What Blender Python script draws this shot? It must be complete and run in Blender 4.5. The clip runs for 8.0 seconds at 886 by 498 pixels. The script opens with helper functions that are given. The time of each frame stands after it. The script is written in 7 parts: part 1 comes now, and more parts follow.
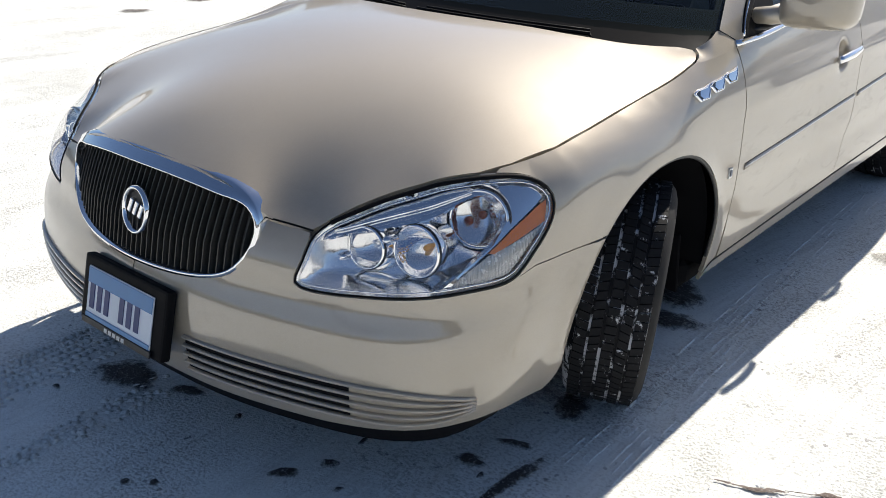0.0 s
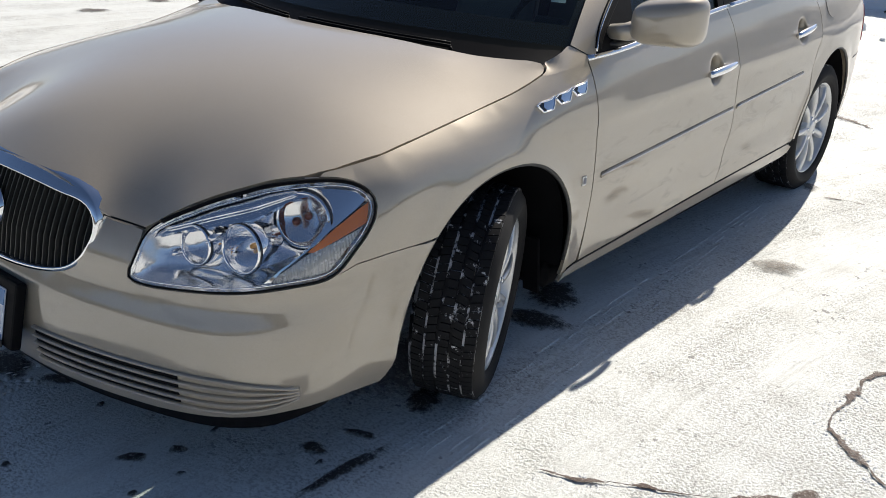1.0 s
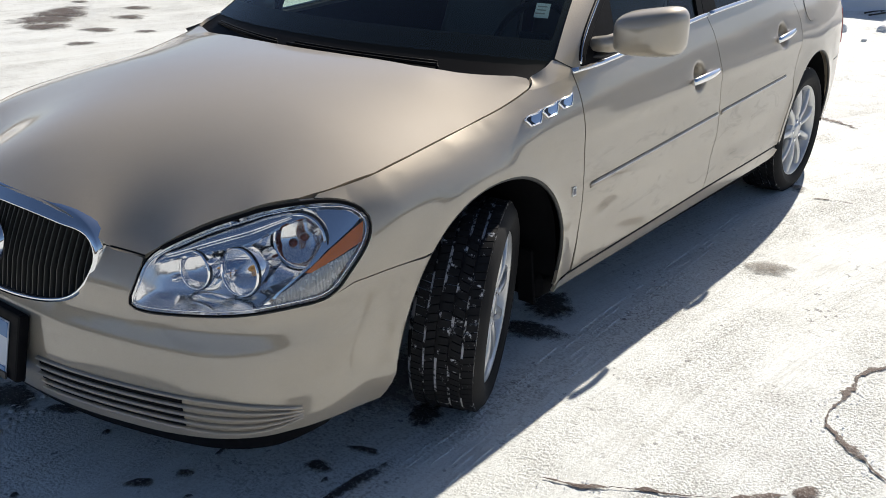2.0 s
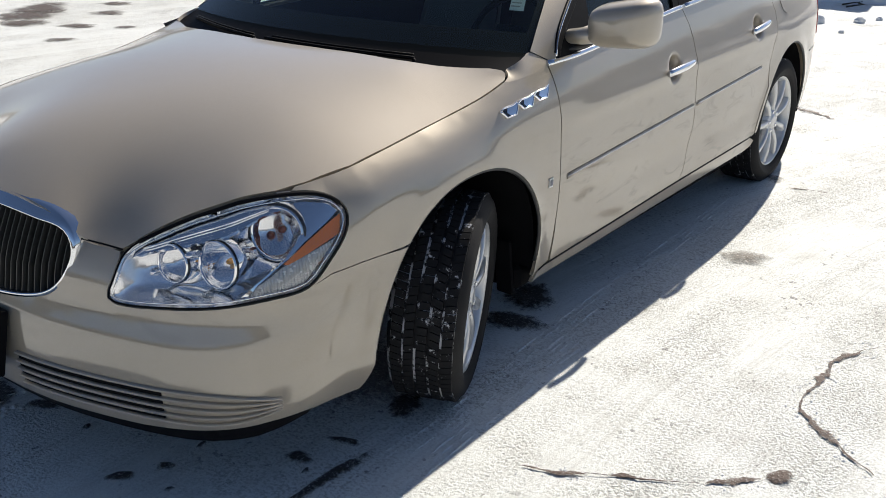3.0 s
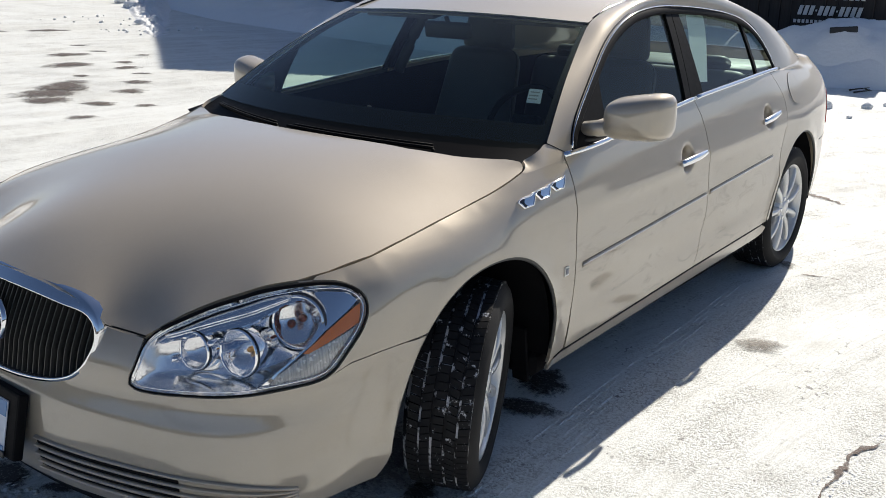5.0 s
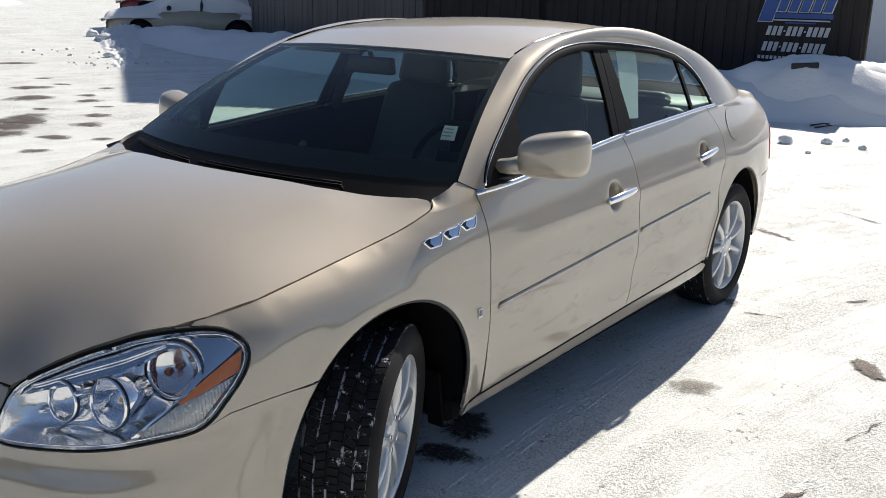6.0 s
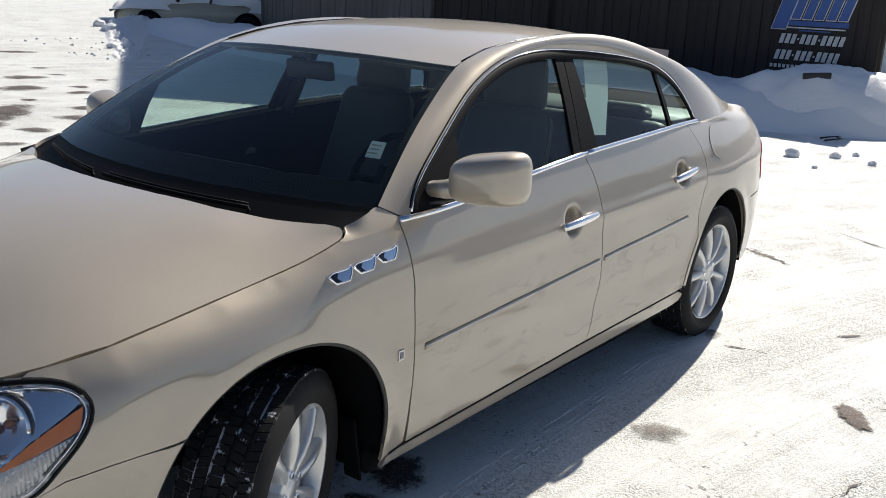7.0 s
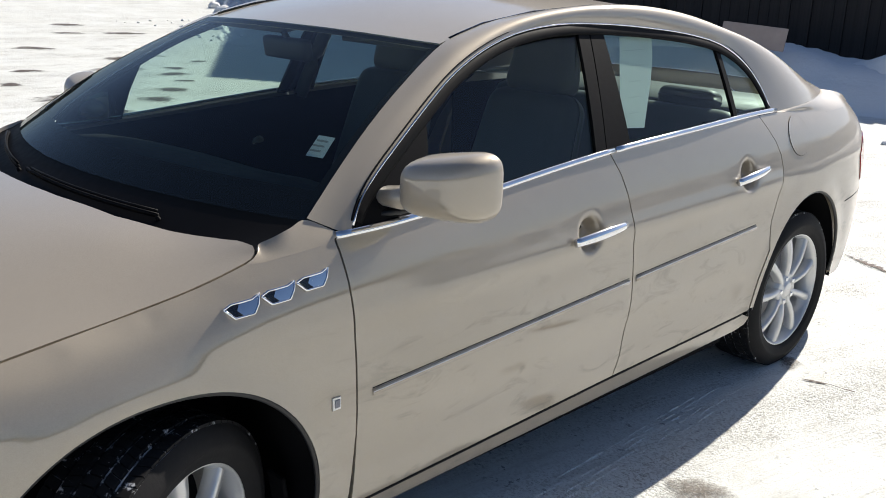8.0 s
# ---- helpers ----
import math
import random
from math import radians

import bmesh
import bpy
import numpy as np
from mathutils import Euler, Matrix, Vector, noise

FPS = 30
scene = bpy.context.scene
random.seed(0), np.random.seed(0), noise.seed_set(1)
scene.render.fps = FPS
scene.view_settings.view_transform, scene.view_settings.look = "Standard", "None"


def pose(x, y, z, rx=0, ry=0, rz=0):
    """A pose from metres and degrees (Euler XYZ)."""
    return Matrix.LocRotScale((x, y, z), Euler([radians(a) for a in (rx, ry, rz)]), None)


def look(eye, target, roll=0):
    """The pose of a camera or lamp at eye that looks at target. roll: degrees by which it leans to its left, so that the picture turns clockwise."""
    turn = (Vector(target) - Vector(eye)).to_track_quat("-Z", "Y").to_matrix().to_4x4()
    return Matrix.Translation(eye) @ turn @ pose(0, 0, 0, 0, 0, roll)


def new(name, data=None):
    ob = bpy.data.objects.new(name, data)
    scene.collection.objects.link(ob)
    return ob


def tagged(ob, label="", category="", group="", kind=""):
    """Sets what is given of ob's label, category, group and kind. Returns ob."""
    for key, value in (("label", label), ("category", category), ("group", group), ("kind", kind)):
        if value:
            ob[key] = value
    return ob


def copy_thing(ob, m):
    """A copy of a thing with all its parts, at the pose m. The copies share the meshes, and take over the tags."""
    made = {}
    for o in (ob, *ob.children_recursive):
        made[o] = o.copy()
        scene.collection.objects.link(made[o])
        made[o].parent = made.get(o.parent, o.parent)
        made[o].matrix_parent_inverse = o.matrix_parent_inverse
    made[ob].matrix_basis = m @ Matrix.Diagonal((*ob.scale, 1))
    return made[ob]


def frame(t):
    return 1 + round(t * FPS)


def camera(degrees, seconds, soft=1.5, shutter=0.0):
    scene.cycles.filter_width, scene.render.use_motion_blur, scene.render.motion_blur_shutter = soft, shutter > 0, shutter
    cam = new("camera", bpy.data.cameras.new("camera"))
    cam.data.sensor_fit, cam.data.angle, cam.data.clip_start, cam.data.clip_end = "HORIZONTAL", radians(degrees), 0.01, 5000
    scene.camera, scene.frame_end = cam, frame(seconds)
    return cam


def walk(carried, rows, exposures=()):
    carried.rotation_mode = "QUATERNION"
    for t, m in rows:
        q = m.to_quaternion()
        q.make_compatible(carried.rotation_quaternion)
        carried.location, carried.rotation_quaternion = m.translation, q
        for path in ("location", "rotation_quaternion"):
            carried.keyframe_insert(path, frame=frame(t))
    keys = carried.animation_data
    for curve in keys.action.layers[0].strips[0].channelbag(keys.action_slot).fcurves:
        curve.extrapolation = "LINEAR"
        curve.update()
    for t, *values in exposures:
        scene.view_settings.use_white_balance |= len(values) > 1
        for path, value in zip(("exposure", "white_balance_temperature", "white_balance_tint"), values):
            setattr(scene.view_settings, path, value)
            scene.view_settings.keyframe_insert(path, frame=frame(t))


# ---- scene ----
cam = camera(51.3, 8.0, soft=0.85, shutter=0.0)
EXPO, KELVIN, SKY, SUN = 0.26, 6600.0, 0.080, 4.9
TINT = 10.5
PAINT = (0.397, 0.340, 0.259)
PATH = [
    (0, (2.032, -2.261, 1.515), (0.862, -0.842, 0.73), 1.6),
    (0.5, (2.247, -2.203, 1.554), (1.109, -0.772, 0.742), -0.1),
    (1, (2.434, -2.101, 1.58), (1.278, -0.667, 0.801), 2.8),
    (1.5, (2.45, -2.118, 1.59), (1.275, -0.683, 0.842), 1.1),
    (3, (2.494, -2.14, 1.591), (1.365, -0.672, 0.836), 0.3),
    (3.5, (2.5, -2.143, 1.59), (1.379, -0.671, 0.83), 0.3),
    (4, (2.498, -2.149, 1.59), (1.365, -0.683, 0.838), 0.0),
    (4.5, (2.487, -2.163, 1.618), (1.319, -0.698, 0.92), 0.0),
    (4.7, (2.477, -2.171, 1.64), (1.289, -0.698, 0.992), 0.7),
    (5.8, (2.563, -2.032, 1.644), (1.431, -0.477, 1.095), -0.2),
    (6, (2.607, -1.938, 1.643), (1.446, -0.4, 1.107), 1.1),
    (6.5, (2.712, -1.728, 1.649), (1.527, -0.202, 1.133), 0.8),
    (7, (2.602, -1.466, 1.657), (1.417, 0.051, 1.116), 2.5),
    (7.5, (2.568, -1.144, 1.626), (1.326, 0.329, 1.089), 0.2),
    (8, (2.546, -0.746, 1.615), (1.176, 0.587, 1.028), 1.8),
]
walk(cam, [(t, look(eye, target, roll)) for t, eye, target, roll in PATH], exposures=[(0.0, EXPO + 0.32, KELVIN, TINT), (0.5, EXPO + 0.18, KELVIN, TINT), (1.0, EXPO, KELVIN, TINT), (7.1, EXPO, KELVIN, TINT), (8.0, EXPO + 0.12, KELVIN, TINT)])

# world and sun: clear winter day, sun behind the car and a little to its right
SUN_WAY = Vector((0.21, -1.32, -1.0)).normalized()
elev = math.asin(-SUN_WAY.z)
world = bpy.data.worlds.new("winter_sky")
scene.world = world
world.use_nodes = True
wn = world.node_tree
sky = wn.nodes.new("ShaderNodeTexSky")
sky.sky_type = "NISHITA"
sky.sun_disc = False
sky.sun_elevation = elev
sky.air_density, sky.dust_density, sky.ozone_density = 0.70, 0.75, 3.0
sky.sun_rotation = math.atan2(-SUN_WAY.x, -SUN_WAY.y)
wn.links.new(sky.outputs[0], wn.nodes["Background"].inputs[0])
wn.nodes["Background"].inputs[1].default_value = SKY
sun = new("sun", bpy.data.lights.new("sun", "SUN"))
sun.data.energy, sun.data.angle, sun.data.color = SUN, radians(0.55), (1.0, 0.95, 0.86)
sun.matrix_world = look((0, 0, 30), Vector((0, 0, 30)) + SUN_WAY)


# ---------- materials ----------
def nodes_of(name):
    m = bpy.data.materials.new(name)
    m.use_nodes = True
    nt = m.node_tree
    return m, nt, nt.nodes["Principled BSDF"]


def add(nt, kind, **sets):
    n = nt.nodes.new(kind)
    for k, v in sets.items():
        n.inputs[k].default_value = v
    return n


def coords(nt, scale=(1, 1, 1), world_space=True):
    if world_space:
        src = nt.nodes.new("ShaderNodeNewGeometry").outputs["Position"]
    else:
        src = nt.nodes.new("ShaderNodeTexCoord").outputs["Object"]
    mp = nt.nodes.new("ShaderNodeMapping")
    mp.inputs["Scale"].default_value = scale
    nt.links.new(src, mp.inputs["Vector"])
    return mp.outputs[0]


def noise_tex(nt, vec, scale, detail=4.0, rough=0.55, distort=0.0):
    n = add(nt, "ShaderNodeTexNoise", Scale=scale, Detail=detail, Roughness=rough, Distortion=distort)
    nt.links.new(vec, n.inputs["Vector"])
    return n.outputs["Fac"]


def ramp(nt, fac, stops):
    r = nt.nodes.new("ShaderNodeValToRGB")
    els = r.color_ramp.elements
    while len(els) < len(stops):
        els.new(0.5)
    for e, (p, c) in zip(els, stops):
        e.position = p
        e.color = (c, c, c, 1) if isinstance(c, (int, float)) else (*c, 1)
    nt.links.new(fac, r.inputs[0])
    return r.outputs[0]


def mix(nt, fac, a, b, mode="MIX"):
    n = nt.nodes.new("ShaderNodeMix")
    n.data_type, n.blend_type = "RGBA", mode
    for sock, val in ((n.inputs[0], fac), (n.inputs[6], a), (n.inputs[7], b)):
        if hasattr(val, "links"):
            nt.links.new(val, sock)
        elif isinstance(val, (int, float)):
            sock.default_value = val
        else:
            sock.default_value = (*val, 1)
    return n.outputs[2]


def bump(nt, bsdf, height, strength, dist):
    b = add(nt, "ShaderNodeBump", Strength=strength, Distance=dist)
    nt.links.new(height, b.inputs["Height"])
    nt.links.new(b.outputs[0], bsdf.inputs["Normal"])
    return b


def plain(name, color, rough=0.5, metal=0.0, var=0.12, scale=20.0, bumpy=0.0, coat=0.0, spec=0.5):
    """A surface with fine variation in colour and gloss."""
    m, nt, b = nodes_of(name)
    v = coords(nt, world_space=False)
    n = noise_tex(nt, v, scale, 5)
    dark = tuple(c * (1 - var) for c in color)
    lite = tuple(min(1, c * (1 + var)) for c in color)
    nt.links.new(mix(nt, n, dark, lite), b.inputs["Base Color"])
    nt.links.new(ramp(nt, n, [(0.2, max(0.0, rough - 0.08)), (0.8, min(1, rough + 0.08))]), b.inputs["Roughness"])
    b.inputs["Metallic"].default_value = metal
    b.inputs["Coat Weight"].default_value = coat
    b.inputs["Specular IOR Level"].default_value = spec
    if bumpy:
        bump(nt, b, noise_tex(nt, v, scale * 6, 3), bumpy, 0.002)
    return m


def paint_material():
    """Champagne metallic car paint with clear coat, thin road-salt film and runs on the lower sides."""
    m, nt, b = nodes_of("champagne_metallic_paint")
    p = coords(nt)
    flake = add(nt, "ShaderNodeTexVoronoi", Scale=900.0)
    nt.links.new(p, flake.inputs["Vector"])
    fl = ramp(nt, flake.outputs["Color"], [(0.0, 0.88), (1.0, 1.1)])
    base = mix(nt, 1.0, PAINT, fl, "MULTIPLY")
    # salt film: streaks that lean with the air flow, in patches on the sides
    st = noise_tex(nt, coords(nt, (3.0, 1.6, 6.0)), 2.2, 6, 0.6, 0.7)
    film = ramp(nt, st, [(0.50, 0.0), (0.75, 0.14)])
    run = noise_tex(nt, coords(nt, (9.0, 2.0, 14.0)), 1.1, 4, 0.55, 2.0)
    runs = ramp(nt, run, [(0.62, 0.0), (0.66, 0.05), (0.71, 0.0)])
    dirty = mix(nt, film, base, (0.42, 0.385, 0.32))
    # splash and runs reach up to the door handles only
    sep = nt.nodes.new("ShaderNodeSeparateXYZ")
    nt.links.new(p, sep.inputs[0])
    low = ramp(nt, sep.outputs["Z"], [(0.66, 1.0), (0.88, 0.0)])
    # none ahead of the front doors, full from there back
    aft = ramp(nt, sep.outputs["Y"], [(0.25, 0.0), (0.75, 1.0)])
    low = mix(nt, 1.0, low, ramp(nt, sep.outputs["Y"], [(0.25, 0.25), (0.75, 1.0)]), "MULTIPLY")
    # browner, darker tone that grows towards the sills
    low_tone = mix(nt, 1.0, ramp(nt, sep.outputs["Z"], [(0.40, 0.42), (0.98, 0.0)]), ramp(nt, st, [(0.3, 0.55), (0.6, 1.0)]), "MULTIPLY")
    low_tone = mix(nt, 1.0, low_tone, aft, "MULTIPLY")
    dirty = mix(nt, low_tone, dirty, (0.36, 0.305, 0.24))
    runs = mix(nt, 1.0, runs, low, "MULTIPLY")
    dirty = mix(nt, runs, dirty, (0.20, 0.17, 0.125))
    sm = noise_tex(nt, coords(nt, (2.0, 1.3, 4.0)), 3.1, 7, 0.65, 1.2)
    dirty = mix(nt, mix(nt, 1.0, ramp(nt, sm, [(0.54, 0.0), (0.66, 0.62)]), low, "MULTIPLY"), dirty, (0.21, 0.185, 0.145))
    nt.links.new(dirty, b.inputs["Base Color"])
    b.inputs["Metallic"].default_value = 0.33
    b.inputs["Specular IOR Level"].default_value = 0.2
    rg = noise_tex(nt, p, 14.0, 5)
    nt.links.new(ramp(nt, rg, [(0.3, 0.54), (0.8, 0.60)]), b.inputs["Roughness"])
    # dry salt dust catches light that grazes the panels
    b.inputs["Sheen Weight"].default_value, b.inputs["Sheen Roughness"].default_value = 0.22, 0.45
    b.inputs["Sheen Tint"].default_value = (1.0, 0.96, 0.90, 1)
    b.inputs["Coat Weight"].default_value = 1.0
    b.inputs["Coat IOR"].default_value = 2.0
    cr = ramp(nt, noise_tex(nt, p, 6.0, 5), [(0.35, 0.05), (0.8, 0.13)])
    nt.links.new(cr, b.inputs["Coat Roughness"])
    return m


def glass_material(name, tint, gloss_rough=0.0):
    """Thin tinted pane: what is behind shows through, the gloss grows by Fresnel."""
    m, nt, b = nodes_of(name)
    nt.nodes.remove(b)
    out = nt.nodes["Material Output"]
    tr = add(nt, "ShaderNodeBsdfTransparent")
    tr.inputs[0].default_value = (*tint, 1)
    gl = add(nt, "ShaderNodeBsdfGlossy", Roughness=gloss_rough)
    fr = add(nt, "ShaderNodeLayerWeight", Blend=0.5)
    pw = nt.nodes.new("ShaderNodeMath")
    pw.operation = "POWER"
    pw.inputs[1].default_value = 5.0
    nt.links.new(fr.outputs["Facing"], pw.inputs[0])
    ma = nt.nodes.new("ShaderNodeMath")
    ma.operation = "MULTIPLY_ADD"
    ma.inputs[1].default_value, ma.inputs[2].default_value = 0.60, 0.055
    nt.links.new(pw.outputs[0], ma.inputs[0])
    mx = nt.nodes.new("ShaderNodeMixShader")
    nt.links.new(ma.outputs[0], mx.inputs[0])
    nt.links.new(tr.outputs[0], mx.inputs[1])
    nt.links.new(gl.outputs[0], mx.inputs[2])
    nt.links.new(mx.outputs[0], out.inputs[0])
    return m


def math_node(nt, op, a, b=None):
    n = nt.nodes.new("ShaderNodeMath")
    n.operation = op
    for sock, v in zip(n.inputs, (a, b)):
        if hasattr(v, "links"):
            nt.links.new(v, sock)
        elif v is not None:
            sock.default_value = v
    return n.outputs[0]


def snow_ground_material():
    """Packed, driven-over snow and ice: granular crust, wheel-polished lanes that bend round the lot, grit and grey slush stains."""
    m, nt, b = nodes_of("packed_snow")
    p = coords(nt)
    # lanes: rings round a far point, so that they bend as the cars turn in
    sep = nt.nodes.new("ShaderNodeSeparateXYZ")
    nt.links.new(p, sep.inputs[0])
    dx, dy = math_node(nt, "SUBTRACT", sep.outputs["X"], 13.5), math_node(nt, "SUBTRACT", sep.outputs["Y"], -0.4)
    rad = math_node(nt, "SQRT", math_node(nt, "ADD", math_node(nt, "MULTIPLY", dx, dx), math_node(nt, "MULTIPLY", dy, dy)))
    arc = math_node(nt, "MULTIPLY", math_node(nt, "ARCTAN2", dy, math_node(nt, "MULTIPLY", dx, -1.0)), 13.0)

    def along(across, length):
        cmb = nt.nodes.new("ShaderNodeCombineXYZ")
        nt.links.new(math_node(nt, "MULTIPLY", rad, across), cmb.inputs[0])
        nt.links.new(math_node(nt, "MULTIPLY", arc, length), cmb.inputs[1])
        return cmb.outputs[0]
    lane = noise_tex(nt, along(3.2, 0.22), 1.0, 4, 0.55, 0.25)
    rib = noise_tex(nt, along(30.0, 1.1), 1.0, 4, 0.6, 0.5)
    big = noise_tex(nt, p, 0.55, 6, 0.6)
    mid = noise_tex(nt, p, 5.0, 6, 0.65)
    fine = noise_tex(nt, p, 85.0, 5, 0.7)
    grit = noise_tex(nt, p, 210.0, 3, 0.6)
    c = mix(nt, ramp(nt, big, [(0.35, 0.0), (0.75, 1.0)]), (0.845, 0.862, 0.835), (0.775, 0.782, 0.735))
    c = mix(nt, ramp(nt, mid, [(0.52, 0.0), (0.82, 0.42)]), c, (0.56, 0.53, 0.475))
    c = mix(nt, ramp(nt, rib, [(0.50, 0.0), (0.72, 0.42)]), c, (0.56, 0.55, 0.51))
    # coarse granular crust, worn smooth where wheels have passed
    patchy = ramp(nt, noise_tex(nt, p, 1.7, 5, 0.6), [(0.36, 0.15), (0.56, 1.0)])
    crust = mix(nt, 1.0, patchy, ramp(nt, lane, [(0.38, 0.20), (0.55, 1.0)]), "MULTIPLY")
    grain = noise_tex(nt, coords(nt, (1.0, 1.15, 1.0)), 92.0, 3, 0.6)
    # shade in the crust's hollows is put into the colour, along the bump
    pits = mix(nt, 1.0, ramp(nt, grain, [(0.47, 0.0), (0.63, 0.82)]), crust, "MULTIPLY")
    c = mix(nt, ramp(nt, fine, [(0.52, 0.0), (0.76, 0.28)]), c, (0.48, 0.46, 0.41))
    c = mix(nt, pits, c, (0.38, 0.365, 0.325))
    c = mix(nt, ramp(nt, grit, [(0.66, 0.0), (0.74, 0.6)]), c, (0.18, 0.16, 0.135))
    # dark slush crumbs lying in clusters
    crowd = ramp(nt, noise_tex(nt, p, 3.6, 4, 0.6), [(0.46, 0.0), (0.62, 1.0)])
    spot = mix(nt, 1.0, ramp(nt, noise_tex(nt, p, 38.0, 3, 0.6), [(0.62, 0.0), (0.66, 0.65)]), crowd, "MULTIPLY")
    c = mix(nt, spot, c, (0.07, 0.066, 0.062))
    nt.links.new(c, b.inputs["Base Color"])
    nt.links.new(ramp(nt, mid, [(0.3, 0.55), (0.7, 0.85)]), b.inputs["Roughness"])
    b.inputs["Specular IOR Level"].default_value = 0.3
    h = mix(nt, 0.5, ramp(nt, fine, [(0.3, 0.3), (0.7, 0.8)]), grit)
    h = mix(nt, mix(nt, 1.0, crust, (0.75, 0.75, 0.75), "MULTIPLY"), h, ramp(nt, grain, [(0.38, 1.0), (0.66, 0.0)]))
    h = mix(nt, 0.35, h, ramp(nt, rib, [(0.3, 1.0), (0.7, 0.0)]))
    bump(nt, b, h, 0.8, 0.008)
    return m


def snow_bank_material():
    m, nt, b = nodes_of("fresh_snow")
    p = coords(nt)
    n = noise_tex(nt, p, 3.0, 6)
    c = mix(nt, n, (0.84, 0.845, 0.84), (0.90, 0.90, 0.89))
    nt.links.new(c, b.inputs["Base Color"])
    b.inputs["Roughness"].default_value = 0.85
    b.inputs["Specular IOR Level"].default_value = 0.25
    bump(nt, b, noise_tex(nt, p, 12.0, 6, 0.65), 0.35, 0.03)
    return m


def tyre_material(name, snowy=0.0, grain=16.0):
    m, nt, b = nodes_of(name)
    p = coords(nt, world_space=False)
    n = noise_tex(nt, p, 14.0, 6, 0.6)
    c = mix(nt, n, (0.007, 0.007, 0.008), (0.022, 0.021, 0.021))
    if snowy:
        sn = noise_tex(nt, p, grain, 5, 0.7)
        c = mix(nt, ramp(nt, sn, [(snowy, 0.0), (snowy + 0.06, 0.85)]), c, (0.72, 0.72, 0.73))
    nt.links.new(c, b.inputs["Base Color"])
    b.inputs["Roughness"].default_value = 0.72
    b.inputs["Specular IOR Level"].default_value = 0.2
    bump(nt, b, noise_tex(nt, p, 120.0, 3), 0.3, 0.002)
    return m


def board_material(name, lite, dark, axis_scale):
    m, nt, b = nodes_of(name)
    p = coords(nt, axis_scale, world_space=False)
    n = noise_tex(nt, p, 3.0, 8, 0.65, 0.6)
    oi = nt.nodes.new("ShaderNodeObjectInfo")
    c = mix(nt, ramp(nt, n, [(0.3, 0.0), (0.75, 1.0)]), dark, lite)
    c = mix(nt, 0.5, c, ramp(nt, oi.outputs["Random"], [(0.0, 0.55), (1.0, 1.0)]), "MULTIPLY")
    nt.links.new(c, b.inputs["Base Color"])
    b.inputs["Roughness"].default_value = 0.85
    bump(nt, b, n, 0.5, 0.01)
    return m


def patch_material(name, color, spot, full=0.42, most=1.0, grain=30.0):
    """Dirt frozen into the snow crust, and shade painted under the car: ragged, thinning out towards its rim, with snow
    grains showing through.
    """
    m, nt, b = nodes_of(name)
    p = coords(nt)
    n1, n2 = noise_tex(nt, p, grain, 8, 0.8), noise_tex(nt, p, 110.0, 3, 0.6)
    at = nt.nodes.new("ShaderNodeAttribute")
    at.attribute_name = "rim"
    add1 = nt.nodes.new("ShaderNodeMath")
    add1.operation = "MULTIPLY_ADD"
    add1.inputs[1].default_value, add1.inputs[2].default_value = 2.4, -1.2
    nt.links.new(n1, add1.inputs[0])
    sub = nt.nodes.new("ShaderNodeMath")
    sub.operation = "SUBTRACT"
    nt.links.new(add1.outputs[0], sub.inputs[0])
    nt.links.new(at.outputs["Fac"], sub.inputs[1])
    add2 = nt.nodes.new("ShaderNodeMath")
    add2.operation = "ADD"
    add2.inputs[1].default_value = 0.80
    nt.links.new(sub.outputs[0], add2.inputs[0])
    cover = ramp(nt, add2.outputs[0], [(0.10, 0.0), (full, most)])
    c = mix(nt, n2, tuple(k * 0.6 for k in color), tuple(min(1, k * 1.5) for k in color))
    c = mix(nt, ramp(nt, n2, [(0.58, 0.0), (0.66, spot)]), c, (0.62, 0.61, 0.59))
    nt.links.new(c, b.inputs["Base Color"])
    b.inputs["Roughness"].default_value = 0.75
    bump(nt, b, n2, 0.7, 0.006)
    nt.links.new(cover, b.inputs["Alpha"])
    return m


def facet_material():
    """Bright reflector pressed in small facets."""
    m, nt, b = nodes_of("facetted_reflector")
    b.inputs["Base Color"].default_value = (0.88, 0.89, 0.92, 1)
    b.inputs["Metallic"].default_value = 1.0
    b.inputs["Roughness"].default_value = 0.07
    v = add(nt, "ShaderNodeTexVoronoi", Scale=150.0)
    nt.links.new(coords(nt, world_space=False), v.inputs["Vector"])
    bump(nt, b, v.outputs["Distance"], 0.14, 0.006)
    return m


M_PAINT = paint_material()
M_SNOW = snow_ground_material()
M_BANK = snow_bank_material()
M_GLASS = glass_material("tinted_window_glass", (0.70, 0.82, 0.775))
M_LENS = glass_material("clear_lamp_cover", (0.98, 0.98, 0.985))
M_CHROME = plain("chrome", (0.82, 0.83, 0.85), 0.06, 1.0, 0.04)
M_REFLECT = plain("lamp_reflector", (0.95, 0.95, 0.95), 0.07, 1.0, 0.04)
M_LAMPBOWL = plain("lamp_housing_silver", (0.94, 0.94, 0.94), 0.15, 0.85, 0.05)
M_FACET = facet_material()
M_ALLOY = plain("painted_alloy", (0.66, 0.66, 0.655), 0.34, 0.60, 0.08, coat=0.4)
M_BLACK = plain("black_plastic", (0.016, 0.016, 0.017), 0.5, 0, 0.25, 30, 0.15)
M_DARK = plain("dark_underbody", (0.008, 0.008, 0.009), 0.9, 0, 0.4, 10, 0.4, 0.0, 0.06)
M_SEAL = plain("window_rubber", (0.006, 0.006, 0.007), 0.6, 0, 0.2, 40, 0.0, 0.0, 0.09)
M_GLOSSBLACK = plain("gloss_black_trim", (0.010, 0.010, 0.012), 0.12, 0, 0.2, 30, coat=0.5)
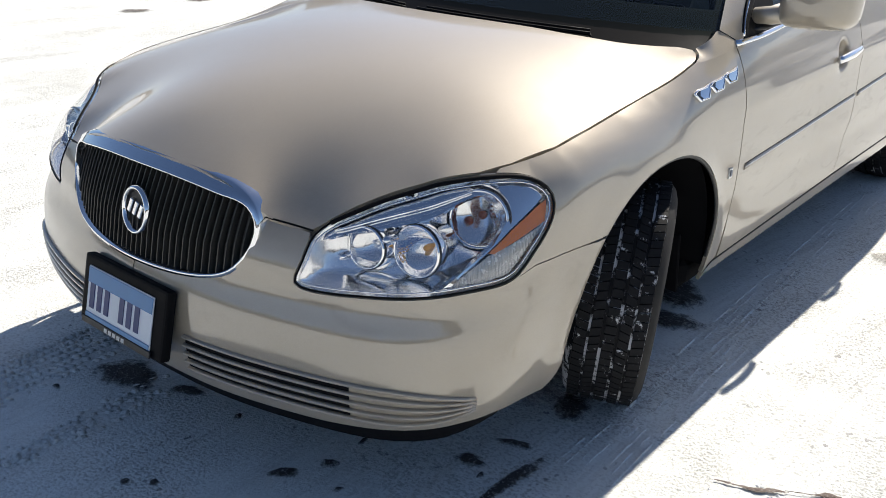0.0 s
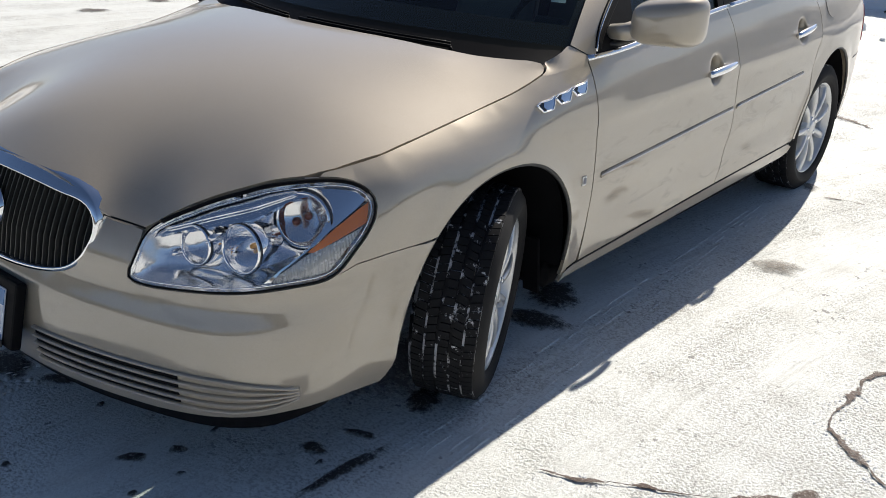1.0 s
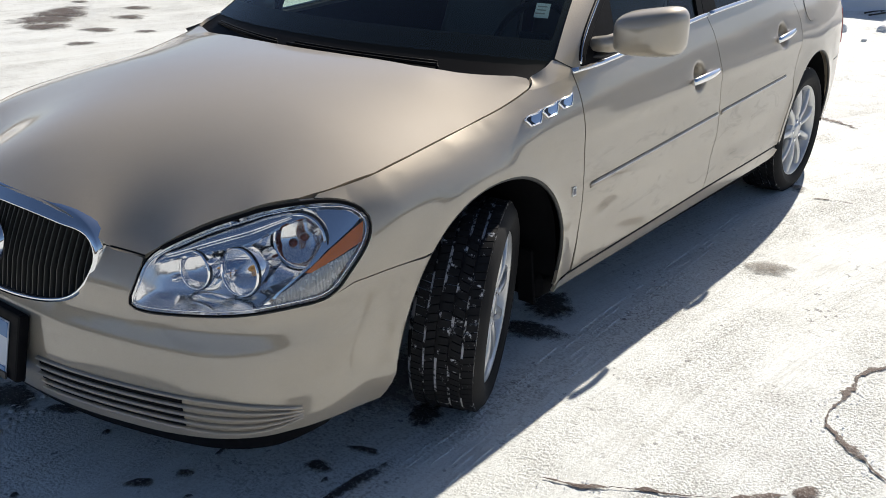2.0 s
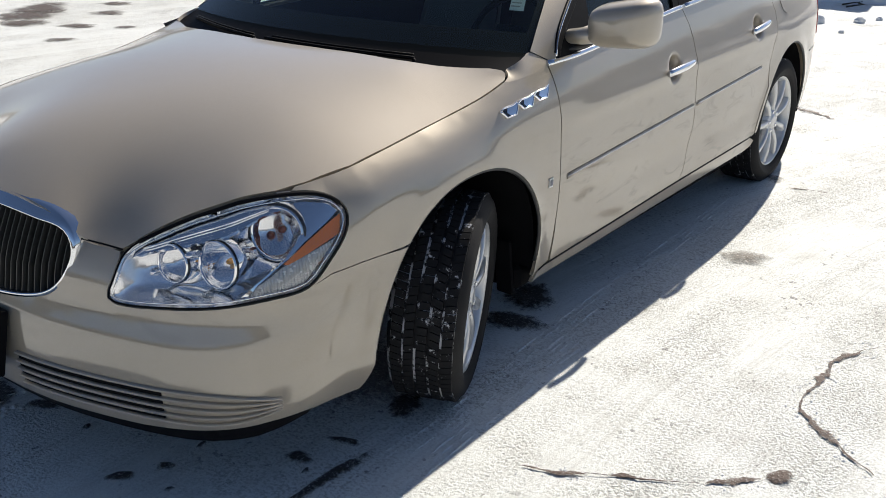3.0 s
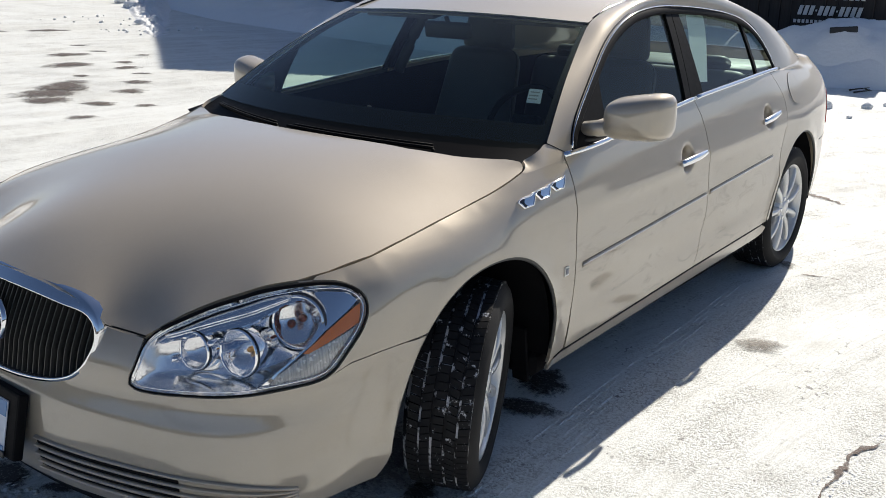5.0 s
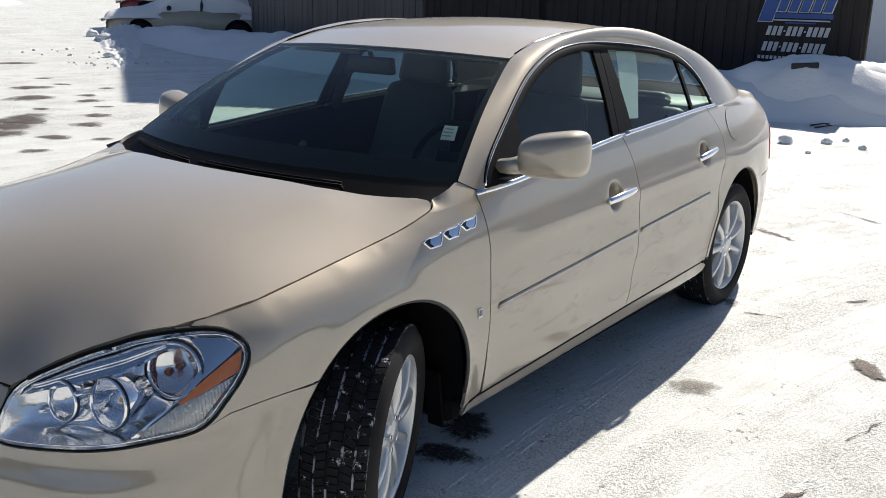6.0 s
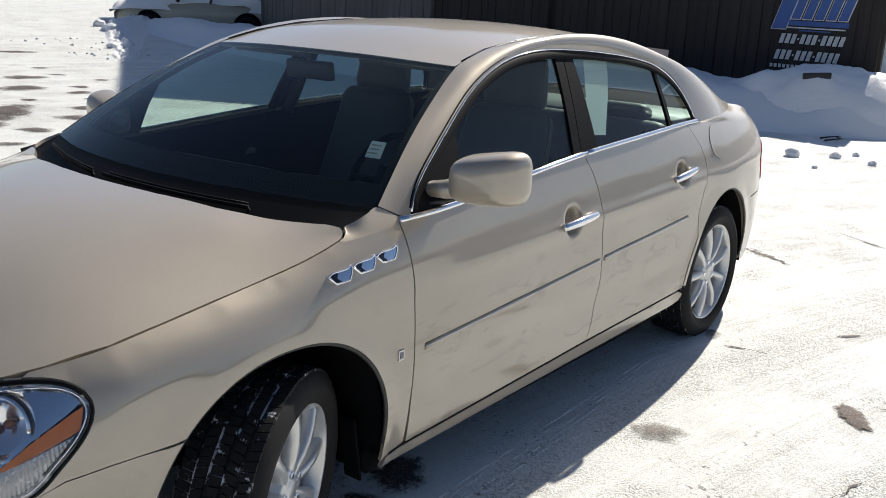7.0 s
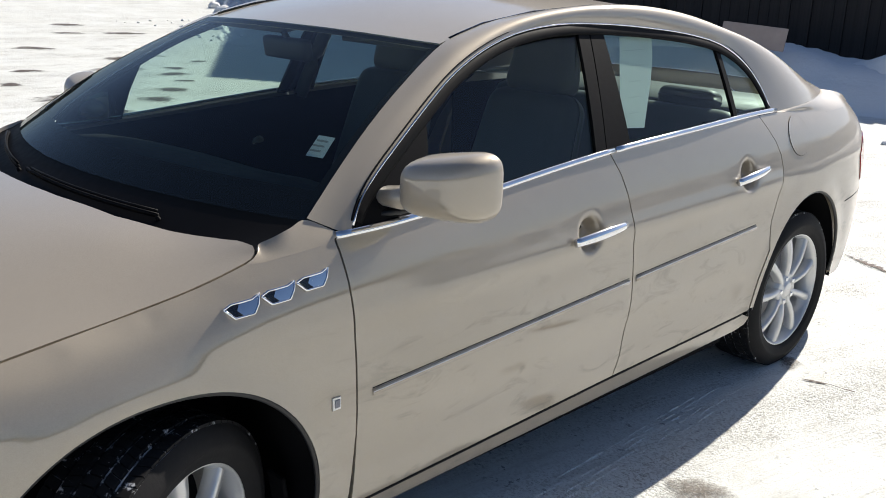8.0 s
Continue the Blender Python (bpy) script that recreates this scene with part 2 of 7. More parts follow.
M_AMBER = plain("amber_reflector", (0.55, 0.16, 0.03), 0.22, 0, 0.2, 200, 0.3, 0.5)
M_REDLENS = plain("red_tail_lens", (0.30, 0.01, 0.012), 0.15, 0, 0.1, 30, 0, 0.6)
M_RIBGLASS = plain("ribbed_clear_reflector", (0.40, 0.41, 0.42), 0.25, 0.5, 0.1, 60)
M_SEAT = plain("grey_leather_seat", (0.092, 0.086, 0.077), 0.55, 0, 0.15, 14, 0.3)
M_CABIN = plain("dark_cabin_plastic", (0.016, 0.016, 0.016), 0.75, 0, 0.2, 25, 0.2, 0.0, 0.12)
M_PAPER = plain("white_paper", (0.80, 0.81, 0.79), 0.8, 0, 0.04, 6)
M_INK = plain("faded_ink", (0.25, 0.25, 0.27), 0.8, 0, 0.1, 9)
M_PLATE = plain("plate_pale_blue", (0.68, 0.74, 0.80), 0.45, 0, 0.1, 12)
M_PLATEBLUE = plain("plate_blue_band", (0.10, 0.26, 0.50), 0.45, 0, 0.15, 12)
M_NAVY = plain("plate_navy_ink", (0.03, 0.05, 0.16), 0.5, 0, 0.1, 12)
M_TYRE = tyre_material("tyre_rubber")
M_TYRESNOW = tyre_material("tyre_groove_with_snow", 0.50)
M_TREAD = tyre_material("tyre_tread_with_snow_flecks", 0.615, 30.0)
M_STEEL = plain("galvanised_steel", (0.35, 0.35, 0.36), 0.45, 0.8, 0.2, 30)
M_SLUSH = patch_material("dark_wet_slush", (0.045, 0.042, 0.040), 0.5, 0.65)
M_UNDERSHADE = patch_material("grey_under_car_shade", (0.34, 0.33, 0.325), 0.9, 0.95, 0.85)
M_ASPHALT = patch_material("bare_asphalt", (0.090, 0.058, 0.045), 0.35, 0.5)
M_BARE = patch_material("bare_brown_ground", (0.085, 0.062, 0.052), 0.6, 0.75, 0.9, 4.5)
M_STAIN = patch_material("brown_slush_stain", (0.16, 0.135, 0.11), 0.9, 0.9, 0.9)
M_UNSEEN_RING = plain("dark_unseen_ring", (0.070, 0.067, 0.066), 0.95, 0, 0.4, 2.0, 0, 0, 0.05)
M_BOARDBLACK = board_material("black_painted_boards", (0.062, 0.050, 0.043), (0.026, 0.021, 0.018), (3.0, 3.0, 0.25))
M_BOARDGREY = board_material("weathered_grey_boards", (0.27, 0.24, 0.215), (0.11, 0.098, 0.088), (3.0, 3.0, 0.25))
M_PLY = plain("weathered_pinkish_plywood", (0.42, 0.34, 0.30), 0.8, 0, 0.2, 5, 0.4)
M_TWIG = plain("dry_twig", (0.06, 0.045, 0.03), 0.8, 0, 0.3, 30)
M_SIGNBLUE = plain("sign_blue", (0.06, 0.13, 0.36), 0.6, 0, 0.15, 5)
M_SIGNWHITE = plain("sign_white", (0.66, 0.66, 0.64), 0.6, 0, 0.1, 5)
M_BEIGE = plain("beige_car_paint", (0.42, 0.38, 0.29), 0.35, 0.2, 0.12, 6, coat=0.4)
M_RED = plain("dark_red_car_paint", (0.16, 0.02, 0.022), 0.35, 0.2, 0.15, 6, coat=0.4)


# ---------- shape helpers ----------
class Spline:
    """Natural cubic spline through (u, value...) knots."""

    def __init__(self, knots):
        k = np.array(knots, float)
        self.u, self.v = k[:, 0], k[:, 1:]
        n = len(self.u)
        h = np.diff(self.u)
        a, r = np.eye(n), np.zeros_like(self.v)
        for i in range(1, n - 1):
            a[i, i - 1:i + 2] = h[i - 1], 2 * (h[i - 1] + h[i]), h[i]
            r[i] = 6 * ((self.v[i + 1] - self.v[i]) / h[i] - (self.v[i] - self.v[i - 1]) / h[i - 1])
        self.m, self.h = np.linalg.solve(a, r), h

    def __call__(self, u):
        u = np.clip(np.asarray(u, float), self.u[0], self.u[-1])
        i = np.clip(np.searchsorted(self.u, u) - 1, 0, len(self.h) - 1)
        h, t0, t1 = self.h[i][..., None], (u - self.u[i])[..., None], (self.u[i + 1] - u)[..., None]
        m, v = self.m, self.v
        out = (m[i] * t1 ** 3 + m[i + 1] * t0 ** 3) / (6 * h) + (v[i] / h - m[i] * h / 6) * t1 + (v[i + 1] / h - m[i + 1] * h / 6) * t0
        return out if out.shape[-1] > 1 else out[..., 0]


def curve_pts(pts, n, closed=False):
    """n points evenly along a smooth curve through pts."""
    p = np.array(pts, float)
    if closed:
        p = np.vstack([p[-2:], p, p[:3]])
    d = np.r_[0, np.cumsum(np.maximum(np.linalg.norm(np.diff(p, axis=0), axis=1), 1e-6) ** 0.6)]
    sp = Spline(np.c_[d, p])
    lo, hi = (d[2], d[-3]) if closed else (d[0], d[-1])
    dense = sp(np.linspace(lo, hi, 40 * len(p)))
    s = np.r_[0, np.cumsum(np.linalg.norm(np.diff(dense, axis=0), axis=1))]
    want = np.linspace(0, s[-1], n + 1)[:-1] if closed else np.linspace(0, s[-1], n)
    return np.stack([np.interp(want, s, dense[:, k]) for k in range(p.shape[1])], 1)


class Plate:
    """Smooth height field z(x, y): a thin-plate spline over a few control points, the same on both sides of x = 0."""

    def __init__(self, pts):
        q = np.array([p for x, y, z in pts for p in ({(x, y, z), (-x, y, z)})], float)
        self.xy = q[:, :2]
        n = len(q)
        k = self.kern(self.xy)
        pm = np.c_[np.ones(n), self.xy]
        a = np.block([[k + 1e-5 * np.eye(n), pm], [pm.T, np.zeros((3, 3))]])
        self.w = np.linalg.solve(a, np.r_[q[:, 2], 0, 0, 0])

    def kern(self, xy):
        r2 = ((xy[:, None] - self.xy[None]) ** 2).sum(-1)
        return r2 * np.log(r2 + 1e-9) * 0.5

    def __call__(self, xy):
        xy = np.atleast_2d(np.asarray(xy, float))
        return self.kern(xy) @ self.w[:-3] + self.w[-3] + xy @ self.w[-2:]


def mesh_ob(name, verts, faces, mat, parent=None, smooth=True, label=""):
    me = bpy.data.meshes.new(name)
    me.from_pydata([tuple(map(float, v)) for v in verts], [], [tuple(map(int, f)) for f in faces])
    if smooth:
        me.shade_smooth()
    for m in (mat if isinstance(mat, (list, tuple)) else [mat]):
        me.materials.append(m)
    ob = new(name, me)
    if parent:
        ob.parent = parent
    if label:
        ob["label"] = label
    return ob


def part(name, bm, material, parent=None, label="", smooth=False):
    me = bpy.data.meshes.new(name)
    bm.normal_update()
    bm.to_mesh(me)
    bm.free()
    if smooth:
        me.shade_smooth()
    me.materials.append(material)
    ob = new(name, me)
    if parent:
        ob.parent = parent
    if label:
        ob["label"] = label
    return ob


def inside(poly, pts):
    x, y = pts[:, 0], pts[:, 1]
    hit = np.zeros(len(pts), bool)
    for (x0, y0), (x1, y1) in zip(poly, np.roll(poly, -1, 0)):
        c = (y0 > y) != (y1 > y)
        with np.errstate(divide="ignore", invalid="ignore"):
            hit ^= c & (x < (x1 - x0) * (y - y0) / (y1 - y0) + x0)
    return hit


def resample(poly, step):
    out = []
    for a, b in zip(poly, np.roll(poly, -1, 0)):
        n = max(1, int(np.linalg.norm(b - a) / step))
        out += [a + (b - a) * i / n for i in range(n)]
    return np.array(out)


def sheet(outline, surf, step, flange=0.014, stretch=(1.0, 1.0), bare=None):
    """Triangulated sheet over an outline in a surface's own two coordinates, with an inturned rim."""
    from mathutils.geometry import delaunay_2d_cdt
    st = np.array(stretch)
    poly = resample(np.array(outline, float) * st, step)
    lo, hi = poly.min(0), poly.max(0)
    gx, gy = np.meshgrid(np.arange(lo[0] + step / 2, hi[0], step), np.arange(lo[1] + step / 2, hi[1], step))
    gx = gx + (np.arange(gx.shape[0]) % 2 * step / 2)[:, None]
    g = np.c_[gx.ravel(), gy.ravel()]
    g = g[inside(poly, g)]
    if len(g):
        d = np.sqrt(((g[:, None] - poly[None]) ** 2).sum(-1)).min(1)
        g = g[d > step * 0.45]
    n = len(poly)
    pts = [Vector(p) for p in np.vstack([poly, g])] if len(g) else [Vector(p) for p in poly]
    v2, _, faces, _, _, _ = delaunay_2d_cdt(pts, [(i, (i + 1) % n) for i in range(n)], [list(range(n))], 1, 1e-7)
    uv = np.array([tuple(v) for v in v2]) / st
    p3 = surf(uv)
    e = 1e-3
    nu, nv = surf(uv + (e, 0)) - surf(uv - (e, 0)), surf(uv + (0, e)) - surf(uv - (0, e))
    nor = np.cross(nu, nv)
    nor /= np.maximum(np.linalg.norm(nor, axis=1), 1e-12)[:, None]
    faces = [tuple(f) for f in faces]
    # faces turned to the outside
    a = np.array([f[:3] for f in faces])
    fn = np.cross(p3[a[:, 1]] - p3[a[:, 0]], p3[a[:, 2]] - p3[a[:, 0]])
    flip = (fn * nor[a[:, 0]]).sum(1) < 0
    faces = [f[::-1] if k else f for f, k in zip(faces, flip)]
    verts = list(p3)
    if flange:
        count = {}
        for f in faces:
            for i in range(len(f)):
                ed = (f[i], f[(i + 1) % len(f)])
                count[tuple(sorted(ed))] = count.get(tuple(sorted(ed)), []) + [ed]
        rim = [v[0] for v in count.values() if len(v) == 1]
        if bare:       # no rim where the skin runs on into the next piece
            rim = [ed for ed in rim if not (bare(uv[ed[0]]) and bare(uv[ed[1]]))]
        top, low = {}, {}
        for i in {i for ed in rim for i in ed}:
            top[i] = len(verts)
            verts.append(p3[i])
            low[i] = len(verts)
            verts.append(p3[i] - nor[i] * flange)
        for i, j in rim:
            faces.append((top[j], top[i], low[i], low[j]))
    return verts, faces


def mirrored(verts, faces):
    return [(-v[0], v[1], v[2]) for v in verts], [f[::-1] for f in faces]


def both(name, vf, mat, parent, label=""):
    a = mesh_ob(name, *vf, mat, parent, label=label)
    b = mesh_ob(name, *mirrored(*vf), mat, parent, label=label)
    return a, b


def lathe(profile, n, axis_x=True, start=0.0):
    """Turned shape: profile of (along axis, radius)."""
    verts, faces = [], []
    k = len(profile)
    for i in range(n):
        a = start + 2 * math.pi * i / n
        for s, r in profile:
            verts.append((s, r * math.cos(a), r * math.sin(a)))
    for i in range(n):
        for j in range(k - 1):
            faces.append((i * k + j, i * k + j + 1, (i + 1) % n * k + j + 1, (i + 1) % n * k + j))
    return verts, faces


def box(bm, size, at=(0, 0, 0), turn=(0, 0, 0), bevel=0.0, seg=2, taper=None):
    """Adds a box to bm; taper scales its top."""
    g = bmesh.ops.create_cube(bm, size=1.0)
    vs = g["verts"]
    for v in vs:
        if taper and v.co.z > 0:
            v.co.x *= taper[0]
            v.co.y *= taper[1]
        v.co = Vector((v.co.x * size[0], v.co.y * size[1], v.co.z * size[2]))
    if bevel:
        es = list({e for v in vs for e in v.link_edges})
        r = bmesh.ops.bevel(bm, geom=es, offset=bevel, segments=seg, affect="EDGES", profile=0.6)
        vs = list({v for f in r["faces"] for v in f.verts} | {v for v in vs if v.is_valid})
    m = pose(*at, *turn)
    for v in vs:
        v.co = m @ v.co
    return vs


def tube(pts, radius, n=8, flat=1.0, up=None):
    """A rod along points."""
    p = np.array(pts, float)
    verts, faces = [], []
    for i in range(len(p)):
        t = Vector(p[min(i + 1, len(p) - 1)] - p[max(i - 1, 0)]).normalized()
        ref = Vector(up) if up is not None else (Vector((0, 0, 1)) if abs(t.z) < 0.9 else Vector((1, 0, 0)))
        a = t.cross(ref).normalized()
        b = a.cross(t).normalized()
        r = radius[i] if isinstance(radius, (list, tuple)) else radius
        for j in range(n):
            w = 2 * math.pi * j / n
            verts.append(tuple(Vector(p[i]) + a * math.cos(w) * r + b * math.sin(w) * r * flat))
    for i in range(len(p) - 1):
        for j in range(n):
            faces.append((i * n + j, i * n + (j + 1) % n, (i + 1) * n + (j + 1) % n, (i + 1) * n + j))
    faces.append(tuple(range(n))[::-1])
    faces.append(tuple((len(p) - 1) * n + j for j in range(n)))
    return verts, faces


def sweep(pts, normals, w, h):
    """A flat strip w wide and h proud along points, with bevelled edges; normals point out of the surface."""
    p, nn = np.array(pts, float), np.array(normals, float)
    verts, faces = [], []
    for i in range(len(p)):
        t = p[min(i + 1, len(p) - 1)] - p[max(i - 1, 0)]
        t /= np.linalg.norm(t)
        nrm = nn[i] / np.linalg.norm(nn[i])
        s = np.cross(nrm, t)
        for a, b in ((-0.5, -0.3), (-0.5, 0.45), (-0.32, 1.0), (0.32, 1.0), (0.5, 0.45), (0.5, -0.3)):
            verts.append(p[i] + s * a * w + nrm * b * h)
    for i in range(len(p) - 1):
        for j in range(6):
            faces.append((i * 6 + j, i * 6 + (j + 1) % 6, (i + 1) * 6 + (j + 1) % 6, (i + 1) * 6 + j))
    faces.append(tuple(range(6))[::-1])
    faces.append(tuple((len(p) - 1) * 6 + j for j in range(6)))
    return verts, faces


def normals_of(surf, uv):
    e = 1e-3
    uv = np.array(uv, float)
    n = np.cross(surf(uv + (e, 0)) - surf(uv - (e, 0)), surf(uv + (0, e)) - surf(uv - (0, e)))
    return n / np.linalg.norm(n, axis=1)[:, None]


# ---------- ground ----------
def terrain(x, y):
    """The lot: level round the car, rising gently away from it."""
    d = np.sqrt((x - 2.0) ** 2 + (y + 1.5) ** 2)
    r = np.maximum(d - 10.0, 0.0)
    rise = 0.024 * r * r / (r + 2.5)
    far = np.clip((d - 60) / 300, 0, 1)
    rise = np.where(d > 60, rise * (1 - 0.2 * far), rise)
    near = np.clip(1 - d / 12.0, 0, 1)
    w = 0.006 * np.sin(2.1 * x + 1.3 * y) * np.sin(1.7 * y - 0.9 * x)
    return rise + w * (0.4 + 0.6 * near) - 0.004


def spaced(lo, hi, step, reach, grow=1.09):
    mid = list(np.arange(lo, hi + 1e-6, step))
    s, a, b = step, [], []
    e0, e1 = lo, hi
    while e1 < reach:
        s *= grow
        e1 += s
        e0 -= s
        b.append(e1)
        a.append(e0)
    return np.array(a[::-1] + mid + b)


def build_ground():
    xs, ys = spaced(-1.6, 2.6, 0.022, 420), spaced(-2.2, 4.2, 0.03, 420)
    gx, gy = np.meshgrid(xs, ys)
    z = terrain(gx, gy)
    jit = np.random.RandomState(3).rand(*z.shape)
    dist = np.sqrt((gx - 1.5) ** 2 + (gy - 0.5) ** 2)
    z += (jit - 0.5) * 0.0035 * np.clip(1.6 - dist / 6, 0.2, 1)
    nx, ny = len(xs), len(ys)
    verts = np.c_[gx.ravel(), gy.ravel(), z.ravel()]
    i = np.arange((ny - 1) * (nx - 1))
    r, c = i // (nx - 1), i % (nx - 1)
    a = r * nx + c
    faces = np.c_[a, a + 1, a + nx + 1, a + nx]
    ob = mesh_ob("ground", verts, faces, M_SNOW)
    tagged(ob, "sunlit packed snow and ice of a parking lot", "snow", kind="structure")


build_ground()


def build_unseen_ring():
    """A low dark unseen ring, far off all round, added for reflections in the paint."""
    rs = random.Random(12)
    n = 420
    for ring, (rad, tall) in enumerate(((96.0, 11.0), (104.0, 14.0))):
        verts, faces = [], []
        for i in range(n):
            a = 2 * math.pi * i / n
            r = rad + 3.0 * noise.noise(Vector((7 * math.cos(a), 7 * math.sin(a), ring)))
            x, y = 2.0 + r * math.cos(a), -1.5 + r * math.sin(a)
            z = float(terrain(np.array(x), np.array(y)))
            # taller ahead of the car, lower on the other sides, to suit those reflections
            h = tall * (0.38 + 0.62 * max(0.0, -math.sin(a)) ** 0.5) * (0.8 + 0.35 * noise.noise(Vector((16 * math.cos(a), 16 * math.sin(a), 3 + ring))) + rs.uniform(-0.14, 0.14))
            verts += [(x, y, z - 0.3), (x, y, z + h)]
        for i in range(n):
            j = (i + 1) % n
            faces.append((2 * i, 2 * j, 2 * j + 1, 2 * i + 1))
        ob = mesh_ob("unseen_ring", verts, faces, M_UNSEEN_RING, smooth=False)
        tagged(ob, "far dark ring, unseen, added for reflections in the paint", "woods", kind="stuff")


build_unseen_ring()

# ---------- the car: its surfaces ----------
ARCH_F, ARCH_B = (-0.002, 0.420, 0.422), (2.950, 0.388, 0.432)
PLAN = Spline([(-1.72, 0, -1.050), (-1.45, 0.26, -1.033), (-1.19, 0.51, -0.978), (-1.0, 0.69, -0.915), (-0.82, 0.842, -0.812), (-0.66, 0.918, -0.662),
               (-0.5, 0.943, -0.5), (-0.35, 0.951, -0.35), (0, 0.953, 0), (0.5, 0.951, 0.5), (1.2, 0.948, 1.2), (2.0, 0.945, 2.0), (2.9, 0.935, 2.9),
               (3.3, 0.910, 3.30), (3.6, 0.862, 3.585), (3.85, 0.765, 3.80), (4.25, 0.45, 3.98), (4.70, 0, 4.03)])
FRONT = Spline([(0.12, -0.06), (0.19, -0.005), (0.25, 0.026), (0.34, 0.044), (0.40, 0.043), (0.45, 0.037), (0.485, 0.031), (0.51, 0.022), (0.54, 0.006), (0.57, 0.001), (0.6, 0.0), (0.66, -0.022), (0.70, -0.05), (0.76, -0.12), (0.80, -0.17), (0.86, -0.22)])
SIDE = Spline([(0.12, -0.09), (0.2, -0.062), (0.27, -0.034), (0.33, -0.022), (0.45, -0.007), (0.6, 0.0), (0.7, -0.001), (0.8, -0.004), (0.86, -0.009), (0.9, -0.017), (0.98, -0.038), (1.05, -0.060), (1.15, -0.094)])
TOPZ = Spline([(-1.72, 0.87), (-1.19, 0.81), (-0.82, 0.832), (-0.66, 0.842), (-0.47, 0.864), (-0.23, 0.896), (0.044, 0.932), (0.3, 1.000), (0.5, 1.030), (0.7, 1.04), (1.1, 1.06), (1.63, 1.10), (2.6, 1.14), (3.0, 1.130), (3.3, 1.118), (3.7, 1.085), (4.7, 1.02)])
CROWN = Spline([(-1.72, 0.0), (-1.0, 0.0), (-0.7, 0.07), (-0.5, 0.095), (0.0, 0.092), (0.25, 0.08), (0.5, 0.038), (0.64, 0.02), (0.9, 0.015), (2.4, 0.015), (2.9, 0.06), (3.5, 0.08), (4.7, 0.08)])


CUPS = ((1.440, 0.851), (2.404, 0.905))


def flank(uv, cups=True):
    """Skirt of the body: u runs from the middle of the nose along the left side to the middle of the tail, v is the height."""
    uv = np.atleast_2d(uv)
    u, z = uv[:, 0], uv[:, 1]
    p = PLAN(u)
    e = 2e-3
    t = PLAN(u + e) - PLAN(u - e)
    t[np.linalg.norm(t, axis=1) < 1e-9] = (1, 0)
    t /= np.linalg.norm(t, axis=1)[:, None]
    nrm = np.c_[t[:, 1], -t[:, 0]]
    w = np.clip((u + 1.0) / 0.6, 0, 1)
    w = w * w * (3 - 2 * w)
    wr = np.clip((u - 3.5) / 0.5, 0, 1)
    off = FRONT(z) * (1 - w) + SIDE(z) * w - wr * 0.25 * np.maximum(z - 0.75, 0) ** 2
    tt = np.clip((z - (TOPZ(u) - 0.17)) / 0.17, 0, 0.985)
    off = off - CROWN(u) * (1 - np.sqrt(1 - tt * tt))
    # flared lips over the wheels
    for yc, ra, rb in ((ARCH_F[0], ARCH_F[1], ARCH_F[2]), (ARCH_B[0], ARCH_B[1], ARCH_B[2])):
        r = np.sqrt(((u - yc) / ra) ** 2 + ((z - 0.335) / rb) ** 2)
        off = off + 0.010 * np.exp(-((r - 1.03) / 0.09) ** 2) * w
    # light crease along the doors at the height of the moulding and a soft hollow below it
    off = off - 0.010 * np.exp(-((z - 0.47) / 0.07) ** 2) * np.clip((u - 0.45) / 0.3, 0, 1) * np.clip((2.6 - u) / 0.3, 0, 1)
    off = off + 0.006 * np.exp(-((z - 0.80 - 0.02 * u) / 0.035) ** 2) * np.clip((u - 0.3) / 0.5, 0, 1) * np.clip((3.4 - u) / 0.3, 0, 1)
    # hollows behind the door handles
    for yc, zc in CUPS if cups else ():
        r2 = ((u - yc) / 0.045) ** 2 + ((z - zc) / 0.043) ** 2
        off = off - 0.066 / (1 + r2 ** 5)
    return np.c_[p + nrm * off[:, None], z]


def skin(uv):
    """The sides without the hollows."""
    return flank(uv, False)


HOODSEAM = Spline([(-0.64, 0.836), (-0.47, 0.860), (-0.23, 0.891), (0.044, 0.926), (0.20, 0.957), (0.30, 0.983)])
EDGE = flank(np.array([(u, float(HOODSEAM(u))) for u in (-0.56, -0.42, -0.28, -0.12, 0.04, 0.14, 0.22, 0.285)])) - (0.006, 0, 0)
LAMPTOP = flank(np.array([(-1.144, 0.703), (-1.068, 0.751), (-0.992, 0.780), (-0.88, 0.805), (-0.776, 0.821), (-0.66, 0.832)]))
HOODZ = Plate(list(map(tuple, EDGE)) + list(map(tuple, LAMPTOP)) + [(0, -1.015, 0.806), (0, -0.88, 0.880), (0, -0.5, 0.982), (0, 0.0, 1.036), (0, 0.25, 1.040), (0.25, -0.995, 0.789), (0.36, -0.975, 0.756), (0.42, -0.957, 0.716), (0.47, -0.940, 0.702), (0.42, -0.74, 0.846),
               (0.6, -0.4, 0.936), (0.6, 0.1, 1.005), (0.6, 0.32, 1.025), (0.836, 0.324, 1.003), (0.858, 0.308, 0.9875), (0.78, 0.30, 1.004)])


def hood_surf(xy):
    xy = np.atleast_2d(xy)
    z = HOODZ(xy)
    return np.c_[xy, z]


def glass_x(y, z):
    return 0.893 - 0.38 * (z - 1.0) - 0.20 * (z - 1.0) ** 2 - 0.035 * np.clip((y - 2.1) / 0.7, 0, 2) ** 2


def side_glass(yz):
    yz = np.atleast_2d(yz)
    return np.c_[glass_x(yz[:, 0], yz[:, 1]), yz]


WS_BASE, WS_TOP = (0.853, 0.450, 1.042), (0.630, 1.080, 1.405)


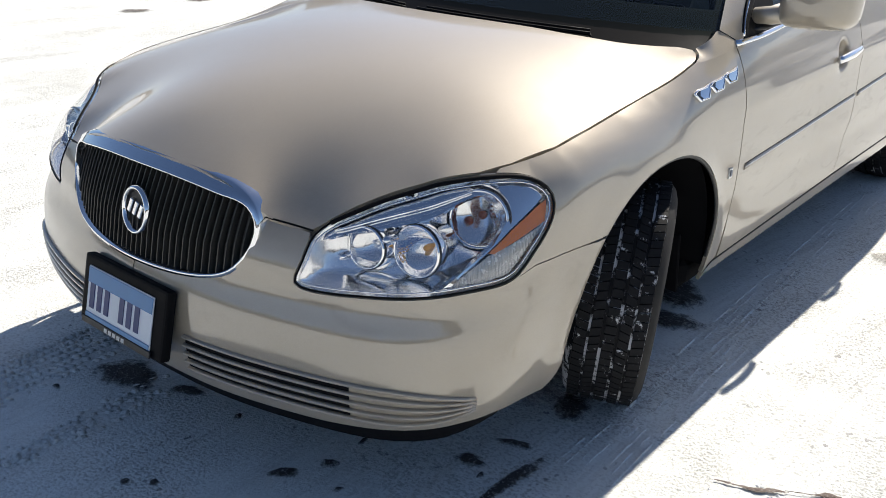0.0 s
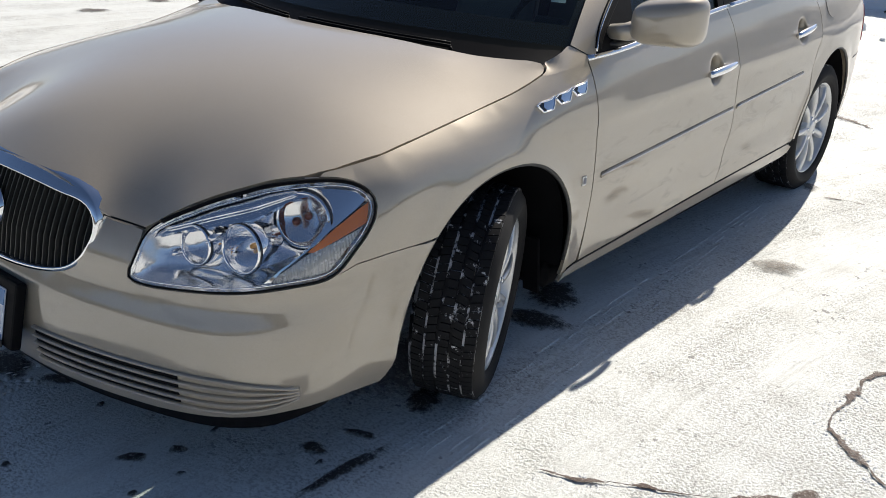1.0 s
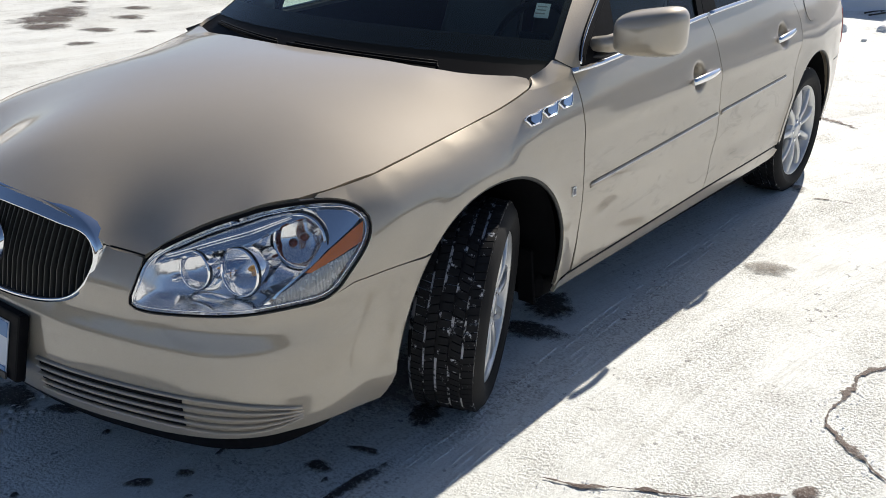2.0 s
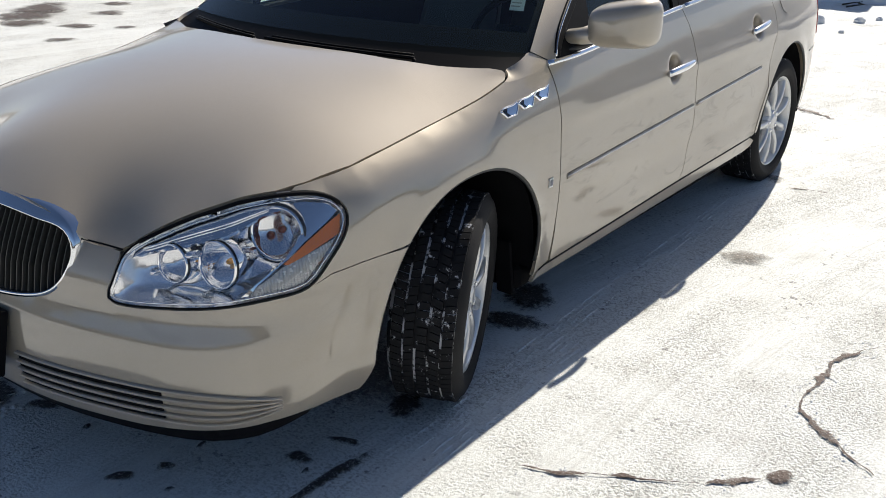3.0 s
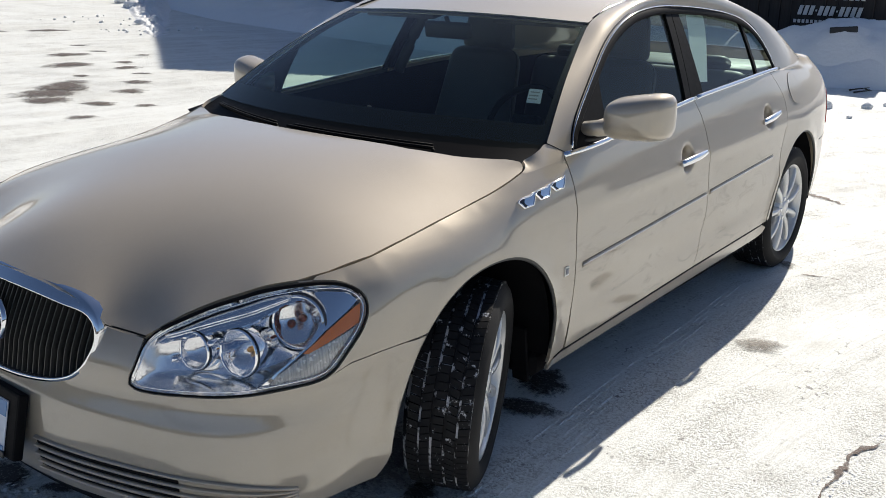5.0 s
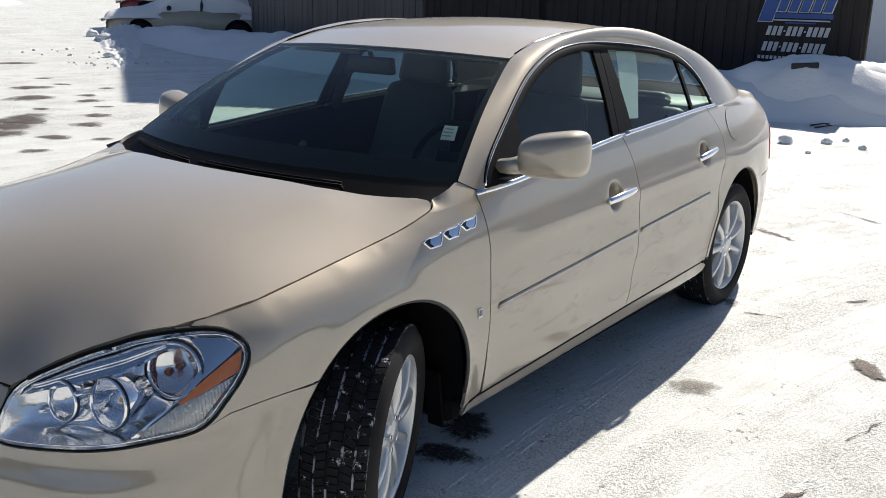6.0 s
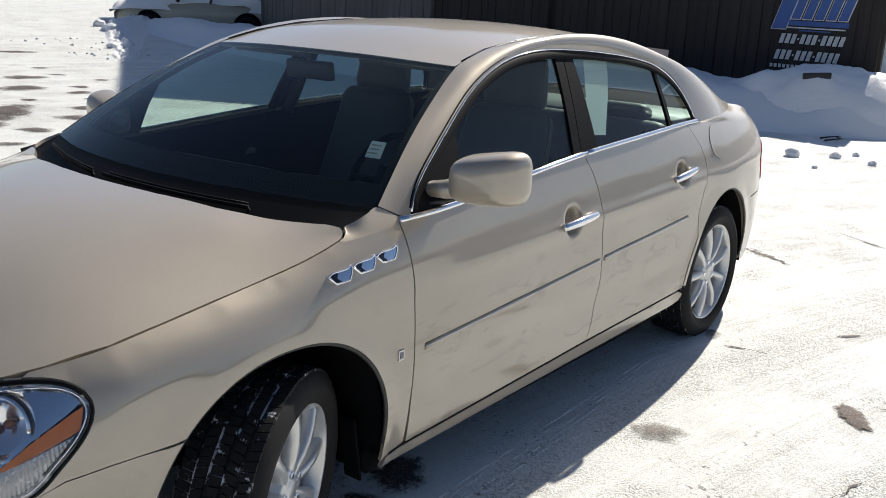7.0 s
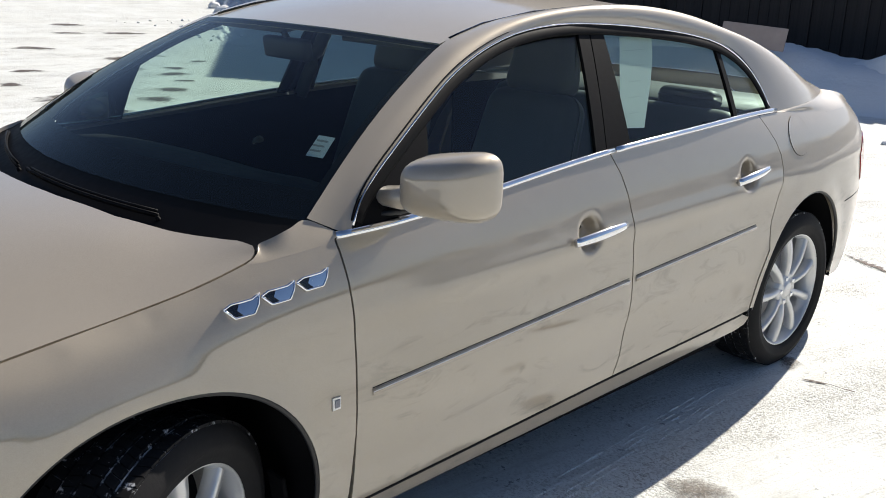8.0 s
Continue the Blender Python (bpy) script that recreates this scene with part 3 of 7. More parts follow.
def screen(st):
    """Windscreen: s across (-1..1), t up."""
    st = np.atleast_2d(st)
    s, t = st[:, 0], st[:, 1]
    c = 1 - s * s
    bx, by, bz = WS_BASE[0] * s, WS_BASE[1] - 0.20 * c, WS_BASE[2] + 0.012 * c
    tx, ty, tz = WS_TOP[0] * s, WS_TOP[1] - 0.08 * c, WS_TOP[2] + 0.020 * c
    bul = 0.022 * np.sin(np.pi * np.clip(t, 0, 1))
    return np.c_[bx + (tx - bx) * t, by + (ty - by) * t - bul * 0.5, bz + (tz - bz) * t + bul]


ROOFZ = Plate([(0, 1.00, 1.424), (0.315, 1.02, 1.420), (0, 1.3, 1.488), (0, 1.7, 1.528), (0, 2.1, 1.522), (0, 2.45, 1.478), (0, 2.78, 1.405), (0.63, 1.08, 1.405), (0.61, 1.25, 1.447), (0.60, 1.5, 1.482),
               (0.595, 1.8, 1.498), (0.59, 2.1, 1.490), (0.585, 2.42, 1.442), (0.585, 2.72, 1.362)])


def roof_surf(xy):
    xy = np.atleast_2d(xy)
    return np.c_[xy, ROOFZ(xy)]


def rear_screen(st):
    st = np.atleast_2d(st)
    s, t = st[:, 0], st[:, 1]
    c = 1 - s * s
    tx, ty, tz = 0.585 * s, 2.72 + 0.05 * c, 1.362 + 0.030 * c
    bx, by, bz = 0.69 * s, 3.42 + 0.10 * c, 1.128 + 0.010 * c
    return np.c_[tx + (bx - tx) * t, ty + (by - ty) * t, tz + (bz - tz) * t - 0.012 * np.sin(np.pi * np.clip(t, 0, 1))]


DECKZ = Plate([(0, 3.52, 1.138), (0, 3.68, 1.112), (0, 3.82, 1.045), (0.3, 3.80, 1.046), (0.54, 3.745, 1.058), (0.675, 3.675, 1.080), (0.705, 3.55, 1.112), (0.69, 3.42, 1.130), (0.4, 3.5, 1.134), (0.4, 3.64, 1.110)])

# ---------- outlines ----------
GAP = 0.0024


def arch(which, a0, a1, n=30, more=0.0):
    """Points on a wheel opening from angle a0 to a1 in degrees (0 is to the rear, 90 up)."""
    yc, ra, rb = which
    a = np.radians(np.linspace(a0, a1, n))
    c, s = np.cos(a), np.sin(a)
    if which is ARCH_F:      # fuller shoulders and a crest that leans to the rear
        c, s = np.sign(c) * np.abs(c) ** 0.92, np.sign(s) * np.abs(s) ** 0.92
    return np.c_[yc + (ra + more) * c + (0.030 * np.maximum(s, 0) if which is ARCH_F else 0.0), 0.335 + (rb + more) * s]


BELT = Spline([(0.50, 1.000), (0.70, 1.005), (1.09, 1.035), (1.612, 1.076), (1.95, 1.091), (2.3, 1.104), (2.6, 1.110), (2.80, 1.106)])
SEAMB = Spline([(0.29, 1.628), (0.344, 1.647), (0.489, 1.673), (0.648, 1.673), (0.841, 1.657), (1.03, 1.613), (1.10, 1.570)])
SEAMR = Spline([(0.69, 2.592), (0.785, 2.629), (0.85, 2.655), (0.915, 2.670), (0.97, 2.657), (1.021, 2.625), (1.127, 2.535)])

LAMP = curve_pts([(-1.176, 0.586), (-1.164, 0.63), (-1.144, 0.698), (-1.068, 0.746), (-0.992, 0.775), (-0.88, 0.800), (-0.776, 0.816), (-0.612, 0.830), (-0.528, 0.814), (-0.503, 0.774), (-0.532, 0.712), (-0.592, 0.656),
                  (-0.650, 0.613), (-0.736, 0.604), (-0.816, 0.598), (-0.92, 0.588), (-1.024, 0.580), (-1.12, 0.574)], 80, closed=True)


def near(curve, p):
    return int(np.argmin(((curve - np.array(p)) ** 2).sum(1)))


def stretch_of(curve, a, b):
    """Points of a closed curve from the one nearest a to the one nearest b, onwards."""
    i, j = near(curve, a), near(curve, b)
    return curve[i:j + 1] if i <= j else np.vstack([curve[i:], curve[:j + 1]])


def grow(curve, d):
    c = curve.mean(0)
    t = np.roll(curve, -1, 0) - np.roll(curve, 1, 0)
    n = np.c_[-t[:, 1], t[:, 0]]
    n /= np.linalg.norm(n, axis=1)[:, None]
    if ((curve - c) * n).sum() < 0:
        n = -n
    return curve + n * d


sedan = new("sedan")
tagged(sedan, "champagne metallic four-door sedan, dusty with road salt, on packed snow", "car")

# where the skin of the fender runs over into its top, from the hood to the door
FENDTOP = [(0.285, 0.9765), (0.30, 0.9762), (0.32, 0.9768), (0.35, 0.979), (0.40, 0.983), (0.45, 0.988), (0.49, 0.992), (0.508, 0.994)]


def build_body():
    lo = grow(LAMP, 0.004)
    # nose and front bumper cover, down one side to the wheel opening
    below = stretch_of(lo, (-0.66, 0.616), (-1.165, 0.695))
    seam = [(-0.58, 0.627), (-0.48, 0.628), (-0.385, 0.625)]
    # lower lip of the grille: the cover starts under it
    mouth = [(-1.290, 0.706), (-1.300, 0.665), (-1.325, 0.61), (-1.37, 0.568), (-1.45, 0.544), (-1.57, 0.534), (-1.718, 0.531)]
    out = [(-1.718, 0.240), (-1.4, 0.236), (-1.1, 0.240), (-0.9, 0.252), (-0.77, 0.258), (-0.68, 0.252), (-0.57, 0.236), (-0.50, 0.220), (-0.455, 0.214), (-0.442, 0.236)] + [tuple(p) for p in arch(ARCH_F, 185, 138.8, 26)] \
        + seam[::-1] + [tuple(p) for p in below] + [(-1.158, 0.698), (-1.20, 0.702), (-1.25, 0.704)] + mouth
    vf = sheet(out, flank, 0.028)
    # both halves of the cover make one piece
    v2, f2 = mirrored(*vf)
    n = len(vf[0])
    mesh_ob("front_bumper", list(vf[0]) + v2, vf[1] + [tuple(i + n for i in f) for f in f2], M_PAINT, sedan)

    # hood
    up = stretch_of(lo, (-1.165, 0.70), (-0.66, 0.826))
    lamp_top = flank(up)[:, :2]
    lamp_top = lamp_top[np.argsort(lamp_top[:, 1])]
    right = [(0.12, -1.010), (0.26, -0.993), (0.36, -0.974), (0.42, -0.955), (0.47, -0.939), (0.525, -0.920)] + [(x - 0.004, y + 0.004) for x, y in lamp_top[1:]] \
        + [(x, y) for x, y, z in EDGE] + [(EDGE[-1][0] + dx, y) for dx, y in ((-0.003, 0.300), (-0.009, 0.312), (-0.017, 0.320))] + [(0.836, 0.324)]
    rear = [(0.79, 0.312), (0.735, 0.283), (0.636, 0.226), (0.49, 0.164), (0.263, 0.120), (0.12, 0.107), (0.0, 0.104)]
    half = right + rear
    hood = [(0.0, -1.015)] + half + [(-x, y) for x, y in half[::-1] if x > 0]
    mesh_ob("hood", *sheet(hood, hood_surf, 0.02, 0.02), M_PAINT, sedan)

    # front fenders
    fr = stretch_of(lo, (-0.66, 0.826), (-0.66, 0.616))
    top = [(u, HOODSEAM(u) - 0.0008) for u in np.linspace(-0.60, 0.285, 23)]
    fend = [tuple(p) for p in fr[::-1]] + [(-0.645, 0.822)] + [(u, float(z)) for u, z in top] + FENDTOP[1:] \
        + [(0.517, 0.9), (0.527, 0.7), (0.5305, 0.5), (0.520, 0.300), (0.47, 0.290), (0.425, 0.285)] \
        + [tuple(p) for p in arch(ARCH_F, -7, 137.2, 44)] + [(-0.39, 0.628), (-0.48, 0.631), (-0.58, 0.630)]
    both("front_fender", sheet(fend, flank, 0.03, bare=lambda q: q[0] > 0.28 and q[1] > 0.955), M_PAINT, sedan)

    # doors
    fd = [(0.535, 0.293), (1.0, 0.303), (1.41, 0.315)] + [(float(SEAMB(z)) - GAP, z) for z in np.linspace(0.322, float(BELT(1.59)), 12)] \
        + [(y, float(BELT(y))) for y in np.linspace(1.575, 0.53, 16)] + [(0.513, 0.998), (0.522, 0.9), (0.532, 0.7), (0.535, 0.5)]
    both("front_door", sheet(fd, flank, 0.0085), M_PAINT, sedan)
    rd = [(float(SEAMB(z)) + GAP, z) for z in np.linspace(float(BELT(1.59)), 0.324, 12)] + [(1.9, 0.326), (2.2, 0.330), (2.46, 0.334)] \
        + [tuple(p) for p in arch(ARCH_B, 179, 147, 14, 0.034)] \
        + [(float(SEAMR(z)) - GAP, z) for z in np.linspace(0.70, 1.105, 9)] + [(y, float(BELT(y))) for y in np.linspace(2.54, 1.61, 14)]
    both("rear_door", sheet(rd, flank, 0.0085), M_PAINT, sedan)

    # quarter panels and tail
    q = [(float(SEAMR(z)) + GAP, z) for z in np.linspace(1.105, 0.70, 9)] + [tuple(p) for p in arch(ARCH_B, 147, 178, 14, 0.027)] + [tuple(p) for p in arch(ARCH_B, 178, 3, 44)] \
        + [(3.36, 0.30), (3.5, 0.285), (3.9, 0.27), (4.3, 0.26), (4.69, 0.26), (4.69, 0.975), (4.3, 0.98), (4.0, 1.010), (3.85, 1.036), (3.7, 1.066), (3.6, 1.075), (3.45, 1.064), (3.2, 1.066), (2.95, 1.086), (2.78, 1.096), (2.7, 1.105)]
    both("quarter_panel", sheet(q, flank, 0.045), M_PAINT, sedan)

    # sills
    sill = [(0.43, 0.240), (2.48, 0.262), (2.53, 0.28), (2.545, 0.31), (2.50, 0.330), (2.2, 0.324), (1.6, 0.314), (0.6, 0.290), (0.5, 0.286), (0.44, 0.278)]
    joint = np.c_[np.linspace(0.45, 2.49, 40), np.interp(np.linspace(0.45, 2.49, 40), (0.44, 0.6, 1.6, 2.2, 2.5), (0.286, 0.2915, 0.3175, 0.327, 0.332))]
    both("sill_joint", sweep(flank(joint), normals_of(flank, joint), 0.010, 0.0015), M_SEAL, sedan)
    both("sill", sheet(sill, flank, 0.05), M_PAINT, sedan)

    # roof and the rails that run from the windscreen foot over the doors to the tail
    side = [(0.61, 1.25), (0.60, 1.5), (0.595, 1.8), (0.59, 2.1), (0.585, 2.42), (0.585, 2.72)]
    roof = [(x, 1.08 - 0.08 * (1 - (x / 0.63) ** 2)) for x in np.linspace(-0.63, 0.63, 15)] + side \
        + [(x, 2.72 + 0.05 * (1 - (x / 0.585) ** 2)) for x in np.linspace(0.53, -0.53, 12)] + [(-x, y) for x, y in side[::-1]]
    mesh_ob("roof", *sheet(roof, roof_surf, 0.06, 0.02), M_PAINT, sedan)

    inner = WIN_OUT
    crest = [(x, y, float(ROOFZ((x - 0.006, y))[0]) + 0.003) for x, y in ((0.629, 1.12), (0.622, 1.18), (0.612, 1.27), (0.604, 1.5), (0.599, 1.8), (0.594, 2.1), (0.589, 2.42), (0.587, 2.70))]
    outer = curve_pts([tuple(screen((1.0, t))[0] + (0.004, 0, 0)) for t in (0.015, 0.25, 0.5, 0.75, 0.93)] + crest + [(0.605, 2.95, 1.300), (0.635, 3.18, 1.226), (0.69, 3.42, 1.130)], 90)
    a = side_glass(inner)
    a[:, 0] += 0.004
    rows = 9
    verts, faces = [], []
    for i in range(90):
        k = i / 89
        ys = 0.9 * (k - 0.45)
        nrm = Vector((0.75, ys, 0.65)).normalized()
        for j in range(rows):
            t = j / (rows - 1)
            w = float(np.linalg.norm(outer[i] - a[i]))
            p = a[i] * (1 - t) + outer[i] * t + np.array(nrm) * ((0.07 + 0.07 * min(1.0, k / 0.35)) * (1 - k ** 6) * (1 - (1 - k) ** 10) * w * math.sin(math.pi * t)) + np.array((0.055, 0, 0.004)) * math.sin(math.pi * t) * k ** 6
            verts.append(p)
    for i in range(89):
        for j in range(rows - 1):
            faces.append((i * rows + j, i * rows + j + 1, (i + 1) * rows + j + 1, (i + 1) * rows + j))
    f = faces[0]
    nn = np.cross(np.array(verts[f[1]]) - verts[f[0]], np.array(verts[f[2]]) - verts[f[0]])
    if nn[0] < 0:
        faces = [f[::-1] for f in faces]
    both("roof_rail", (verts, faces), M_PAINT, sedan)

    line = np.array(crest)
    both("roof_ditch", sweep(line + (-0.002, 0, 0.001), np.array([(0.25, -0.1, 0.96)] * len(line)), 0.007, 0.003), M_GLOSSBLACK, sedan)

    # deck lid
    deck = [(x, 3.42 + 0.10 * (1 - (x / 0.69) ** 2)) for x in np.linspace(-0.69, 0.69, 11)] + [(0.705, 3.55), (0.675, 3.675), (0.54, 3.745), (0.3, 3.80), (0.0, 3.82), (-0.3, 3.80), (-0.54, 3.745), (-0.675, 3.675), (-0.705, 3.55)]
    mesh_ob("deck_lid", *sheet(deck, lambda xy: np.c_[xy, DECKZ(xy) - 0.004], 0.07, 0.0), M_PAINT, sedan)

    # shoulders between the quarter panels and the deck, and the fender tops before the windscreen posts
    us = np.linspace(2.72, 4.69, 50)
    qa = flank(np.c_[us, np.interp(us, (2.7, 2.78, 2.95, 3.2, 3.45, 3.6, 3.7, 3.85, 4.0, 4.3, 4.69), (1.105, 1.096, 1.086, 1.066, 1.064, 1.075, 1.066, 1.036, 1.010, 0.98, 0.975))])
    x0 = float(glass_x(2.692, 1.102)) + 0.004
    line = [(x0 + (0.69 - x0) * t + 0.055 * math.sin(math.pi * t), 2.692 + 0.728 * t, 1.102 + 0.028 * t + 0.004 * math.sin(math.pi * t)) for t in np.linspace(0, 1, 9)]
    qb = np.vstack([curve_pts(line, 22), curve_pts([line[-1], (0.705, 3.55, 1.112), (0.675, 3.675, 1.080), (0.54, 3.745, 1.058), (0.3, 3.80, 1.046), (0.0, 3.82, 1.045)], 29)[1:]])
    bend = np.clip((3.75 - us) / 0.4, 0, 1)[:, None]
    c1 = qa + (qb - qa) * 0.33 * (1 - bend) + np.array((-0.008, 0.0, 0.012)) * bend + np.array((0, 0, 0.012)) * (1 - bend)
    c2 = qa + (qb - qa) * 0.67 * (1 - bend) + (qb - qa + np.array((0.014, -0.004, -0.012))) * bend + np.array((0, 0, 0.012)) * (1 - bend)
    rows = 12
    verts = [qa[i] * (1 - t) ** 3 + 3 * c1[i] * t * (1 - t) ** 2 + 3 * c2[i] * t * t * (1 - t) + qb[i] * t ** 3 for i in range(len(us)) for t in np.linspace(0, 1, rows)]
    faces = [(i * rows + j, (i + 1) * rows + j, (i + 1) * rows + j + 1, i * rows + j + 1) for i in range(len(us) - 1) for j in range(rows - 1)]
    f = faces[len(faces) // 2]
    if np.cross(verts[f[1]] - verts[f[0]], verts[f[2]] - verts[f[0]])[2] < 0:
        faces = [f[::-1] for f in faces]
    both("rear_shoulder", (verts, faces), M_PAINT, sedan)
    low = curve_pts(FENDTOP, 36)
    fa = flank(low)
    start = tuple(flank((0.288, 0.9800))[0])
    fb = curve_pts([start, (start[0] - 0.002, 0.303, 0.985), (start[0] - 0.008, 0.316, 0.992), (start[0] - 0.016, 0.326, 0.999), (0.843, 0.333, 1.006), (0.848, 0.350, 1.013), (0.857, 0.390, 1.028), (0.854, 0.424, 1.038), (0.851, 0.452, 1.045), (0.875, 0.503, 1.022), (0.896, 0.547, 1.000)], 36)
    span = np.linalg.norm(fb - fa, axis=1)[:, None]
    lead = flank(low + (0, 0.004)) - fa
    c1 = fa + lead / np.linalg.norm(lead, axis=1)[:, None] * span * 0.36
    c2 = fa + (fb - fa) * 0.68
    verts = [fa[i] * (1 - t) ** 3 + 3 * c1[i] * t * (1 - t) ** 2 + 3 * c2[i] * t * t * (1 - t) + fb[i] * t ** 3 for i in range(36) for t in np.linspace(0, 1, rows)]
    faces = [(i * rows + j, (i + 1) * rows + j, (i + 1) * rows + j + 1, i * rows + j + 1) for i in range(35) for j in range(rows - 1)]
    # turned-in rim along the hood and the windscreen
    n = len(verts)
    verts += [p for p in fb] + [p - np.array((0.006, 0, 0.012)) for p in fb]
    faces += [(n + i, n + i + 1, n + 37 + i, n + 36 + i) for i in range(35)]
    f = faces[15 * (rows - 1) + 5]
    if np.cross(verts[f[1]] - verts[f[0]], verts[f[2]] - verts[f[0]])[2] < 0:
        faces = [f[::-1] for f in faces]
    both("fender_top", (verts, faces), M_PAINT, sedan)


WIN_OUT = curve_pts([(0.552, 1.000), (0.60, 1.069), (0.745, 1.176), (0.924, 1.285), (1.022, 1.337), (1.15, 1.388), (1.298, 1.428), (1.43, 1.447), (1.57, 1.455), (1.70, 1.453), (1.859, 1.445), (2.02, 1.432), (2.181, 1.415),
                     (2.30, 1.397), (2.42, 1.371), (2.53, 1.325), (2.61, 1.265), (2.658, 1.20), (2.680, 1.15), (2.692, 1.102)], 90)
build_body()


def build_glass():
    ws = [(s, 0.0) for s in np.linspace(-1, 1, 21)] + [(s, 1.0) for s in np.linspace(1, -1, 21)]
    mesh_ob("windscreen", *sheet(ws, screen, 0.12, 0.0, (0.8, 0.8)), M_GLASS, sedan, label="tinted windscreen")
    # black ceramic band round the windscreen
    n = 40
    frame_pts = [(-1 + 2 * i / n, 0.0) for i in range(n)] + [(1.0, i / n) for i in range(n)] + [(1 - 2 * i / n, 1.0) for i in range(n)] + [(-1.0, 1 - i / n) for i in range(n)]
    verts, faces = [], []
    for s, t in frame_pts:
        a = screen((s, t))[0]
        b = screen((s * 0.972, 0.13 + t * (0.965 - 0.13)))[0]
        verts += [a + (0, 0.003, -0.004), b + (0, 0.003, -0.004)]
    m = len(frame_pts)
    for i in range(m):
        j = (i + 1) % m
        faces.append((2 * i, 2 * j, 2 * j + 1, 2 * i + 1))
    mesh_ob("windscreen_band", verts, faces, M_SEAL, sedan)
    rs = [(s, 0.0) for s in np.linspace(-1, 1, 15)] + [(s, 1.0) for s in np.linspace(1, -1, 15)]
    mesh_ob("rear_window", *sheet(rs, rear_screen, 0.15, 0.0, (0.7, 0.7)), M_GLASS, sedan, label="tinted rear window")

    # side windows: within the rail and above the belt, parted by the centre post and the quarter-window bar
    def window(y0a, y0b, y1a, y1b):
        """Pane between two leaning bars: each bar's y at the belt and at the top."""
        def bar(y, z, ya, yb):
            return ya + (yb - ya) * (z - 1.08) / 0.35
        poly = []
        top = np.c_[WIN_OUT[:, 0], WIN_OUT[:, 1] - 0.006]
        keep = [p for p in top if bar(0, p[1], y0a, y0b) < p[0] < bar(0, p[1], y1a, y1b) and p[1] > float(BELT(p[0])) + 0.004]
        ya, yb = keep[0], keep[-1]
        low1 = y1a if yb[1] > float(BELT(y1a)) + 0.05 else yb[0]
        low0 = y0a if ya[1] > float(BELT(y0a)) + 0.05 else ya[0]
        poly = [tuple(p) for p in keep] + [(y, float(BELT(y)) + 0.002) for y in np.linspace(low1, low0, 14)]
        return sheet(poly, lambda yz: side_glass(yz) - (0.010, 0, 0), 0.06, 0.0)
    both("front_door_window", window(0.62, 0.62, 1.537, 1.622), M_GLASS, sedan)
    both("rear_door_window", window(1.718, 1.745, 2.396, 2.400), M_GLASS, sedan)
    both("quarter_window", window(2.420, 2.426, 2.9, 2.9), M_GLASS, sedan)

    # centre post, quarter bar, mirror triangle
    def strip(ya0, ya1, yb0, yb1, z0, z1, mat, name, proud=0.0):
        pts = []
        for i in range(9):
            t = i / 8
            z = z0 + (z1 - z0) * t
            pts.append(((ya0 + (yb0 - ya0) * t), z, (ya1 + (yb1 - ya1) * t)))
        poly = [(p[0], p[1]) for p in pts] + [(p[2], p[1]) for p in pts[::-1]]
        both(name, sheet(poly, lambda yz: side_glass(yz) + (proud, 0, 0), 0.03, 0.012), mat, sedan)
    strip(1.534, 1.585, 1.622, 1.678, 1.068, 1.450, M_SEAL, "centre_post", 0.0)
    strip(1.590, 1.718, 1.683, 1.746, 1.074, 1.448, M_SEAL, "centre_post", 0.0)
    strip(2.394, 2.422, 2.400, 2.428, 1.105, 1.368, M_SEAL, "quarter_bar", -0.002)
    tri = [(0.565, 1.002), (0.605, 1.062), (0.745, 1.163), (0.83, 1.208), (0.88, 1.235), (0.85, 1.13), (0.83, 1.012)]
    both("mirror_triangle", sheet(tri, lambda yz: side_glass(yz) + (0.003, 0, 0), 0.04, 0.01), M_SEAL, sedan)

    # seal and chrome strip that frame the side windows
    uv = WIN_OUT[2:-1]
    nrm = normals_of(side_glass, uv)
    nrm = np.where(nrm[:, :1] < 0, -nrm, nrm)
    p = side_glass(np.c_[uv[:, 0], uv[:, 1] - 0.020])
    both("window_seal", sweep(p, nrm, 0.034, 0.006), M_SEAL, sedan)
    uvc = WIN_OUT[1:-1]
    p = side_glass(np.c_[uvc[:, 0], uvc[:, 1] - 0.004])
    nrm = normals_of(side_glass, uvc)
    nrm = np.where(nrm[:, :1] < 0, -nrm, nrm)
    up = side_glass(np.c_[uvc[:, 0], uvc[:, 1] + 0.008]) + (0.003, 0, 0)
    both("roof_joint", sweep(up, nrm, 0.004, 0.004), M_SEAL, sedan)
    both("window_chrome", sweep(p, nrm, 0.0055, 0.008), M_CHROME, sedan)
    for y0, y1 in ((0.516, 1.612), (1.622, 2.715)):
        ys = np.linspace(y0, y1, 26)
        zz = BELT(ys)
        a = flank(np.c_[ys, zz])
        p = np.c_[np.minimum(a[:, 0], glass_x(ys, zz) + 0.035) - 0.004, ys, zz + 0.004]
        both("belt_chrome", sweep(p, np.tile((0.92, 0, 0.4), (26, 1)), 0.019, 0.007), M_CHROME, sedan)


build_glass()


# ---------- grille, plate, intake ----------
def grille_y(x, z):
    return -1.052 + 0.068 * (x / 0.4) ** 2 + 0.20 * (z - 0.65)


def grille_surf(xz):
    xz = np.atleast_2d(xz)
    return np.c_[xz[:, 0], grille_y(xz[:, 0], xz[:, 1]), xz[:, 1]]


GR = [(0.15, 0.535), (0.27, 0.548), (0.345, 0.578), (0.388, 0.635), (0.402, 0.685), (0.380, 0.738), (0.30, 0.768), (0.15, 0.787)]
GRILLE = curve_pts([(0, 0.532)] + GR + [(0, 0.792)] + [(-x, z) for x, z in GR[::-1]], 96, closed=True)


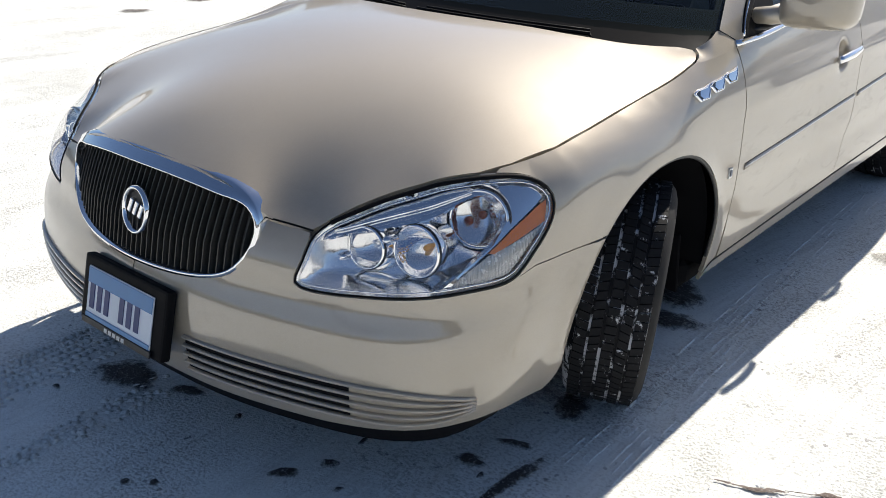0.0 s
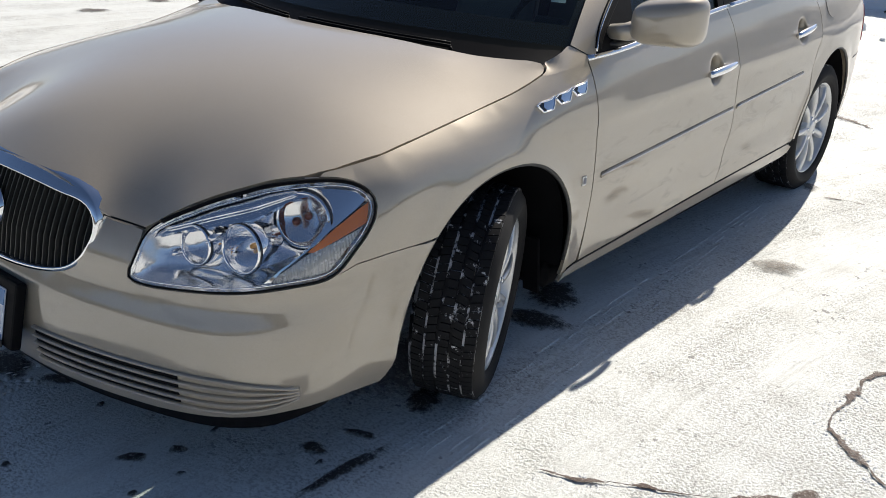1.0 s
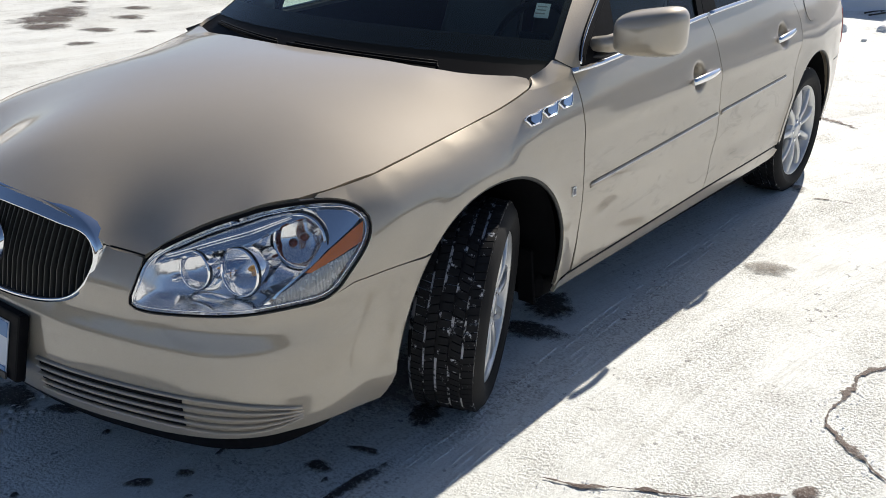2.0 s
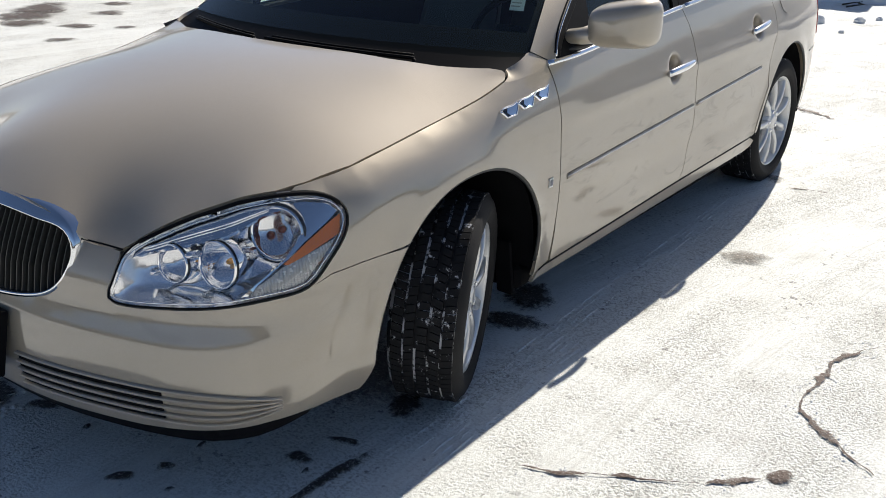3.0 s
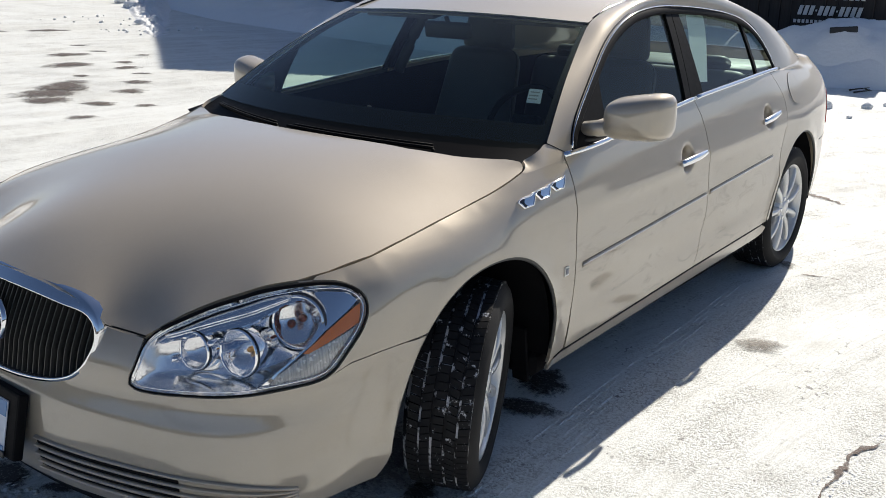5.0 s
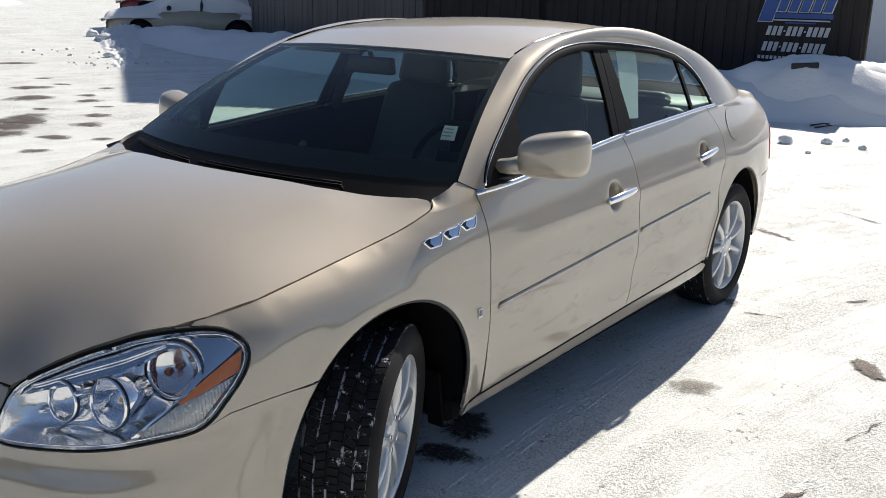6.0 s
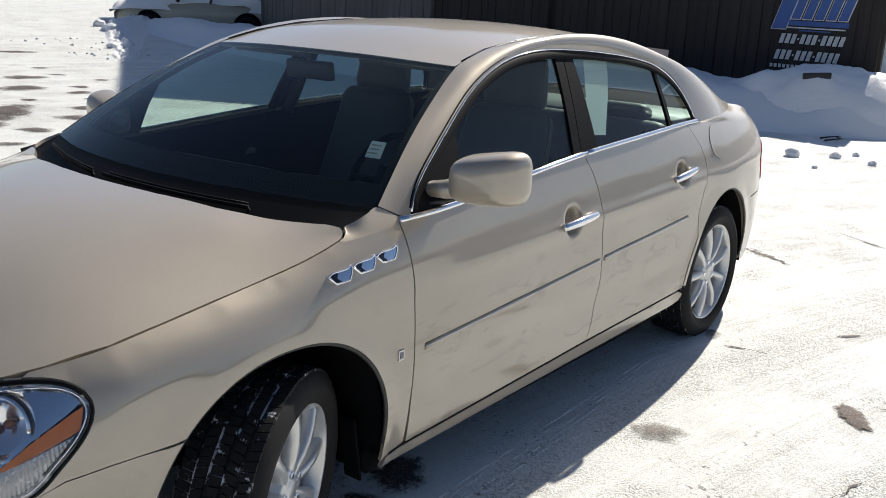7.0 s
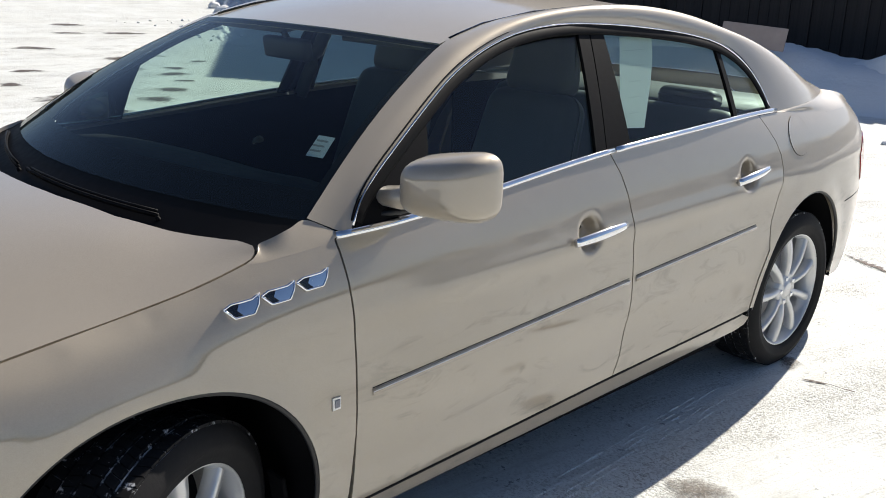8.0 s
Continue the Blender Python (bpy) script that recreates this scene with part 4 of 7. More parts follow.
def build_grille():
    g = mesh_ob("grille", *sheet(GRILLE, lambda q: grille_surf(q) + (0, 0.045, 0), 0.05, 0), M_BLACK, sedan, label="black grille with chrome surround")
    # surround: narrow below, broad above
    n = len(GRILLE)
    verts, faces = [], []
    c = GRILLE.mean(0)
    out = grow(GRILLE, 1.0) - GRILLE
    for i in range(n):
        x, z = GRILLE[i]
        up = np.clip((z - 0.68) / 0.08, 0, 1)
        up *= 0.1 + 0.9 * np.clip((0.40 - abs(x)) / 0.10, 0, 1)
        w = 0.008 + 0.013 * up
        i0 = -0.004 - 0.010 * up
        ring = [(i0, 0.06), (i0, -0.006 - 0.003 * up), (i0 + 0.0012, -0.008 - 0.003 * up), (i0 + 0.0035, -0.008 - 0.0012 * up), (0.86 * w, -0.006 + 0.016 * up), (0.90 * w, -0.005 + 0.018 * up), (w, -0.002 + 0.020 * up), (w, 0.04)]
        for o, dy in ring:
            q = GRILLE[i] + out[i] * o
            verts.append((q[0], grille_y(q[0], q[1]) + dy, q[1]))
    k = 8
    for i in range(n):
        for j in range(k - 1):
            a, b = i * k, (i + 1) % n * k
            faces.append((a + j, b + j, b + j + 1, a + j + 1))
    mesh_ob("surround", verts, faces, M_CHROME, g, label="chrome surround")
    for i in range(36):
        x = -0.385 + 0.022 * i
        zz = [q[1] for q in GRILLE if abs(q[0] - x) < 0.013]
        z0, z1 = min(zz) + 0.004, max(zz) - 0.004
        bar = np.array([(x, grille_y(x, z) + 0.016 + 0.034 * max(0.0, (z - 0.62) / 0.14) ** 1.3, z) for z in np.linspace(z0, z1, 7)])
        mesh_ob("grille_bar", *sweep(bar, np.tile((0, -1, 0.2), (7, 1)), 0.006, 0.014), M_GRILLEBAR, g, smooth=False)
    # oval emblem, plain shapes
    rv, rf = [], []
    for i in range(40):
        a = 2 * math.pi * i / 40
        for r, h in ((0.90, 0.0), (0.92, 0.010), (1.0, 0.013), (1.08, 0.010), (1.10, 0.0)):
            x, z = 0.050 * r * math.cos(a), 0.652 + 0.058 * r * math.sin(a)
            rv.append((x, -1.046 + 0.18 * (z - 0.652) - h, z))
    for i in range(40):
        for j in range(4):
            rf.append((i * 5 + j, (i + 1) % 40 * 5 + j, (i + 1) % 40 * 5 + j + 1, i * 5 + j + 1))
    em = mesh_ob("emblem", rv, rf, M_CHROME, g, label="chrome oval emblem with three plain slanted bars")
    disc = [(0.046 * math.cos(2 * math.pi * i / 32), 0.652 + 0.053 * math.sin(2 * math.pi * i / 32)) for i in range(32)]
    mesh_ob("disc", *sheet(disc, lambda q: np.c_[q[:, 0], -1.044 + 0.18 * (q[:, 1] - 0.652), q[:, 1]], 0.03, 0.004), M_BLACK, em)
    for k in (-1, 0, 1):
        bm = bmesh.new()
        box(bm, (0.014, 0.006, 0.040), (0.022 * k, -1.050, 0.655 - 0.004 * k), (-10, 22, 0), 0.002, 1, None)
        part("bar", bm, M_CHROME, em)


M_GRILLEBAR = plain("grey_grille_bar", (0.030, 0.029, 0.027), 0.45, 0.2, 0.2, 30)
build_grille()


def build_nose_parts():
    # licence plate on a black bracket
    bm = bmesh.new()
    box(bm, (0.380, 0.030, 0.190), (0.008, -1.1118, 0.4010), (-13, 0, 0), 0.008, 2)
    bracket = part("plate_bracket", bm, M_SEAL, sedan, "black plastic licence plate bracket")
    bm = bmesh.new()
    box(bm, (0.300, 0.004, 0.150), (0.0, -1.1305, 0.3970), (-13, 0, 0), 0.001, 1)
    plate = part("licence_plate", bm, M_PLATE, bracket, "pale blue licence plate with bars for its characters")
    bm = bmesh.new()
    box(bm, (0.296, 0.002, 0.042), (0.0, -1.1218, 0.4470), (-13, 0, 0))
    part("plate_band", bm, M_PLATEBLUE, plate)
    bm = bmesh.new()
    box(bm, (0.296, 0.002, 0.018), (0.0, -1.1482, 0.3360), (-13, 0, 0))
    part("plate_band", bm, M_PLATEBLUE, plate)
    for i, x in enumerate((-0.128, -0.093, -0.058, 0.012, 0.047, 0.082)):
        bm = bmesh.new()
        box(bm, (0.021, 0.002, 0.070), (x + 0.004, -1.1347, 0.3930), (-13, 0, 0))
        part("character_bar", bm, M_NAVY, plate)
    bm = bmesh.new()
    box(bm, (0.320, 0.006, 0.020), (0.0, -1.1520, 0.3230), (-13, 0, 0), 0.002, 1)
    fr = part("plate_frame", bm, M_BLACK, bracket)
    for i in range(5):
        bm = bmesh.new()
        box(bm, (0.013, 0.002, 0.011), (-0.040 + 0.020 * i, -1.1556, 0.3230), (-13, 0, 0))
        part("letter_bar", bm, M_SIGNWHITE, fr)

    # shut line between hood and bumper, from the grille to the lamp
    gap = curve_pts([(-1.146, 0.7010), (-1.20, 0.7045), (-1.25, 0.7065), (-1.285, 0.708)], 14)
    both("shut_line", sweep(flank(gap) + 0.008 * normals_of(flank, gap), normals_of(flank, gap), 0.005, 0.002), M_SEAL, sedan)

    # intake with ribs of body colour
    for sgn in (1, -1):
        tip_z = 0.308
        lines = []
        for k in range(5):
            z0 = 0.375 - 0.0235 * k
            us = np.linspace(-1.50, -0.745, 28)
            t = np.clip((us + 0.95) / 0.205, 0, 1)
            bow = -0.012 * ((us + 1.15) / 0.35) ** 2 * (us > -1.15)
            zz = (z0 + bow) * (1 - t ** 2) + (tip_z + 0.3 * (z0 - tip_z)) * t ** 2
            lines.append((us, zz))
        for k, (us, zz) in enumerate(lines):
            uv = np.c_[us, zz]
            vf = sweep(flank(uv), normals_of(flank, uv), 0.0085, 0.010)
            mesh_ob("intake_rib", *(vf if sgn > 0 else mirrored(*vf)), M_PAINT, sedan)
        for k in range(4):
            us = np.linspace(-1.495, -1.02, 18)
            za = np.interp(us, *lines[k])
            zb = np.interp(us, *lines[k + 1])
            uv = np.c_[us, (za + zb) / 2]
            vf = sweep(flank(uv), normals_of(flank, uv), 0.015, 0.0022)
            mesh_ob("intake_slot", *(vf if sgn > 0 else mirrored(*vf)), M_DARK, sedan)
    lip = [(-1.718, 0.185), (-1.3, 0.183), (-1.0, 0.185), (-0.8, 0.196), (-0.66, 0.222), (-0.55, 0.288), (-0.7, 0.264), (-0.9, 0.244), (-1.1, 0.240), (-1.4, 0.242), (-1.718, 0.246)]
    vf = sheet(lip, lambda q: flank(q) - 0.008 * normals_of(flank, q), 0.04, 0.0)
    v2, f2 = mirrored(*vf)
    n = len(vf[0])
    mesh_ob("air_dam", list(vf[0]) + v2, vf[1] + [tuple(i + n for i in f) for f in f2], M_SEAL, sedan)


build_nose_parts()


# ---------- headlamps ----------
def ring_at(centre, ahead, profile, n=36):
    """Turned part whose axis points along ahead; profile of (along the axis, radius)."""
    m = Matrix.Translation(centre) @ Vector(ahead).to_track_quat("X", "Z").to_matrix().to_4x4()
    v, f = lathe(profile, n)
    return [tuple(m @ Vector(p)) for p in v], f


def build_headlamp(sgn):
    def flip(vf):
        return vf if sgn > 0 else mirrored(*vf)
    depth = 0.085

    def at(q, d):
        return flank(q) - d * normals_of(flank, q)

    def deep(q):
        edge = np.sqrt(((q[:, None] - LAMP[None]) ** 2).sum(-1)).min(1)
        return flank(q) - normals_of(flank, q) * (0.006 + depth * np.clip(edge / 0.045, 0, 1)[:, None] ** 0.7 * np.clip((q[:, :1] + 1.19) / 0.16, 0, 1))
    lamp = mesh_ob("headlamp", *flip(sheet(LAMP, deep, 0.016, 0)), M_LAMPBOWL, sedan, label="clear headlamp with chrome reflectors and amber marker")
    uv = grow(LAMP, -0.002)
    loop = np.vstack([uv, uv[:1]])
    mesh_ob("lamp_seal", *flip(sweep(flank(loop), normals_of(flank, loop), 0.005, 0.002)), M_SEAL, lamp)
    g = stretch_of(grow(LAMP, -0.003), (-1.12, 0.715), (-0.515, 0.80))
    mesh_ob("gasket", *flip(sweep(at(g, -0.001), normals_of(flank, g), 0.012, 0.003)), M_SEAL, lamp, label="black rubber gasket")
    inner = np.vstack([grow(LAMP, -0.012), grow(LAMP, -0.012)[:1]])
    mesh_ob("lamp_edge", *flip(sweep(at(inner, 0.004), normals_of(flank, inner), 0.004, 0.002)), M_REFLECT, lamp)
    mesh_ob("lens", *flip(sheet(grow(LAMP, -0.004), lambda q: at(q, 0.001), 0.03, 0.004)), M_LENS, lamp)
    ahead = Vector((0.13, -0.98, 0.12)).normalized()
    for c, r in ((Vector((0.636, -0.842, 0.668)), 0.047), (Vector((0.742, -0.786, 0.672)), 0.058)):
        prof = [(-0.070, 0.006), (-0.066, 0.3 * r), (-0.048, 0.66 * r), (-0.02, 0.90 * r), (0.0, 0.98 * r)]
        bowl = mesh_ob("reflector", *flip(ring_at(c, ahead, prof)), M_FACET, lamp)
        mesh_ob("rim_ring", *flip(ring_at(c, ahead, [(0.0, 0.97 * r), (0.010, r), (0.013, 1.05 * r), (0.006, 1.11 * r), (-0.03, 1.12 * r), (-0.08, 1.05 * r)])), M_REFLECT, bowl)
        # thin black ring draws the shade line round the bowl
        mesh_ob("ring_shade", *flip(ring_at(c, ahead, [(0.006, 1.11 * r), (0.0075, 1.12 * r), (0.005, 1.135 * r), (0.0, 1.13 * r)])), M_GLOSSBLACK, bowl)
        vf = ring_at(c - ahead * 0.05, ahead, [(0.024, 0.0005), (0.022, 0.005), (0.015, 0.008), (0.0, 0.008), (-0.02, 0.006)], 14)
        mesh_ob("bulb", *flip(vf), M_CHROME if r < 0.05 else M_AMBERBULB, bowl)
    # small turned tower between the two bowls and the reflector
    for cx, cy, cz in ((0.585, -0.872, 0.640), (0.690, -0.835, 0.700)):
        mesh_ob("adjuster", *flip(ring_at((cx, cy, cz), ahead, [(0.012, 0.0005), (0.011, 0.007), (0.0, 0.010), (-0.03, 0.011)], 12)), M_CHROME, lamp)
    # turn signal: facetted bowl, two small bulbs, broad smooth chrome collar
    a2 = Vector((0.42, -0.86, 0.20)).normalized()
    c2 = Vector((0.812, -0.655, 0.732))
    sig = mesh_ob("signal_bowl", *flip(ring_at(c2, a2, [(-0.070, 0.005), (-0.062, 0.034), (-0.034, 0.056), (-0.006, 0.065)])), M_FACET, lamp)
    mesh_ob("collar", *flip(ring_at(c2, a2, [(-0.006, 0.064), (0.000, 0.067), (0.000, 0.070), (-0.010, 0.078), (-0.035, 0.081), (-0.09, 0.082)])), M_REFLECT, sig)
    # black ring for the shadow line along the collar's edge
    mesh_ob("collar_shade", *flip(ring_at(c2, a2, [(-0.004, 0.074), (-0.002, 0.0765), (-0.006, 0.079), (-0.014, 0.079)])), M_GLOSSBLACK, sig)
    for dx, dz in ((0.004, 0.008), (-0.026, -0.012)):
        c3 = c2 + Vector((dx, 0.4 * dx, dz)) - a2 * 0.035
        mesh_ob("signal_bulb", *flip(ring_at(c3, a2, [(0.018, 0.0005), (0.016, 0.007), (0.009, 0.011), (-0.002, 0.012), (-0.008, 0.008), (-0.02, 0.006)], 14)), M_SIGBULB, sig)
    # smooth silver throat that runs from the main bowl over to the turn signal
    c1 = Vector((0.742, -0.786, 0.672))
    verts, faces = [], []
    for i in range(17):
        th = math.radians(-100 + 200 * i / 16)
        for j in range(9):
            t = j / 8
            ax = (c2 - c1).normalized()
            up = ax.cross(ahead).normalized()
            up = up if up.z > 0 else -up
            p = (c1 - ahead * 0.012 + (ax * math.cos(th) + up * math.sin(th)) * 0.064) * (1 - t) + (c2 - a2 * 0.022 + (ax * -math.cos(th) + up * math.sin(th)) * 0.080) * t
            verts.append(p + ahead * (0.016 * math.sin(math.pi * t)))
    for i in range(16):
        for j in range(8):
            faces.append((i * 9 + j, i * 9 + j + 1, i * 9 + j + 10, i * 9 + j + 9))
    mesh_ob("throat", *flip((verts, faces)), M_LAMPBOWL, lamp)
    # broad silver brow between the upper edge and the bowls
    top = stretch_of(grow(LAMP, -0.010), (-1.125, 0.705), (-0.66, 0.816))
    low = curve_pts([(-0.655, 0.800), (-0.712, 0.792), (-0.82, 0.762), (-0.964, 0.733), (-1.092, 0.705), (-1.128, 0.690)], 30)
    mesh_ob("brow", *flip(sheet([tuple(p) for p in top] + [tuple(p) for p in low], lambda q: at(q, 0.014), 0.015, 0.012)), M_REFLECT, lamp)
    p = curve_pts([(-1.10, 0.712), (-0.96, 0.752), (-0.82, 0.779), (-0.70, 0.803)], 20)
    mesh_ob("brow_step", *flip(sweep(at(p, 0.010), normals_of(flank, p), 0.007, 0.005)), M_REFLECT, lamp)
    # smooth side bezel between the bowls and the marker
    bez = [(-0.628, 0.812), (-0.622, 0.776), (-0.642, 0.740), (-0.690, 0.696), (-0.772, 0.648), (-0.826, 0.608), (-0.800, 0.612), (-0.775, 0.640), (-0.708, 0.682), (-0.636, 0.724), (-0.552, 0.764), (-0.522, 0.782), (-0.540, 0.804), (-0.60, 0.814)]
    mesh_ob("side_bezel", *flip(sheet(bez, lambda q: at(q, 0.013), 0.012, 0.03)), M_REFLECT, lamp)
    amber = [(-0.518, 0.774), (-0.536, 0.726), (-0.62, 0.700), (-0.692, 0.678), (-0.706, 0.681), (-0.636, 0.721), (-0.550, 0.761)]
    mesh_ob("marker", *flip(sheet(amber, lambda q: at(q, 0.009), 0.02, 0.006)), M_AMBER, lamp, label="amber side marker")
    ribs = [(-0.704, 0.676), (-0.775, 0.637), (-0.806, 0.610), (-0.736, 0.614), (-0.655, 0.624), (-0.600, 0.672), (-0.546, 0.718), (-0.640, 0.692)]
    mesh_ob("ribbed_reflector", *flip(sheet(ribs, lambda q: at(q, (0.011 + 0.0020 * np.sin(q[:, 0] * 700))[:, None]), 0.0024, 0.006, (1.0, 0.25))), M_RIBGLASS, lamp)


M_SIGBULB = plain("brown_amber_bulb", (0.20, 0.055, 0.025), 0.25, 0, 0.1, 30, 0, 0.5)
M_AMBERBULB = plain("amber_bulb", (0.85, 0.42, 0.10), 0.2, 0, 0.1, 30, 0, 0.5)
build_headlamp(1)
build_headlamp(-1)


# ---------- wheels ----------
TYRE_R = 0.342


def build_wheel():
    """Wheel at the origin, axle along x, its outer face towards +x."""
    wheel = new("wheel")
    prof = []
    for x, r in ((-0.085, 0.236), (-0.108, 0.256), (-0.117, 0.288), (-0.108, 0.318), (-0.094, 0.333)):
        prof.append((x, r))
    prof += [(-0.085, 0.335), (0.0, 0.3365), (0.085, 0.335)]
    for x, r in ((0.094, 0.333), (0.108, 0.318), (0.117, 0.288), (0.112, 0.268), (0.108, 0.256), (0.098, 0.245), (0.085, 0.236)):
        prof.append((x, r))
    v, f = lathe(prof, 72)
    tyre = mesh_ob("tyre", v, f, M_TYRESNOW, wheel, label="black winter-dirty tyre with snow in its grooves")
    # tread blocks
    verts, faces = [], []
    rows = ((-0.077, 0.034), (-0.039, 0.030), (0.0, 0.032), (0.039, 0.030), (0.077, 0.034))
    pitch = 84
    for ri, (x, w) in enumerate(rows):
        for i in range(pitch):
            skew = (0.010, -0.012, 0.0, 0.012, -0.010)[ri]
            a0 = 2 * math.pi * (i + 0.5 * (ri % 2)) / pitch
            da = 2 * math.pi / pitch * 0.465
            base = len(verts)
            for rr, sh in ((0.333, 1.0), (0.3435 if abs(x) < 0.07 else 0.3405, 0.93)):
                for sx, sa in ((-1, -1), (1, -1), (1, 1), (-1, 1)):
                    ang = a0 + sa * da * sh + sx * skew
                    xx = x + sx * w / 2 * sh
                    verts.append((xx, rr * math.cos(ang), rr * math.sin(ang)))
            b = base
            faces += [(b + 4, b + 5, b + 6, b + 7), (b, b + 1, b + 5, b + 4), (b + 1, b + 2, b + 6, b + 5), (b + 2, b + 3, b + 7, b + 6), (b + 3, b, b + 4, b + 7)]
    mesh_ob("tread", verts, faces, M_TREAD, tyre, smooth=False)
    # sidewall in plain rubber with raised bands
    v, f = lathe([(0.095, 0.3335), (0.109, 0.318), (0.1175, 0.294), (0.1185, 0.286), (0.1175, 0.284), (0.114, 0.268), (0.110, 0.256), (0.1005, 0.245)], 72)
    mesh_ob("sidewall", v, f, M_TYRE, tyre)
    rim = mesh_ob("rim", *lathe([(-0.09, 0.228), (0.02, 0.218), (0.07, 0.225), (0.088, 0.235), (0.098, 0.240), (0.101, 0.246), (0.092, 0.249)], 60), M_ALLOY, wheel, label="silver nine-spoke alloy rim")
    mesh_ob("brake_disc", *lathe([(0.0, 0.06), (0.0, 0.15), (0.012, 0.15), (0.012, 0.06)], 40), M_STEEL, wheel)
    mesh_ob("rim_back", *lathe([(-0.02, 0.002), (-0.02, 0.225)], 40), M_DARK, rim)
    for i in range(9):
        a = 2 * math.pi * i / 9
        sv, sf = [], []
        for k in range(7):
            t = k / 6
            r = 0.045 + (0.234 - 0.045) * t
            w = 0.0135 + 0.003 * t + 0.015 * max(0, t - 0.7)
            x = 0.082 + 0.012 * math.sin(math.pi * t) - 0.006 * (1 - t)
            for dw, dx in ((-w, -0.030), (-w, 0.0), (-w * 0.55, 0.009), (w * 0.55, 0.009), (w, 0.0), (w, -0.030)):
                sv.append((x + dx, r * math.cos(a) - dw * math.sin(a), r * math.sin(a) + dw * math.cos(a)))
        for k in range(6):
            for j in range(5):
                sf.append((k * 6 + j, k * 6 + j + 1, k * 6 + 7 + j, k * 6 + 6 + j))
        mesh_ob("spoke", sv, sf, M_ALLOY, rim)
    mesh_ob("hub", *lathe([(0.03, 0.078), (0.080, 0.075), (0.088, 0.066), (0.083, 0.040), (0.090, 0.034), (0.094, 0.026), (0.094, 0.001)], 36), M_ALLOY, rim)
    for i in range(5):
        a = 2 * math.pi * (i + 0.25) / 5
        v, f = lathe([(0.078, 0.011), (0.092, 0.011), (0.094, 0.008), (0.094, 0.001)], 6)
        mesh_ob("lug_nut", [(x, y + 0.054 * math.cos(a), z + 0.054 * math.sin(a)) for x, y, z in v], f, M_CHROME, rim, smooth=False)
    wheel.parent = sedan
    return wheel


w0 = build_wheel()
# front wheels are steered; the left one's place and lean fit the camera's view
spots = [(0.841, 0.023, 25.6, 8, 4.0), (-0.80, 0.0, 180 + 21.0, 31, 0.0), (0.800, 2.937, 0.0, 19, 0.0), (-0.800, 2.937, 180.0, 3, 0.0)]
for i, (x, y, turn, spin, lean) in enumerate(spots):
    m = pose(x, y, TYRE_R - 0.013, 0, lean, turn) @ pose(0, 0, 0, spin)
    if i == 0:
        w0.matrix_basis = m
    else:
        copy_thing(w0, m)


# ---------- wheel housings and underside ----------
def build_underside():
    for which, x_out in ((ARCH_F, 0.915), (ARCH_B, 0.890)):
        for sgn in (1, -1):
            pts = arch(which, 182, -4, 26, 0.012)
            verts, faces = [], []
            for y, z in pts:
                verts += [(sgn * x_out, y, z), (sgn * 0.50, y, z)]
            for i in range(25):
                faces.append((2 * i, 2 * i + 1, 2 * i + 3, 2 * i + 2))
            k = len(verts)
            for y, z in pts:
                verts.append((sgn * 0.50, y, z))
            faces.append(tuple(range(k, k + len(pts))))
            mesh_ob("wheel_housing", verts, faces, M_DARK, sedan)
    # torn liner strip that hangs behind each front wheel
    for sgn in (1, -1):
        bm = bmesh.new()
        box(bm, (0.07, 0.012, 0.22), (sgn * 0.82, 0.395, 0.29), (8, 0, 0), 0.004, 1)
        part("mud_flap", bm, M_DARK, sedan)
    # lips round the openings
    for which in (ARCH_F, ARCH_B):
        a = arch(which, 0, 180, 44, -0.003)
        p = flank(a) - 0.008 * normals_of(flank, a)
        both("arch_lip", sweep(p, normals_of(flank, a), 0.014, 0.006), M_BLACK, sedan)
    bm = bmesh.new()
    box(bm, (1.74, 2.05, 0.10), (0, 1.44, 0.245), (0, 0, 0), 0.02, 1)
    part("floor_pan", bm, M_DARK, sedan)
    bm = bmesh.new()
    box(bm, (0.98, 1.1, 0.30), (0, -0.25, 0.38), (0, 0, 0), 0.05, 1)
    part("engine_block", bm, M_DARK, sedan)
    bm = bmesh.new()
    box(bm, (1.74, 0.04, 0.42), (0, 0.45, 0.70), (0, 0, 0), 0.01, 1)
    part("firewall", bm, M_DARK, sedan)
    bm = bmesh.new()
    box(bm, (0.98, 0.9, 0.30), (0, 3.2, 0.35), (0, 0, 0), 0.05, 1)
    part("trunk_floor", bm, M_DARK, sedan)
    # inner side trim of the doors
    trim = [(0.55, 0.26), (2.46, 0.26), (2.46, 0.75), (2.60, 1.0), (2.70, 1.09), (2.0, 1.08), (1.6, 1.06), (1.0, 1.015), (0.55, 0.985)]
    for sgn in (1, -1):
        bm = bmesh.new()
        box(bm, (0.02, 0.80, 0.80), (sgn * 0.69, 2.84, 0.67), (0, 0, 0), 0.008)
        part("rear_side_trim", bm, M_CABIN, sedan)
    both("door_trim", sheet(trim, lambda q: flank(q) * (1, 1, 1) - np.array((0.055, 0, 0)), 0.12, 0), M_CABIN, sedan)


build_underside()


